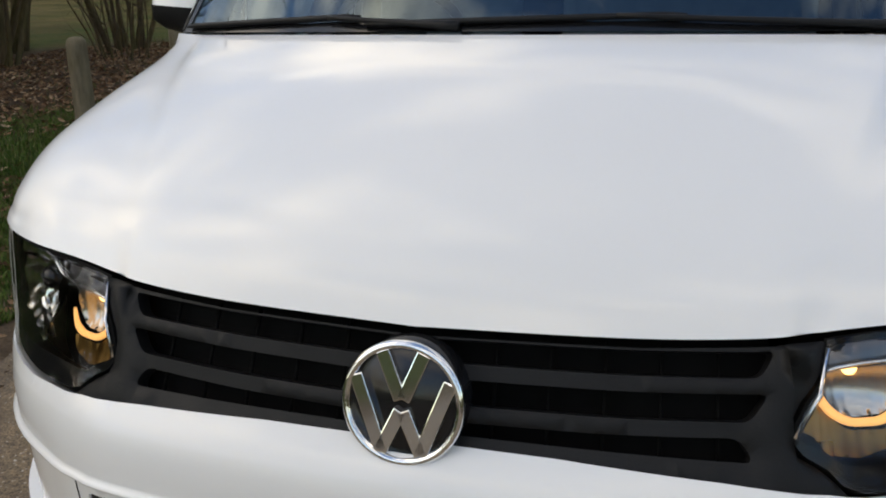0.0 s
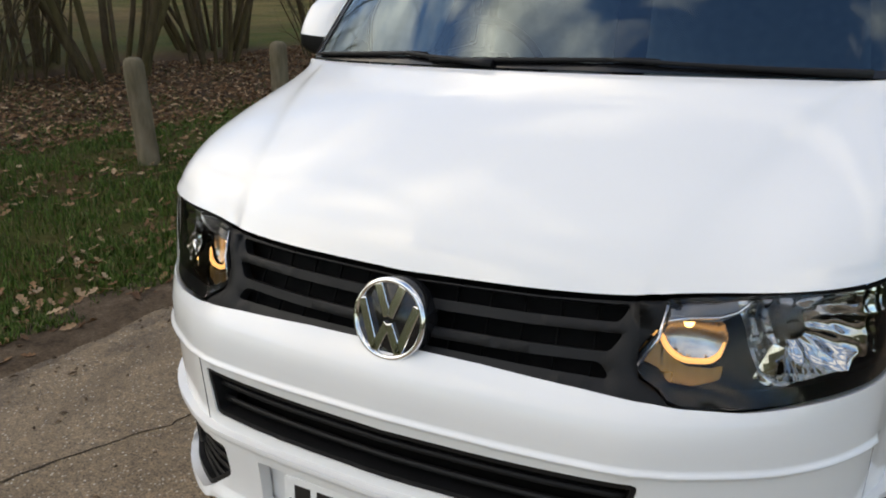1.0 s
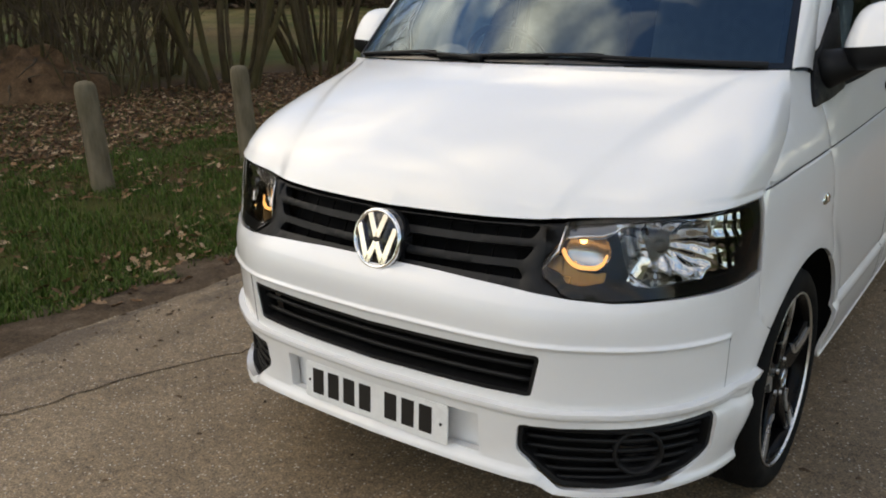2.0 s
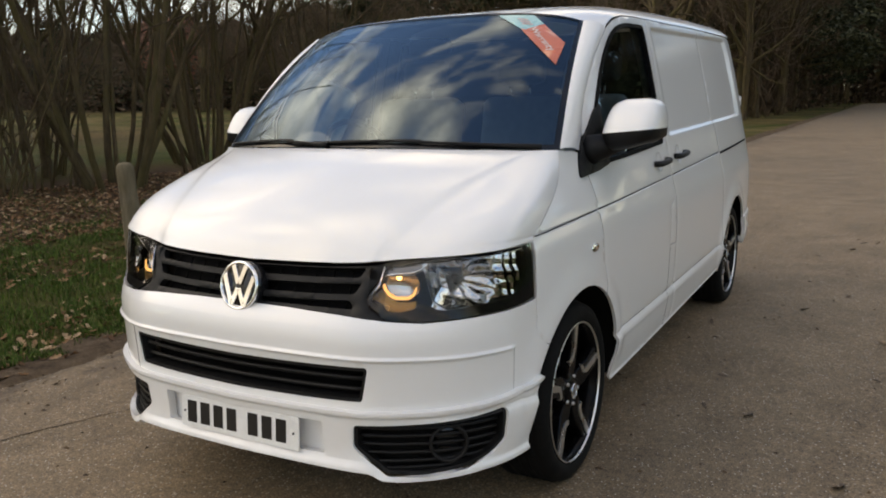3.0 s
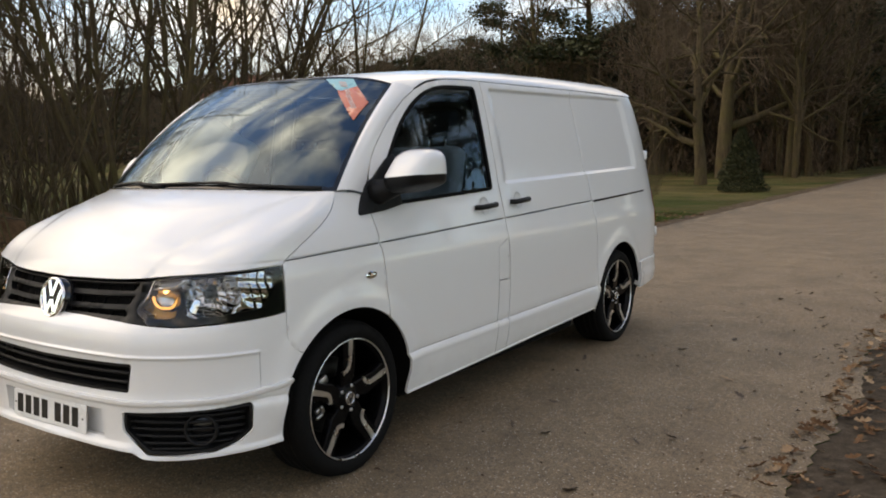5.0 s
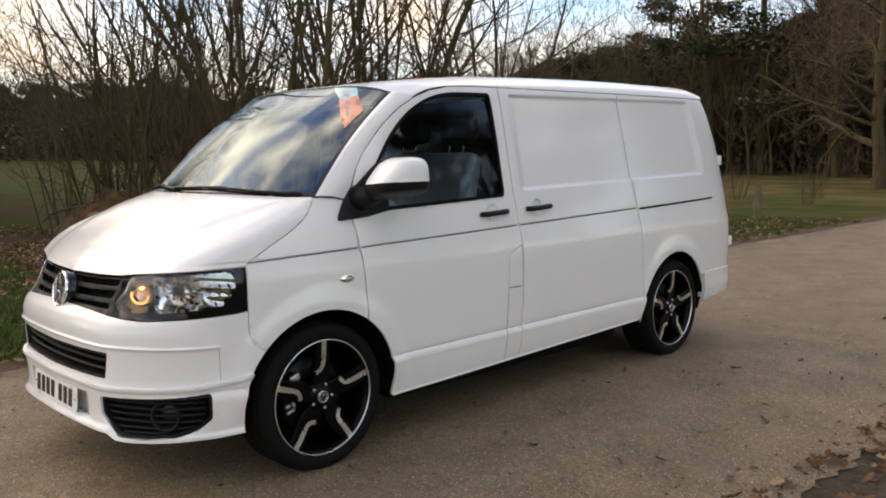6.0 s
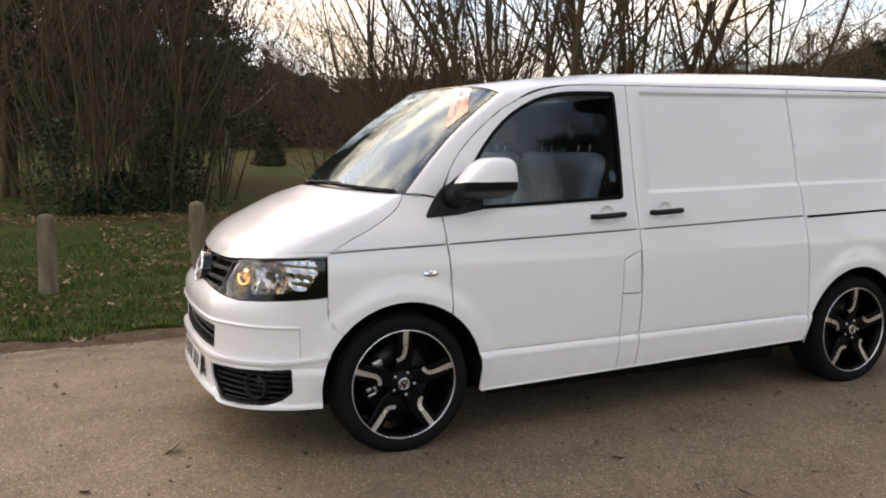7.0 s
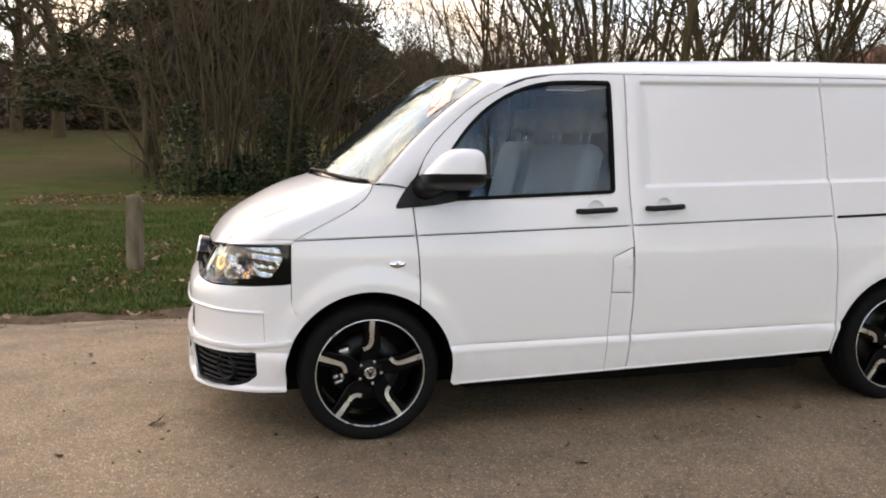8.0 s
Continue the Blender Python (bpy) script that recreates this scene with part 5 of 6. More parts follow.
# the first two blocks reach low to shut light out from beneath the van
block("underbody", (1.56, 1.98, 0.28), Matrix.Translation((0, 1.47, 0.335)), DARK, van, bevel=0.03)
block("underbody", (1.10, 4.2, 0.24), Matrix.Translation((0, 1.70, 0.29)), DARK, van, bevel=0.03)
block("underbody", (1.30, 0.30, 0.12), Matrix.Translation((0, -0.56, 0.36)), DARK, van, bevel=0.03)
block("underbody", (1.60, 0.48, 0.2), Matrix.Translation((0, 3.63, 0.47)), DARK, van, bevel=0.03)

# ---- back end: doors, bumper, lamps, hinges ----
def back(u, v):
    y, z = lerp(0, 1, v), lerp(0.50, 1.806, v)
    ye = float(np.interp(z, [p[1] for p in REAR_EDGE], [p[0] for p in REAR_EDGE]))
    x, yy, zz = side(ye, z)
    k = 2 * u - 1
    return (x * k, yy + 0.045 * (1 - k ** 4), zz)


sheet("rear_door", lambda u, v: back(u * 0.498, v), 16, 24, PAINT, van)
sheet("rear_door", lambda u, v: back(0.502 + u * 0.498, v), 16, 24, PAINT, van)
rear_bumper_pts = [(3.370, 0.552), (3.96, 0.556), (3.96, 0.38), (3.385, 0.345)]
for flip in (False, True):
    panel("bumper_end", rounded(rear_bumper_pts, 0.02, 3), side_out(0.012), PAINT, van, "white rear bumper end", step=0.03, thick=0.05, mirror=flip)
    lampq = [(3.858, 0.80), (3.888, 0.80), (3.880, 1.08), (3.852, 1.08)]
    panel("tail_lamp", lampq, side_out(0.004), REDLENS, van, "narrow red tail lamp", step=0.03, thick=0.01, mirror=flip)
    sx = -1 if flip else 1
    for z in (1.36, 0.74):
        ye = float(np.interp(z, [p[1] for p in REAR_EDGE], [p[0] for p in REAR_EDGE]))
        p = side(ye, z)
        block("door_hinge", (0.030, 0.045, 0.075), Matrix.Translation((sx * (p[0] - 0.002), p[1] + 0.014, z)), PAINT, van, bevel=0.010)
block("rear_bumper", (1.56, 0.10, 0.19), Matrix.Translation((0, 3.965, 0.455)), PAINT, van, bevel=0.03, segments=3)

# ---- wipers ----
for (u0, u1), (ua, ub) in (((-0.97, -0.36), (-0.10, -0.45)), ((-0.34, 0.40), (0.93, 0.25))):
    pts = [screen(lerp(u0, u1, t), 0.012 + 0.024 * t, 0.008) for t in np.linspace(0, 1, 16)]
    wiper = rod("wiper", [tuple(p) for p in pts], [0.003] + [0.0065] * 14 + [0.003], BLACK, van, "black windscreen wiper lying along the glass", sides=6)
    arm = [screen(lerp(ua, ub, t), lerp(0.002, 0.030, t), 0.011) for t in np.linspace(0, 1, 10)]
    rod("arm", [tuple(p) for p in arm], [0.011, 0.010, 0.008, 0.007, 0.0065, 0.006, 0.0055, 0.0055, 0.005, 0.005], BLACK, wiper, sides=8)
strip("scuttle_tray", lambda u, v: screen_base(2 * u - 1) + Vector((0, -0.030 + 0.05 * v, -0.022)), 30, 2, BLACK)

# ---- warranty sticker inside the top corner of the glass ----
def screen_xy(u, v):
    return tuple(screen(u, v, 0.0012))


sticker = panel("windscreen_sticker", [(0.490, 0.975), (0.715, 0.978), (0.790, 0.900), (0.700, 0.840), (0.668, 0.845)], screen_xy, TEAL, van, "slanting teal and orange warranty sticker on the windscreen", step=0.05, thick=0.0, roll=0.0)
panel("orange_part", [(0.668, 0.845), (0.700, 0.840), (0.790, 0.900), (0.935, 0.750), (0.915, 0.560)], screen_xy, ORANGE, sticker, step=0.05, thick=0.0, roll=0.0)
for k in range(3):
    panel("mark", [(0.625 + 0.02 * k, 0.945 - 0.022 * k), (0.690 + 0.02 * k, 0.935 - 0.022 * k), (0.688 + 0.02 * k, 0.922 - 0.022 * k), (0.623 + 0.02 * k, 0.932 - 0.022 * k)], lambda u, v: tuple(screen(u, v, 0.0022)), STICKERRED, sticker, step=0.05, thick=0.0, roll=0.0)
txt = bpy.data.curves.new("warranty", "FONT")
txt.body, txt.size, txt.align_x, txt.align_y, txt.extrude = "Warranty", 0.044, "CENTER", "CENTER", 0.0003
txt.materials.append(STICKERINK)
tob = new("sticker_word", txt)
tob.parent = sticker
o, ax, bx = screen(0.810, 0.760, 0.0026), screen(0.885, 0.665, 0.0026), screen(0.865, 0.805, 0.0026)
xa = (ax - o).normalized()
za = xa.cross(bx - o).normalized()
if za.y > 0:
    za = -za
ya = za.cross(xa)
tob.matrix_local = Matrix.Translation(o) @ Matrix((xa, ya, za)).transposed().to_4x4()

# ---- cab interior ----
def seat(x, width, name):
    st = block("cab_seat", (width, 0.50, 0.15), Matrix.Translation((x, 0.80, 0.80)) @ Matrix.Rotation(radians(6), 4, "X"), SEATCLOTH, van, "grey cloth cab seat with a dark headrest", bevel=0.05, segments=4)
    block("backrest", (width, 0.13, 0.66), Matrix.Translation((x, 1.13, 1.11)) @ Matrix.Rotation(radians(-14), 4, "X"), SEATCLOTH, st, bevel=0.055, segments=4)
    for k in range(1 if width < 0.6 else 2):
        hx = x if width < 0.6 else x + (k - 0.5) * 0.40
        block("headrest", (0.26, 0.10, 0.15), Matrix.Translation((hx, 1.245, 1.565)) @ Matrix.Rotation(radians(-8), 4, "X"), BULKHEAD, st, bevel=0.04, segments=3)
        for dx in (-0.055, 0.055):
            rod("headrest_post", [(hx + dx, 1.215, 1.42), (hx + dx, 1.232, 1.50)], 0.007, CHROME, st, sides=8)
    block("seat_base", (width * 0.9, 0.45, 0.26), Matrix.Translation((x, 0.82, 0.60)), DASH, st, bevel=0.02)


seat(-0.46, 0.50, "driver")
seat(0.32, 0.78, "bench")
block("dashboard", (1.56, 0.34, 0.30), Matrix.Translation((0, 0.30, 1.03)) @ Matrix.Rotation(radians(-8), 4, "X"), DASH, van, bevel=0.07, segments=4)
strip("dash_top", lambda u, v: screen_base(2 * u - 1).lerp(Vector((0.78 * (2 * u - 1), 0.42, 1.165)), v) + Vector((0, 0.02 * (1 - v), -0.03)), 20, 6, DASH)
swm = Matrix.Translation((-0.42, 0.52, 1.17)) @ Matrix.Rotation(radians(28), 4, "X")
ring = [tuple(swm @ Vector((0.185 * math.cos(t), 0, 0.185 * math.sin(t)))) for t in np.linspace(0, 2 * math.pi, 33)]
sw = rod("steering_wheel", ring, 0.014, DASH, van, "dark steering wheel", sides=8)
block("boss", (0.14, 0.05, 0.12), swm, DASH, sw, bevel=0.02)
for ang in (0, 180, 270):
    t = radians(ang)
    rod("spoke", [tuple(swm @ Vector((0, 0, 0))), tuple(swm @ Vector((0.18 * math.cos(t), 0, 0.18 * math.sin(t))))], 0.012, DASH, sw, sides=6)
prism("bulkhead", [(-0.84, 0.45), (0.84, 0.45), (0.84, 1.05), (0.70, 1.74), (-0.70, 1.74), (-0.84, 1.05)], 0.03, Matrix.Translation((0, 1.43, 0)) @ Matrix.Rotation(radians(90), 4, "X"), BULKHEAD, van)
block("cab_floor", (1.62, 0.96, 0.04), Matrix.Translation((0, 0.97, 0.50)), BULKHEAD, van, bevel=0.008)
strip("headlining", lambda u, v: Vector(roof((2 * u - 1) * 0.97, 0.01 + 0.27 * v)) - Vector((0, 0, 0.035)), 20, 10, TRIM, "", True)
for flip in (False, True):
    card = [(0.47, 0.50), (1.32, 0.50), (1.31, 1.185), (0.36, 1.150), (0.24, 1.14), (0.27, 0.82)]
    panel("door_card", card, side_out(-0.055), DASH, van, step=0.05, thick=0.0, mirror=flip)
    for y in (1.29,):
        sx = -1 if flip else 1
        rod("pillar_trim", [(sx * side(y, z)[0] - sx * 0.045, y + 0.035, z) for z in np.linspace(1.15, 1.76, 8)], 0.035, TRIM, van, sides=8)
    rod("screen_pillar_trim", [tuple(Vector((sx, 1, 1)) * (screen(0.97, v, -0.045) + Vector((0, 0.02, 0)))) for v in np.linspace(0.0, 0.95, 8)], 0.026, TRIM, van, sides=8)
block("rear_mirror", (0.22, 0.03, 0.07), Matrix.Translation((0, 0.50, 1.66)), DARK, van, bevel=0.02)
# ---- ground, track and verge ----
def land(x, y):
    """The height of the ground: level by the track, rising a little across the field."""
    d = max(0.0, -x - 9.0)
    rise = 1.75 * smooth(0, 62, d) 
    return rise + 0.05 * noise.noise(Vector((x * 0.10, y * 0.10, 3.0))) * smooth(2, 10, d) - 0.012


def ground_sheet():
    xs = sorted(set([-2500, -900, -400, -220, -150, -110] + list(np.arange(-90, -14, 4.0)) + list(np.arange(-14, -2.0, 0.6)) + [-2.0, 0, 2.4, 3, 5, 9, 15, 25, 45, 90, 200, 600, 2500]))
    ys = sorted(set([-2500, -700, -200, -90, -50, -30, -20] + list(np.arange(-14, 20, 0.8)) + list(np.arange(20, 110, 5.0)) + [130, 180, 300, 700, 2500]))
    verts = [(x, y, land(x, y)) for y in ys for x in xs]
    w = len(xs)
    faces = [(j * w + i, j * w + i + 1, (j + 1) * w + i + 1, (j + 1) * w + i) for j in range(len(ys) - 1) for i in range(w - 1)]
    ob = raw_part("ground", verts, faces, TURF)
    tagged(ob, "rough winter turf of a wide park field", "ground", kind="structure")


def edge_left(y):
    return -2.13 + 0.07 * noise.noise(Vector((0, y * 0.8, 0))) + 0.035 * noise.noise(Vector((5, y * 4.0, 0)))


def edge_right(y):
    return 2.53 + 0.12 * noise.noise(Vector((9, y * 0.7, 0))) + 0.07 * noise.noise(Vector((2, y * 3.5, 0))) + 0.07 * noise.noise(Vector((7, y * 8.0, 0))) + 0.035 * noise.noise(Vector((4, y * 19.0, 0))) + 0.25 * smooth(3.5, 9, y)


def strip_ground(name, xa, xb, n, za, mat, label, category, y0=-14.0, y1=130.0):
    ys = list(np.arange(y0, 14, 0.06)) + list(np.arange(14, 40, 0.6)) + list(np.arange(40, y1, 4.0))
    verts = [(lerp(xa(y), xb(y), i / n), y, za(i / n)) for y in ys for i in range(n + 1)]
    w = n + 1
    faces = [(j * w + i, j * w + i + 1, (j + 1) * w + i + 1, (j + 1) * w + i) for j in range(len(ys) - 1) for i in range(n)]
    tagged(raw_part(name, verts, faces, mat), label, category, kind="structure")


ground_sheet()
strip_ground("road", edge_left, edge_right, 6, lambda t: 0.006 - 0.012 * (abs(2 * t - 1) ** 8), ROAD, "worn grey-brown asphalt track with stone chips", "road", y1=96)
strip_ground("verge", lambda y: edge_left(y) - 0.42 + 0.26 * noise.noise(Vector((3, y * 1.9, 1))) + 0.09 * noise.noise(Vector((6, y * 7.0, 1))), lambda y: edge_left(y) + 0.06 + 0.20 * max(0.0, noise.noise(Vector((8, y * 1.3, 2)))) + 0.07 * max(0.0, noise.noise(Vector((8, y * 6.0, 5)))), 5, lambda t: 0.003 + 0.006 * math.sin(math.pi * t) - 0.022 * t ** 8, SOIL, "bare soil edge of the track, strewn with leaves", "verge", y1=60)
strip_ground("verge", lambda y: edge_right(y) - 0.08, lambda y: edge_right(y) + 1.3 + 0.3 * noise.noise(Vector((4, y, 1))), 6, lambda t: 0.003 + 0.006 * math.sin(math.pi * t) - 0.022 * (1 - t) ** 8, MUD, "dark muddy edge of the track", "verge", y1=30)
# a long crack in the asphalt
crack = [(-1.62 + 0.02 * math.sin(9 * t) + 0.40 * t + 0.030 * noise.noise(Vector((t * 14, 0, 0))) + 0.010 * noise.noise(Vector((t * 45, 3, 0))), -1.35 + 1.25 * t, 0.0075) for t in np.linspace(0, 1, 60)]
cv, cf = [], []
for i, p in enumerate(crack):
    w = 0.0042 + 0.0045 * noise.noise(Vector((i * 0.7, 4, 0)))
    cv += [(p[0] - w, p[1], p[2]), (p[0] + w, p[1], p[2])]
cf = [(2 * i, 2 * i + 1, 2 * i + 3, 2 * i + 2) for i in range(len(crack) - 1)]
tagged(raw_part("asphalt_crack", cv, cf, MUD), "dark crack across the asphalt", "crack", kind="structure")

# ---- verge posts ----
def post(x, y, h, lean, turn):
    pst = empty("verge_post", "weathered round wooden post standing in the grass", "post", group="posts along the verge", at=(x, y, 0))
    verts, faces = [], []
    zs = [-0.15, 0.0, 0.1, 0.25, 0.45, 0.65, h - 0.08, h - 0.035, h - 0.010, h]
    rs = [0.096, 0.095, 0.092, 0.090, 0.089, 0.088, 0.087, 0.079, 0.058, 0.014]
    n = 18
    for z, r in zip(zs, rs):
        for j in range(n):
            t = 2 * math.pi * j / n
            k = r * (1 + 0.05 * noise.noise(Vector((math.cos(t) * 2, math.sin(t) * 2, z * 3 + turn))))
            verts.append((k * math.cos(t) + lean * z * math.cos(turn), k * math.sin(t) + lean * z * math.sin(turn), z))
    for i in range(len(zs) - 1):
        for j in range(n):
            q = (j + 1) % n
            faces.append((i * n + j, i * n + q, (i + 1) * n + q, (i + 1) * n + j))
    faces.append(tuple(range((len(zs) - 1) * n, len(zs) * n)))
    raw_part("shaft", verts, faces, POSTWOOD, pst)


for x, y, h, lean, turn in ((-4.72, -3.30, 0.88, 0.02, 1.0), (-4.74, -1.68, 0.80, 0.05, 2.9), (-4.95, -0.15, 0.88, 0.03, 4.0), (-4.88, 1.28, 0.88, 0.05, 3.4), (-4.82, 2.80, 0.89, 0.06, 3.0), (-4.80, 4.55, 0.90, 0.02, 0.4), (-4.85, 6.2, 0.9, 0.03, 2.0), (-5.37, 17.7, 0.30, 0.03, 1.0)):
    post(x, y, h, lean, turn)
# ---- trees, scrub, grass and leaves ----
rng = random.Random(7)


def sway(p, d, length, n, bend, lift, r):
    """A wandering branch line from p in the direction d."""
    pts, step = [Vector(p)], length / n
    d = Vector(d).normalized()
    for i in range(n):
        d = (d + Vector((r.uniform(-1, 1), r.uniform(-1, 1), r.uniform(-1, 1))) * bend + Vector((0, 0, lift))).normalized()
        pts.append(pts[-1] + d * step)
    return pts


def grow(tv, tf, cv, cf, p, d, length, radius, level, spec, r):
    """One limb and what springs from it. Thick wood goes to the trunk lists, thin wood to the crown lists."""
    n = max(3, int(spec["steps"] * (1.0 if level == 0 else 0.6)))
    pts = sway(p, d, length, n, spec["bend"][min(level, len(spec["bend"]) - 1)], spec["lift"][min(level, len(spec["lift"]) - 1)], r)
    tip = radius * (0.30 if level < spec["levels"] else 0.25)
    radii = [max(spec["finest"], lerp(radius, tip, (i / n) ** 0.8)) for i in range(n + 1)]
    thick = radius > spec["split"]
    tube_into(tv if thick else cv, tf if thick else cf, pts, radii, 7 if radius > 0.06 else (5 if thick else 3), cap=False)
    if level >= spec["levels"]:
        return
    count = spec["count"][level]
    for k in range(count):
        t = lerp(spec["from"][min(level, len(spec["from"]) - 1)], 1.0, (k + r.random()) / count)
        i = min(n - 1, int(t * n))
        q = pts[i].lerp(pts[i + 1], t * n - i)
        along = (pts[i + 1] - pts[i]).normalized()
        side_way = along.cross(Vector((r.uniform(-1, 1), r.uniform(-1, 1), r.uniform(-1, 1)))).normalized()
        a = radians(r.uniform(*spec["angle"]))
        nd = along * math.cos(a) + side_way * math.sin(a)
        grow(tv, tf, cv, cf, q, nd, length * r.uniform(*spec["ratio"]) * (1.25 - 0.6 * t), max(spec["finest"], radii[i] * r.uniform(0.45, 0.7)), level + 1, spec, r)


def bare_tree(name, label, category, stems, spec, seed, bark, twig):
    r = random.Random(seed)
    tv, tf, cv, cf = [], [], [], []
    for p, d, length, radius in stems:
        grow(tv, tf, cv, cf, p, d, length, radius, 0, spec, r)
    top = empty(name, label, category)
    raw_part("trunk", tv, tf, bark, top)
    raw_part("crown", cv, cf, twig, top, "bare twiggy crown")
    return top


def leaf_quads(n, place, size, r, up=0.4):
    """Many small two-faced leaves, each an island of two triangles."""
    verts, faces = [], []
    for _ in range(n):
        p, s = place(r), r.uniform(*size)
        a = Vector((r.uniform(-1, 1), r.uniform(-1, 1), r.uniform(-1, 1) * up)).normalized()
        b = a.cross(Vector((r.uniform(-1, 1), r.uniform(-1, 1), r.uniform(0.2, 1)))).normalized()
        k = len(verts)
        p = Vector(p)
        verts += [tuple(p - a * s), tuple(p + b * s * 0.55), tuple(p + a * s), tuple(p - b * s * 0.55)]
        faces += [(k, k + 1, k + 2), (k, k + 2, k + 3)]
    return verts, faces


COPPICE = dict(steps=14, bend=[0.095, 0.16, 0.2], lift=[0.035, 0.03, 0.0], levels=2, count=[10, 7], angle=(22, 55), ratio=(0.20, 0.40), finest=0.0034, split=0.022)
COPPICE["from"] = [0.28, 0.15]
OAK = dict(steps=14, bend=[0.08, 0.16, 0.22, 0.25], lift=[0.02, 0.02, 0.01, 0.0], levels=3, count=[14, 9, 8], angle=(40, 85), ratio=(0.42, 0.66), finest=0.012, split=0.05)
OAK["from"] = [0.20, 0.22, 0.15]
TALL = dict(steps=14, bend=[0.04, 0.14, 0.2, 0.2], lift=[0.02, 0.04, 0.02, 0.0], levels=3, count=[22, 7, 5], angle=(28, 60), ratio=(0.20, 0.40), finest=0.013, split=0.04)
TALL["from"] = [0.22, 0.2, 0.2]
THICKET = dict(steps=10, bend=[0.10, 0.18, 0.2], lift=[0.03, 0.02, 0.0], levels=2, count=[8, 4], angle=(22, 60), ratio=(0.22, 0.45), finest=0.004, split=0.02)
THICKET["from"] = [0.12, 0.15]


def clump_stems(r, n, spread, lean, length, radius):
    out = []
    for k in range(n):
        a = 2 * math.pi * (k + r.random() * 0.7) / n
        q = spread * r.uniform(0.3, 1.0)
        l = r.uniform(*lean)
        out.append(((q * math.cos(a), q * math.sin(a), -0.1), (l * math.cos(a), l * math.sin(a), 1.0), r.uniform(*length), r.uniform(*radius)))
    return out


r0 = random.Random(3)
coppice_a = bare_tree("coppice_tree", "many-stemmed mossy coppice tree, bare of leaves", "tree", clump_stems(r0, 14, 0.75, (0.10, 0.55), (7.5, 11.0), (0.036, 0.082)), COPPICE, 11, BARK, TWIG)
coppice_b = bare_tree("coppice_tree", "many-stemmed mossy coppice tree, bare of leaves", "tree", clump_stems(r0, 11, 0.55, (0.06, 0.45), (7.0, 10.0), (0.032, 0.07)), COPPICE, 12, BARK, TWIG)
thicket = bare_tree("thicket_shrub", "tangled bare shrub with thin pale stems", "shrub", clump_stems(r0, 15, 1.1, (0.05, 0.45), (4.0, 8.5), (0.02, 0.045)), THICKET, 13, BARK, TWIG)
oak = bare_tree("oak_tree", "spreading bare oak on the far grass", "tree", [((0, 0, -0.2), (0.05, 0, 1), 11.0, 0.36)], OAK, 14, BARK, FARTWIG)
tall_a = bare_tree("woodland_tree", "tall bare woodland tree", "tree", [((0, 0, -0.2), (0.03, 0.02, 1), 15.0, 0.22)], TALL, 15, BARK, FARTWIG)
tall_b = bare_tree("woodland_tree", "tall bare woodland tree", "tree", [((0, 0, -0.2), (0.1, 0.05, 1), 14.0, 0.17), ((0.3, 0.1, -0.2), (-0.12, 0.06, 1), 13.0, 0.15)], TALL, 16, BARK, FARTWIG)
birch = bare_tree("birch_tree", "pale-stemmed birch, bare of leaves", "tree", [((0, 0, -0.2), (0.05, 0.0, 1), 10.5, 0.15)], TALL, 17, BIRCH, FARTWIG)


def pine_tree(seed, height):
    r = random.Random(seed)
    top = empty("pine_tree", "dark evergreen pine at the edge of the wood", "tree")
    tv, tf = [], []
    line = sway((0, 0, -0.2), (0.02, 0.01, 1), height, 10, 0.02, 0.02, r)
    tube_into(tv, tf, line, [lerp(0.26, 0.06, i / 10) for i in range(11)], 7, False)
    pads = []
    for k in range(34):
        z = lerp(0.22, 1.0, (k + r.random()) / 34)
        a, reach = r.uniform(0, 6.283), (1.05 - z) * 5.2 + r.uniform(0.3, 1.3)
        p = line[min(9, int(z * 10))]
        e = p + Vector((reach * math.cos(a), reach * math.sin(a), r.uniform(0.0, 0.8)))
        tube_into(tv, tf, [p, p.lerp(e, 0.5) + Vector((0, 0, 0.12)), e], [0.05, 0.035, 0.015], 4, False)
        pads.append((e, r.uniform(0.7, 1.35)))

    def at(q):
        e, s = q.choice(pads)
        return e + Vector((q.gauss(0, s * 0.55), q.gauss(0, s * 0.55), q.gauss(0, s * 0.24)))
    verts, faces = leaf_quads(17000, at, (0.06, 0.17), r)
    raw_part("trunk", tv, tf, BARK, top)
    raw_part("crown", verts, faces, NEEDLES, top, "dark needled crown", flat=True)
    return top


def conifer_bush():
    r = random.Random(5)
    top = empty("conifer", "small dense dark conifer on the grass by the track", "tree")
    tv, tf = [], []
    tube_into(tv, tf, [(0, 0, -0.1), (0.02, 0, 1.4), (0, 0, 2.9)], [0.07, 0.05, 0.015], 7, False)

    def at(q):
        z = 0.05 + 2.9 * q.random() ** 1.2
        rad = 1.15 * (1 - (z / 3.1) ** 1.5) * (0.95 + 0.05 * math.sin(z * 9)) * math.sqrt(q.uniform(0.35, 1.0))
        a = q.uniform(0, 6.283)
        rad *= 1 + 0.10 * math.sin(3 * a + z * 4) + 0.10 * noise.noise(Vector((math.cos(a) * 2.5, math.sin(a) * 2.5, z * 3)))
        return (rad * math.cos(a), rad * math.sin(a), z)
    verts, faces = leaf_quads(16000, at, (0.022, 0.062), r)
    raw_part("trunk", tv, tf, BARK, top)
    raw_part("crown", verts, faces, NEEDLES, top, "dense dark green crown", flat=True)
    return top


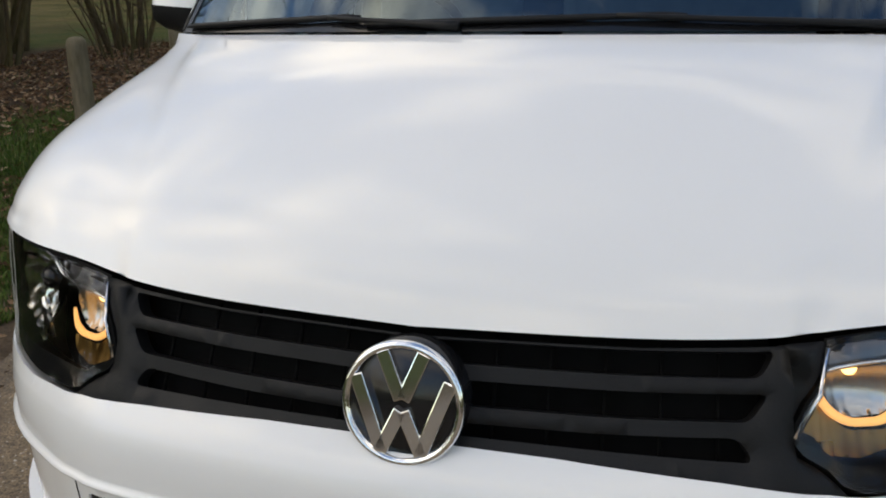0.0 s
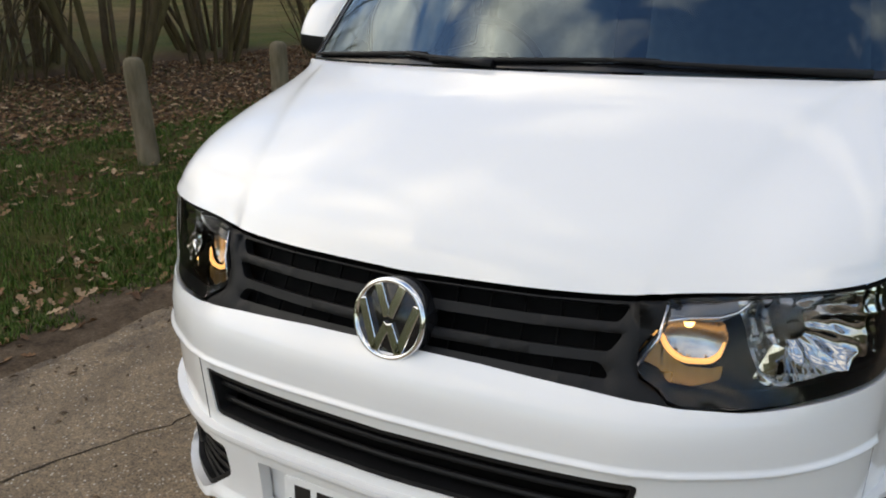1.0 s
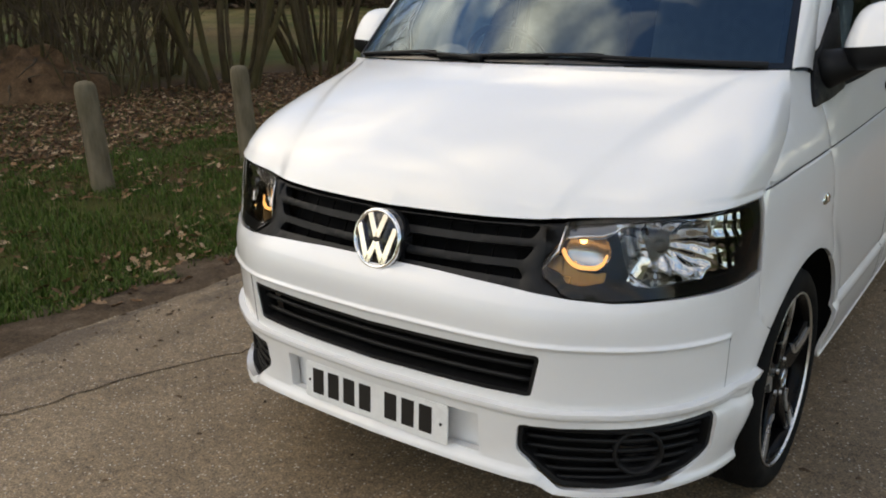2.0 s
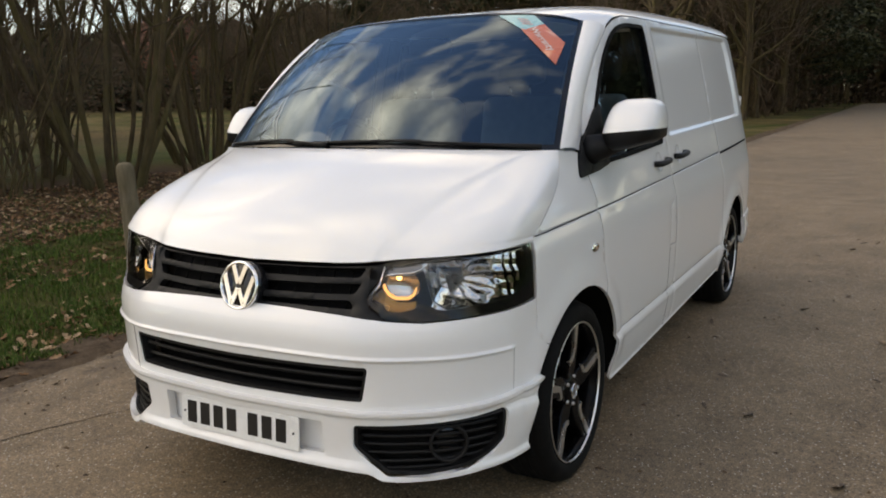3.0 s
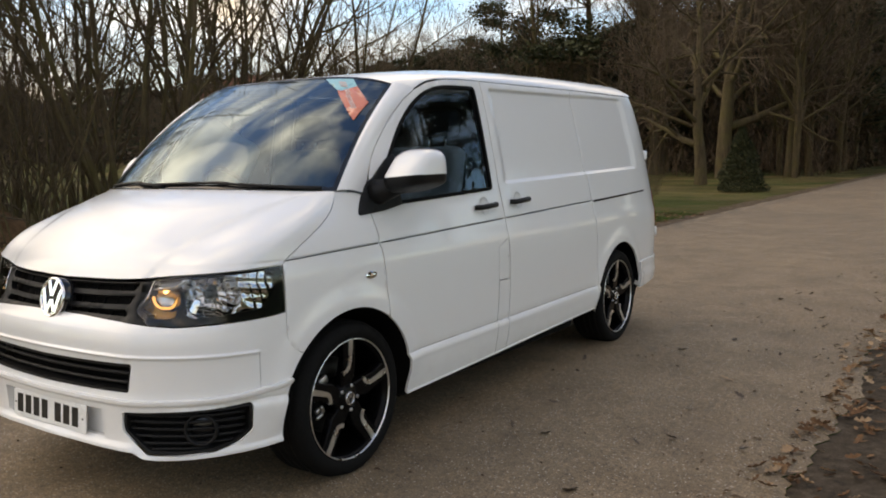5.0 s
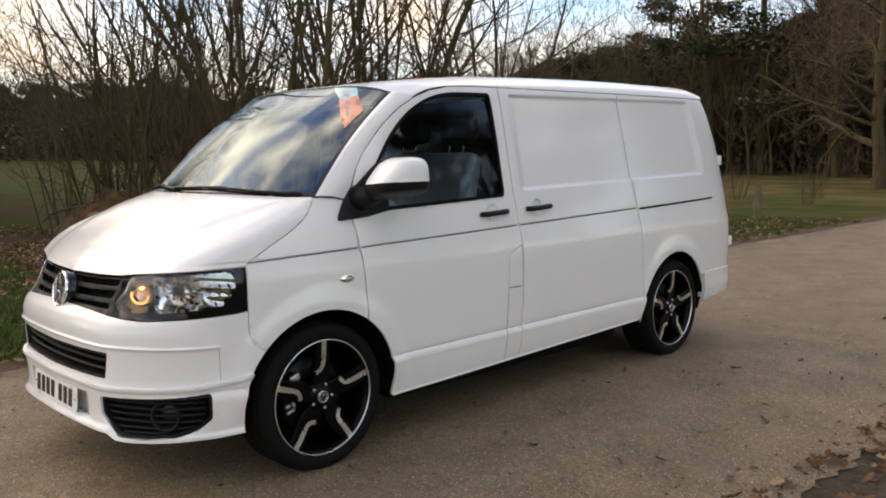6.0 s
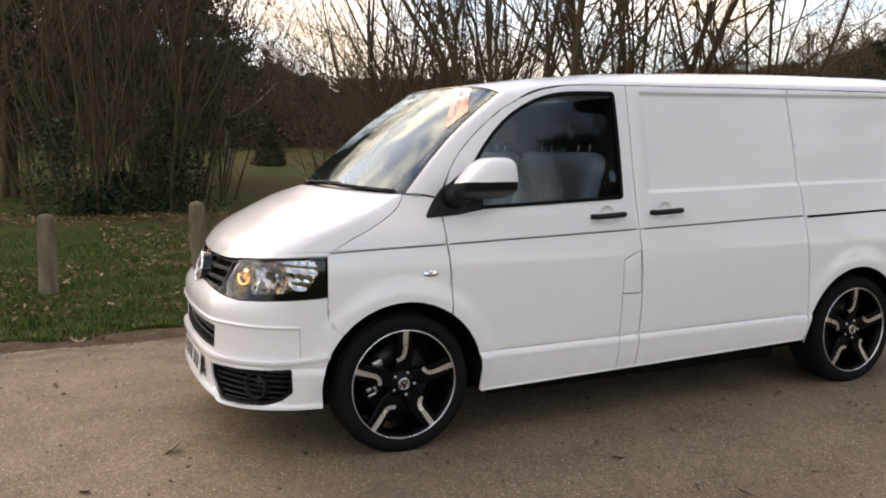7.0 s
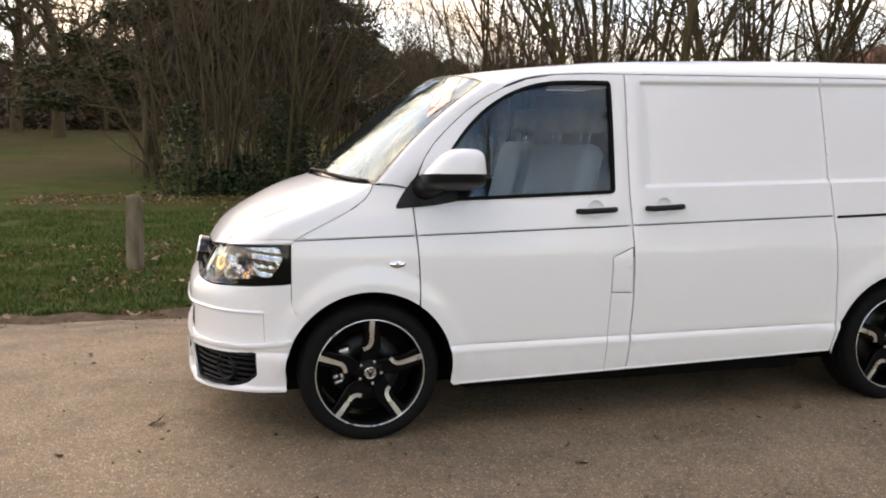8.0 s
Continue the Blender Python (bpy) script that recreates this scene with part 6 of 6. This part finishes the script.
SKYLINE = spline([(80, 11.5), (100, 10.5), (115, 9.0), (120, 8.9), (125, 9.0), (128, 7.8), (130.5, 7.5), (133, 6.4), (140, 5.9), (150, 5.7), (160, 5.7), (166, 6.4), (170, 7.6), (176, 9.4), (182, 8.2), (187, 6.3), (194, 5.9), (203, 8.0), (210, 9.0)])
GROWN = {"woodland_tree": 15.5, "oak_tree": 12.5, "pine_tree": 15.5}


def crest(x, y):
    """How high the far wood stands above the ground at (x, y)."""
    a = math.degrees(math.atan2(y + 1.5, x - 4.0)) % 360.0
    return math.hypot(x - 4.0, y + 1.5) * math.tan(radians(SKYLINE(min(209.0, max(81.0, a))))) + 1.4 - land(x, y)


def belt(ob, x, y, turn, size, group, r):
    """A tree of the far wood, no taller than the wood is there."""
    kind = ob.name.split(".")[0]
    spread = (0.80, 1.08) if kind == "pine_tree" else (0.85, 1.22)
    return put(ob, x, y, turn, min(size, crest(x, y) * r.uniform(*spread) / GROWN[kind]), group)


def put(ob, x, y, turn=0.0, size=1.0, group=""):
    """A further tree of the same growth at (x, y)."""
    c = copy_thing(ob, Matrix.Translation((x, y, land(x, y))) @ Matrix.Rotation(turn, 4, "Z") @ Matrix.Scale(size, 4))
    c.scale = (size, size, size)
    if group:
        tagged(c, group=group)
    return c


def settle(ob, x, y, turn=0.0, size=1.0, group=""):
    ob.matrix_basis = Matrix.Translation((x, y, land(x, y))) @ Matrix.Rotation(turn, 4, "Z") @ Matrix.Scale(size, 4)
    if group:
        tagged(ob, group=group)


settle(coppice_a, -10.7, 7.4, 0.3, 1.0, "coppice trees")
settle(coppice_b, -10.9, 9.9, 1.3, 1.0, "coppice trees")
for x, y, t, s, k in ((-14.0, 8.3, 2.0, 0.95, 1), (-15.5, 6.0, 4.0, 0.9, 1), (-13.2, 12.2, 5.0, 1.05, 0), (-10.6, 13.2, 0.7, 0.95, 1), (-18.5, 9.0, 3.0, 0.9, 0)):
    put(coppice_a if k == 0 else coppice_b, x, y, t, s, "coppice trees")
settle(thicket, -15.6, -1.3, 0.0, 1.0, "thicket shrubs")
for x, y, t, s in ((-16.4, 0.6, 1.0, 1.05), (-17.5, -0.6, 2.0, 1.15), (-17.4, 0.9, 3.3, 0.85), (-13.2, 5.2, 0.6, 0.92), (-12.9, 3.9, 2.6, 0.55), (-11.2, 5.3, 1.1, 0.62), (-11.6, 6.3, 4.9, 0.78), (-14.6, 6.6, 5.6, 0.88), (-19.0, 1.6, 4.2, 1.1), (-9.6, 11.6, 4.0, 0.5), (-5.6, 21.4, 0.4, 0.17), (-8.3, 22.6, 2.2, 0.24), (-7.2, 19.0, 5.0, 0.15), (-6.6, 24.5, 3.1, 0.2)):
    put(thicket, x, y, t, s, "thicket shrubs")
settle(oak, -46.0, -10.2, 0.4, 1.15, "field oaks")
for x, y, t, s in ((-52.0, -13.7, 2.0, 1.15), (-58.0, -16.5, 5.0, 1.2), (-40.0, -17.5, 1.1, 1.2), (-44.0, -24.0, 2.7, 1.3), (-36.0, -27.0, 4.5, 1.2), (-60.0, -9.5, 3.2, 1.1), (-52.0, -1.5, 4.0, 0.8), (-9.0, 42.0, 1.2, 1.25), (-7.5, 33.0, 3.1, 0.8)):
    put(oak, x, y, t, s, "field oaks")
settle(birch, -33.0, 4.8, 0.0, 0.95)
conifer = conifer_bush()
settle(conifer, -4.3, 27.0, 0.0, 0.76)
bush2 = copy_thing(conifer, Matrix.Translation((-36, 7.4, land(-36, 7.4))))
tagged(bush2, "rounded dark evergreen bush in the field", "shrub")
pine = pine_tree(21, 15.0)
settle(pine, -34.0, 62.0, 0.0, 1.0, "pines")
for x, y, t, s in ((-23.0, -0.8, 1.0, 0.62), (-26.0, 0.6, 2.5, 0.7), (-27.0, -0.6, 4.0, 0.72), (-22.5, -3.0, 3.3, 0.62), (-29.5, 1.6, 5.2, 0.8), (-24.5, 0.9, 1.9, 0.6)):
    put(pine, x, y, t, s, "pines")

# the wood that closes the field: a belt of trees along a wide arc
settle(tall_a, -6.2, 44.0, 0.0, 1.0, "woodland trees")
settle(tall_b, -7.4, 47.5, 1.0, 1.0, "woodland trees")
wood = random.Random(99)
for k in range(170):
    a = radians(lerp(86, 206, wood.random()))
    d = wood.uniform(58, 92)
    x, y = 2 + d * math.cos(a) * 1.0, d * math.sin(a)
    if x > -5.0:
        continue
    ob = wood.choice((tall_a, tall_b, tall_a, tall_b, oak))
    belt(ob, x, y, wood.uniform(0, 6.28), wood.uniform(0.6, 0.95) * (0.75 if ob is oak else 1.0), "woodland trees", wood)
for k in range(44):
    a = radians(lerp(88, 200, (k + wood.random()) / 44))
    d = wood.uniform(66, 95)
    x, y = 2 + d * math.cos(a), d * math.sin(a)
    if x < -5:
        belt(pine, x, y, wood.uniform(0, 6.28), wood.uniform(0.65, 0.95), "pines", wood)
# trees along the far track
for k in range(34):
    x, y = -6.0 - abs(wood.gauss(0, 8.0)), wood.uniform(46, 90)
    put(wood.choice((tall_a, tall_b, tall_a, pine)), x, y, wood.uniform(0, 6.28), wood.uniform(0.85, 1.3), "woodland trees")
for k in range(20):
    y = 43.0 + 3.2 * k + wood.uniform(-1, 1)
    put(wood.choice((tall_a, tall_b)), -5.0 - wood.uniform(0, 3.2), y, wood.uniform(0, 6.28), wood.uniform(0.8, 1.05), "woodland trees")
    put(wood.choice((tall_a, tall_b)), 5.5 + wood.uniform(0, 4), y + 8, wood.uniform(0, 6.28), wood.uniform(0.7, 1.0), "woodland trees")
# the wood that closes the far end of the track
for k in range(46):
    x, y = wood.uniform(-8, 26), wood.uniform(92, 128)
    put(wood.choice((tall_a, tall_b, oak, pine)), x, y, wood.uniform(0, 6.28), wood.uniform(0.85, 1.2), "woodland trees")
for k in range(7):
    put(pine, -8.0 + 2.4 * k + wood.uniform(-0.4, 0.4), wood.uniform(98, 112), wood.uniform(0, 6.28), wood.uniform(1.15, 1.35), "pines")
for k in range(18):
    put(wood.choice((tall_a, tall_b)), -9.0 + 1.0 * k + wood.uniform(-0.4, 0.4), wood.uniform(90, 100), wood.uniform(0, 6.28), wood.uniform(1.0, 1.3), "woodland trees")
for x, y, t, s in ((-20.0, 1.2, 0.3, 0.75), (-19.0, -1.6, 3.0, 0.72), (-21.0, -2.9, 4.4, 0.8), (-18.6, 0.2, 2.2, 0.6)):
    put(tall_b, x, y, t, s, "woodland trees")
for k in range(14):
    d = wood.uniform(54, 60)
    belt(wood.choice((tall_a, tall_b)), 2 + d * math.cos(radians(112 + 1.35 * k)), -3 + d * math.sin(radians(112 + 1.35 * k)), wood.uniform(0, 6.28), wood.uniform(0.5, 0.62), "woodland trees", wood)
for k in range(17):
    a, d = radians(110.0 + 0.95 * k), wood.uniform(60, 74)
    belt(pine, 2 + d * math.cos(a), -3 + d * math.sin(a), wood.uniform(0, 6.28), wood.uniform(0.62, 0.85), "pines", wood)
for k in range(12):
    a, d = radians(99.0 + 1.3 * k), wood.uniform(62, 82)
    belt(pine, 2 + d * math.cos(a), -3 + d * math.sin(a), wood.uniform(0, 6.28), wood.uniform(0.85, 1.15), "pines", wood)
# the wood along the other side of the track, which the glass mirrors
for k in range(22):
    put(wood.choice((tall_a, tall_b, pine, oak)), 7.5 + wood.uniform(0, 9), 12.0 + 1.7 * k + wood.uniform(-0.8, 0.8), wood.uniform(0, 6.28), wood.uniform(0.7, 1.0), "trackside trees")
# trees behind the camera's side of the track
for x, y, t, s, ob in ((14.0, -7.0, 0.2, 1.0, oak), (17.0, 4.0, 2.0, 0.9, tall_a), (13.5, 11.0, 1.0, 0.85, coppice_a), (18.0, 15.0, 4.0, 0.95, oak), (22.0, -14.0, 3.0, 0.95, tall_b), (9.0, -22.0, 1.0, 0.9, tall_a), (-7.0, -26.0, 2.4, 0.9, oak), (24.0, 24.0, 5.0, 0.9, tall_b)):
    put(ob, x, y, t, s, "trackside trees")


def understory():
    """Dark scrub and evergreen under the far trees."""
    r = random.Random(31)
    spots = []
    for k in range(230):
        a = radians(lerp(86, 206, r.random()))
        d = r.uniform(60, 84)
        x, y = 2 + d * math.cos(a), d * math.sin(a)
        if x < -5.5:
            spots.append((x, y, r.uniform(1.2, 3.2)))
    spots += [(r.uniform(-8, 28), r.uniform(93, 104), r.uniform(2.0, 3.6)) for k in range(60)]

    def at(q):
        x, y, s = q.choice(spots)
        return (x + q.gauss(0, s * 0.7), y + q.gauss(0, s * 0.7), land(x, y) + abs(q.gauss(0, s * 0.62)))
    verts, faces = leaf_quads(105000, at, (0.07, 0.24), r)
    tagged(raw_part("far_scrub", verts, faces, SCRUB, flat=True), "brown undergrowth along the edge of the wood", "scrub", kind="stuff")

    def at2(q):
        x, y, s = spots[q.randrange(0, len(spots) // 2)]
        return (x * 1.04 + q.gauss(0, s * 0.7), y * 1.04 + q.gauss(0, s * 0.7), land(x, y) + abs(q.gauss(0, s * 0.8)))
    verts, faces = leaf_quads(80000, at2, (0.08, 0.26), r)
    tagged(raw_part("far_evergreens", verts, faces, NEEDLES, flat=True), "dark evergreen undergrowth in the wood", "scrub", kind="stuff")


understory()


def far_canopy():
    """The close wood beyond the field's edge, far enough to fill the gaps between the nearer trees."""
    r = random.Random(35)

    def spot(q):
        a, d = radians(lerp(84, 206, q.random())), q.uniform(96, 114)
        x, y = 2 + d * math.cos(a), d * math.sin(a)
        h = crest(x, y) * (0.78 + 0.20 * noise.noise(Vector((a * 9, 0, 0))) + 0.16 * noise.noise(Vector((a * 31, 1, 0))))
        return (x, y, land(x, y) + h * q.random())
    verts, faces = leaf_quads(42000, spot, (0.25, 0.75), r)
    tagged(raw_part("far_wood", verts, faces, SCRUB, flat=True), "brown leafless wood far beyond the field", "wood", kind="stuff")
    verts, faces = leaf_quads(30000, spot, (0.25, 0.75), r)
    tagged(raw_part("far_pinewood", verts, faces, NEEDLES, flat=True), "dark evergreen wood far beyond the field", "wood", kind="stuff")


far_canopy()


def far_twigs():
    """The haze of bare twigs and thin stems that fills the wood."""
    r = random.Random(33)
    verts, faces = [], []
    for _ in range(170000):
        near, low = 1.0, 0.0
        if r.random() < 0.17:
            x, y, h, near = r.uniform(-30, -17), r.uniform(-4.5, 8), 12.5, 0.5
            if y < -0.6 - 0.115 * (4.65 - x) or r.random() > smooth(8, 1, y):
                continue
            low = 3.6 if y > -1.2 + 0.15 * (4.4 - x) else 0.0
        elif r.random() < 0.16:
            x, y, h = r.uniform(-6, 26), r.uniform(90, 128), 19.0
        elif r.random() < 0.35:
            x, y = -4.6 - abs(r.gauss(0, 9.0)), r.uniform(44, 95)
            h = 15.0
        else:
            a, d = radians(lerp(90, 206, r.random())), r.uniform(62, 96)
            x, y = 2 + d * math.cos(a), d * math.sin(a)
            h = crest(x, y) * (1.25 + 0.40 * noise.noise(Vector((a * 11, 0, 0))))
        if x > -4.5 and y < 90:
            continue
        z = low + (h - low) * r.random() ** (1.3 if near == 1.0 else 0.85)
        l, w = near * r.uniform(0.4, 1.6), near * r.uniform(0.012, 0.035)
        d = Vector((r.uniform(-0.9, 0.9), r.uniform(-0.9, 0.9), 1)).normalized() * l
        s = Vector((r.uniform(-1, 1), r.uniform(-1, 1), 0)).normalized() * w
        p = Vector((x, y, land(x, y) + z))
        k = len(verts)
        verts += [tuple(p - s), tuple(p + s), tuple(p + d)]
        faces.append((k, k + 1, k + 2))
    tagged(raw_part("far_twigs", verts, faces, SCRUB, flat=True), "brown haze of bare twigs in the far wood", "twigs", kind="stuff")


far_twigs()


def ivy():
    r = random.Random(41)
    stems = [(-15.3, -1.7, 2.1), (-15.5, 0.5, 2.4), (-15.8, 0.9, 1.6), (-16.2, -0.4, 0.9), (-15.2, -0.9, 0.6)]

    def at(q):
        x, y, h = q.choice(stems)
        z = h * q.random() ** 0.9
        w = 0.16 + 0.30 * (1 - z / h)
        return (x + q.gauss(0, w), y + q.gauss(0, w), land(x, y) + z)
    verts, faces = leaf_quads(7000, at, (0.03, 0.07), r)
    tagged(raw_part("ivy", verts, faces, IVY, flat=True), "dark glossy ivy climbing the thicket stems", "ivy", kind="stuff")


ivy()


def earth_mound():
    """The root-bound bank of earth beyond the posts."""
    r = random.Random(51)
    verts, n, m = [], 40, 14
    for j in range(m + 1):
        for i in range(n):
            t, k = 2 * math.pi * i / n, j / m
            rad = (1 - k) * (1 + 0.18 * noise.noise(Vector((math.cos(t) * 1.3, math.sin(t) * 1.3, 2))))
            z = 0.95 * (1 - (1 - k) ** 2.2) * (1 + 0.25 * noise.noise(Vector((math.cos(t) * 2, math.sin(t) * 2, k * 3))))
            verts.append((rad * 1.7 * math.cos(t), rad * 1.3 * math.sin(t), z - 0.08 + 0.05 * noise.noise(Vector((rad * math.cos(t) * 5, rad * math.sin(t) * 5, 7)))))
    faces = [(j * n + i, j * n + (i + 1) % n, (j + 1) * n + (i + 1) % n, (j + 1) * n + i) for j in range(m) for i in range(n)]
    top = empty("earth_bank", "bank of bare brown earth and roots", "bank")
    raw_part("soil", verts, faces, EARTH, top)
    for k in range(14):
        a = r.uniform(0, 6.28)
        p = Vector((1.0 * math.cos(a), 0.8 * math.sin(a), r.uniform(0.3, 0.8)))
        rod("root", [tuple(q) for q in sway(p, (math.cos(a), math.sin(a), 0.1), r.uniform(0.5, 1.2), 6, 0.3, -0.12, r)], [0.03, 0.028, 0.024, 0.02, 0.014, 0.01, 0.005], TWIG, top, sides=5)
    top.matrix_basis = Matrix.Translation((-12.3, 4.6, land(-12.3, 4.6))) @ Matrix.Rotation(0.6, 4, "Z") @ Matrix.Scale(0.85, 4)


earth_mound()


def verge_grass():
    """Blades on the near verge, thinning out towards the field."""
    r = random.Random(61)
    verts, faces = [], []
    for _ in range(230000):
        y = r.uniform(-4.5, 6.0) if r.random() < 0.65 else r.uniform(-6.5, 16)
        x = edge_left(y) - 0.14 - 0.22 * max(0.0, 0.5 + noise.noise(Vector((1, y * 1.7, 3)))) - 9.4 * r.random() ** 2.0
        tuft = noise.noise(Vector((x * 1.6, y * 1.6, 0))) + 0.5 * noise.noise(Vector((x * 5, y * 5, 1)))
        if r.random() > smooth(-0.75, 0.30, tuft - (0.30 if x > edge_left(y) - 0.30 else 0.0)) or (x < -6.6 - 0.9 * noise.noise(Vector((x, y * 0.4, 2))) and y > 1.5 and r.random() < 0.8):
            continue
        h = r.uniform(0.022, 0.060) * (1 + 0.8 * max(0, tuft))
        a = r.uniform(0, 6.283)
        w = r.uniform(0.0026, 0.0052)
        lean = Vector((math.cos(a), math.sin(a), 0)) * h * r.uniform(0.2, 0.9)
        p, s = Vector((x, y, land(x, y))), Vector((-math.sin(a), math.cos(a), 0)) * w
        k = len(verts)
        verts += [tuple(p - s), tuple(p + s), tuple(p + lean * 0.4 + Vector((0, 0, h * 0.7)) + s * 0.7), tuple(p + lean * 0.4 + Vector((0, 0, h * 0.7)) - s * 0.7), tuple(p + lean + Vector((0, 0, h)))]
        faces += [(k, k + 1, k + 2, k + 3), (k + 3, k + 2, k + 4)]
    tagged(raw_part("verge_grass", verts, faces, GRASS, flat=True), "short rough green grass along the verge", "grass", kind="stuff")


verge_grass()


def leaf_shape(verts, faces, p, s, turn, curl, r):
    """A curled oak-like leaf: a lobed outline folded along its rib."""
    k = len(verts)
    m = Matrix.Translation(p) @ Matrix.Rotation(turn, 4, "Z") @ Euler((r.uniform(-0.5, 0.5), r.uniform(-0.5, 0.5), 0)).to_matrix().to_4x4()
    rib = [(-1.0, 0), (-0.35, 0), (0.35, 0), (1.0, 0)]
    for i, (x, _) in enumerate(rib):
        verts.append(tuple(m @ Vector((x * s, 0, curl * s * 0.25 * x * x))))
    for sg in (1, -1):
        for x, w in ((-0.72, 0.18), (-0.50, 0.44), (-0.22, 0.22), (0.10, 0.58), (0.36, 0.26), (0.66, 0.42)):
            verts.append(tuple(m @ Vector((x * s, sg * w * s, curl * s * (0.25 * x * x + 0.5 * w)))))
    for o, flip in ((4, False), (10, True)):
        fs = [(0, o + 1, o), (0, 1, o + 1), (1, o + 2, o + 1), (1, o + 3, o + 2), (1, 2, o + 3), (2, o + 4, o + 3), (2, o + 5, o + 4), (2, 3, o + 5)]
        faces += [tuple(k + i for i in (reversed(f) if flip else f)) for f in fs]


def fallen_leaves():
    r = random.Random(71)
    verts, faces = [], []
    for _ in range(28000):
        if r.random() < 0.56:
            # the brown carpet under the coppice
            y = r.uniform(-1.0, 15)
            x = -6.2 - 5.6 * r.random() + 0.6 * noise.noise(Vector((0, y * 0.5, 5)))
            if y < 1.5 and r.random() < 0.6:
                continue
        elif r.random() < 0.09:
            y = r.uniform(-2, 8)
            x = edge_right(y) - 0.12 + 1.2 * r.random() ** 1.4
        elif r.random() < 0.16:
            y = r.uniform(-5, 4)
            x = -14.0 - r.gauss(0, 0.7)
        else:
            y = r.uniform(-6, 16)
            x = edge_left(y) - 0.05 - 4.6 * r.random()
            if noise.noise(Vector((x * 0.9, y * 0.9, 8))) < (-0.10 if y > 0 else 0.06) or r.random() < 0.25 * smooth(edge_left(y) - 0.8, edge_left(y) - 2.0, x):
                continue
        leaf_shape(verts, faces, Vector((x, y, land(x, y) + r.uniform(0.012, 0.035))), r.uniform(0.020, 0.048), r.uniform(0, 6.283), r.uniform(0.4, 1.6), r)
    tagged(raw_part("fallen_leaves", verts, faces, LEAVES, flat=True), "brown fallen oak leaves strewn over grass and earth", "leaves", kind="stuff")


fallen_leaves()


def road_leaf(x, y, s, turn, mat, label):
    r = random.Random(int(x * 1000 + y * 77))
    verts, faces = [], []
    leaf_shape(verts, faces, Vector((0, 0, 0)), s * 0.72, turn, r.uniform(0.5, 1.0), r)
    top = raw_part("dry_leaf", verts, faces, mat, None)
    top.location = (x, y, 0.008 - min(v[2] for v in verts))
    tagged(top, label, "leaf", "leaves on the track")


rl = random.Random(91)
PALE, DIM = "pale curled dry leaf lying on the asphalt", "dark rotting leaf stuck to the asphalt"
for x, y, s, t, pale in ((1.86, 2.30, 0.060, 0.4, 1), (0.43, -1.01, 0.075, 2.0, 1), (0.78, -1.41, 0.045, 1.0, 0), (-0.98, -1.55, 0.050, 0.2, 0), (1.08, -0.65, 0.020, 0.8, 0), (1.17, 0.90, 0.030, 2.2, 0),
                         (1.16, 1.37, 0.035, 0.1, 0), (0.91, 2.36, 0.040, 1.8, 0), (1.92, 1.12, 0.045, 0.9, 0), (2.25, 1.15, 0.050, 2.7, 0), (1.85, 1.60, 0.030, 0.5, 0), (2.42, 0.95, 0.06, 0.9, 1), (1.62, 3.4, 0.04, 1.2, 0), (2.1, 4.2, 0.05, 0.7, 0), (1.3, 4.9, 0.04, 2.7, 0), (0.4, 5.8, 0.05, 0.7, 0), (2.0, 3.1, 0.03, 1.9, 0)):
    road_leaf(x, y, s, t, LEAFONE if pale else LEAFDARK, PALE if pale else DIM)
for k in range(34):
    road_leaf(rl.uniform(1.25, 2.65), rl.uniform(-0.6, 8.0), rl.uniform(0.025, 0.062), rl.uniform(0, 6.28), LEAFDARK, DIM)


def crumbs():
    """Grit, twig ends and leaf scraps on the track."""
    r = random.Random(81)
    verts, faces = [], []
    for _ in range(1600):
        y = r.uniform(-4, 9)
        x = r.choice((r.uniform(-2.1, 2.5), edge_left(y) + abs(r.gauss(0, 0.18)), edge_right(y) - abs(r.gauss(0, 0.2))))
        s = r.uniform(0.003, 0.011)
        k = len(verts)
        a, st = r.uniform(0, 6.28), r.uniform(0.5, 2.2)
        c, q = math.cos(a), math.sin(a)
        for px, py in ((-s * st, -s * 0.6), (s * st, -s * 0.5), (s * st * 0.8, s * 0.6), (-s * st * 0.7, s * 0.5)):
            verts.append((x + px * c - py * q, y + px * q + py * c, 0.006))
        verts.append((x, y, 0.006 + s * 0.9))
        faces += [(k, k + 1, k + 4), (k + 1, k + 2, k + 4), (k + 2, k + 3, k + 4), (k + 3, k, k + 4)]
    tagged(raw_part("track_grit", verts, faces, SCRUB, flat=True), "grit and leaf scraps on the asphalt", "grit", kind="stuff")


crumbs()


def far_house():
    h = empty("house", "red brick house glimpsed far off between the trees", "house", at=(-62.5, 57.0, land(-62.5, 57.0)))
    block("wall", (6, 6, 5.5), Matrix.Translation((0, 0, 2.75)), BRICKRED, h, bevel=0.05)
    prism("roof", [(-3.4, 0), (3.4, 0), (0, 2.8)], 6.6, Matrix.Translation((-3.3, 0, 5.5)) @ Matrix.Rotation(radians(90), 4, "Z") @ Matrix.Rotation(radians(90), 4, "X"), ROOFTILE, h)


far_house()
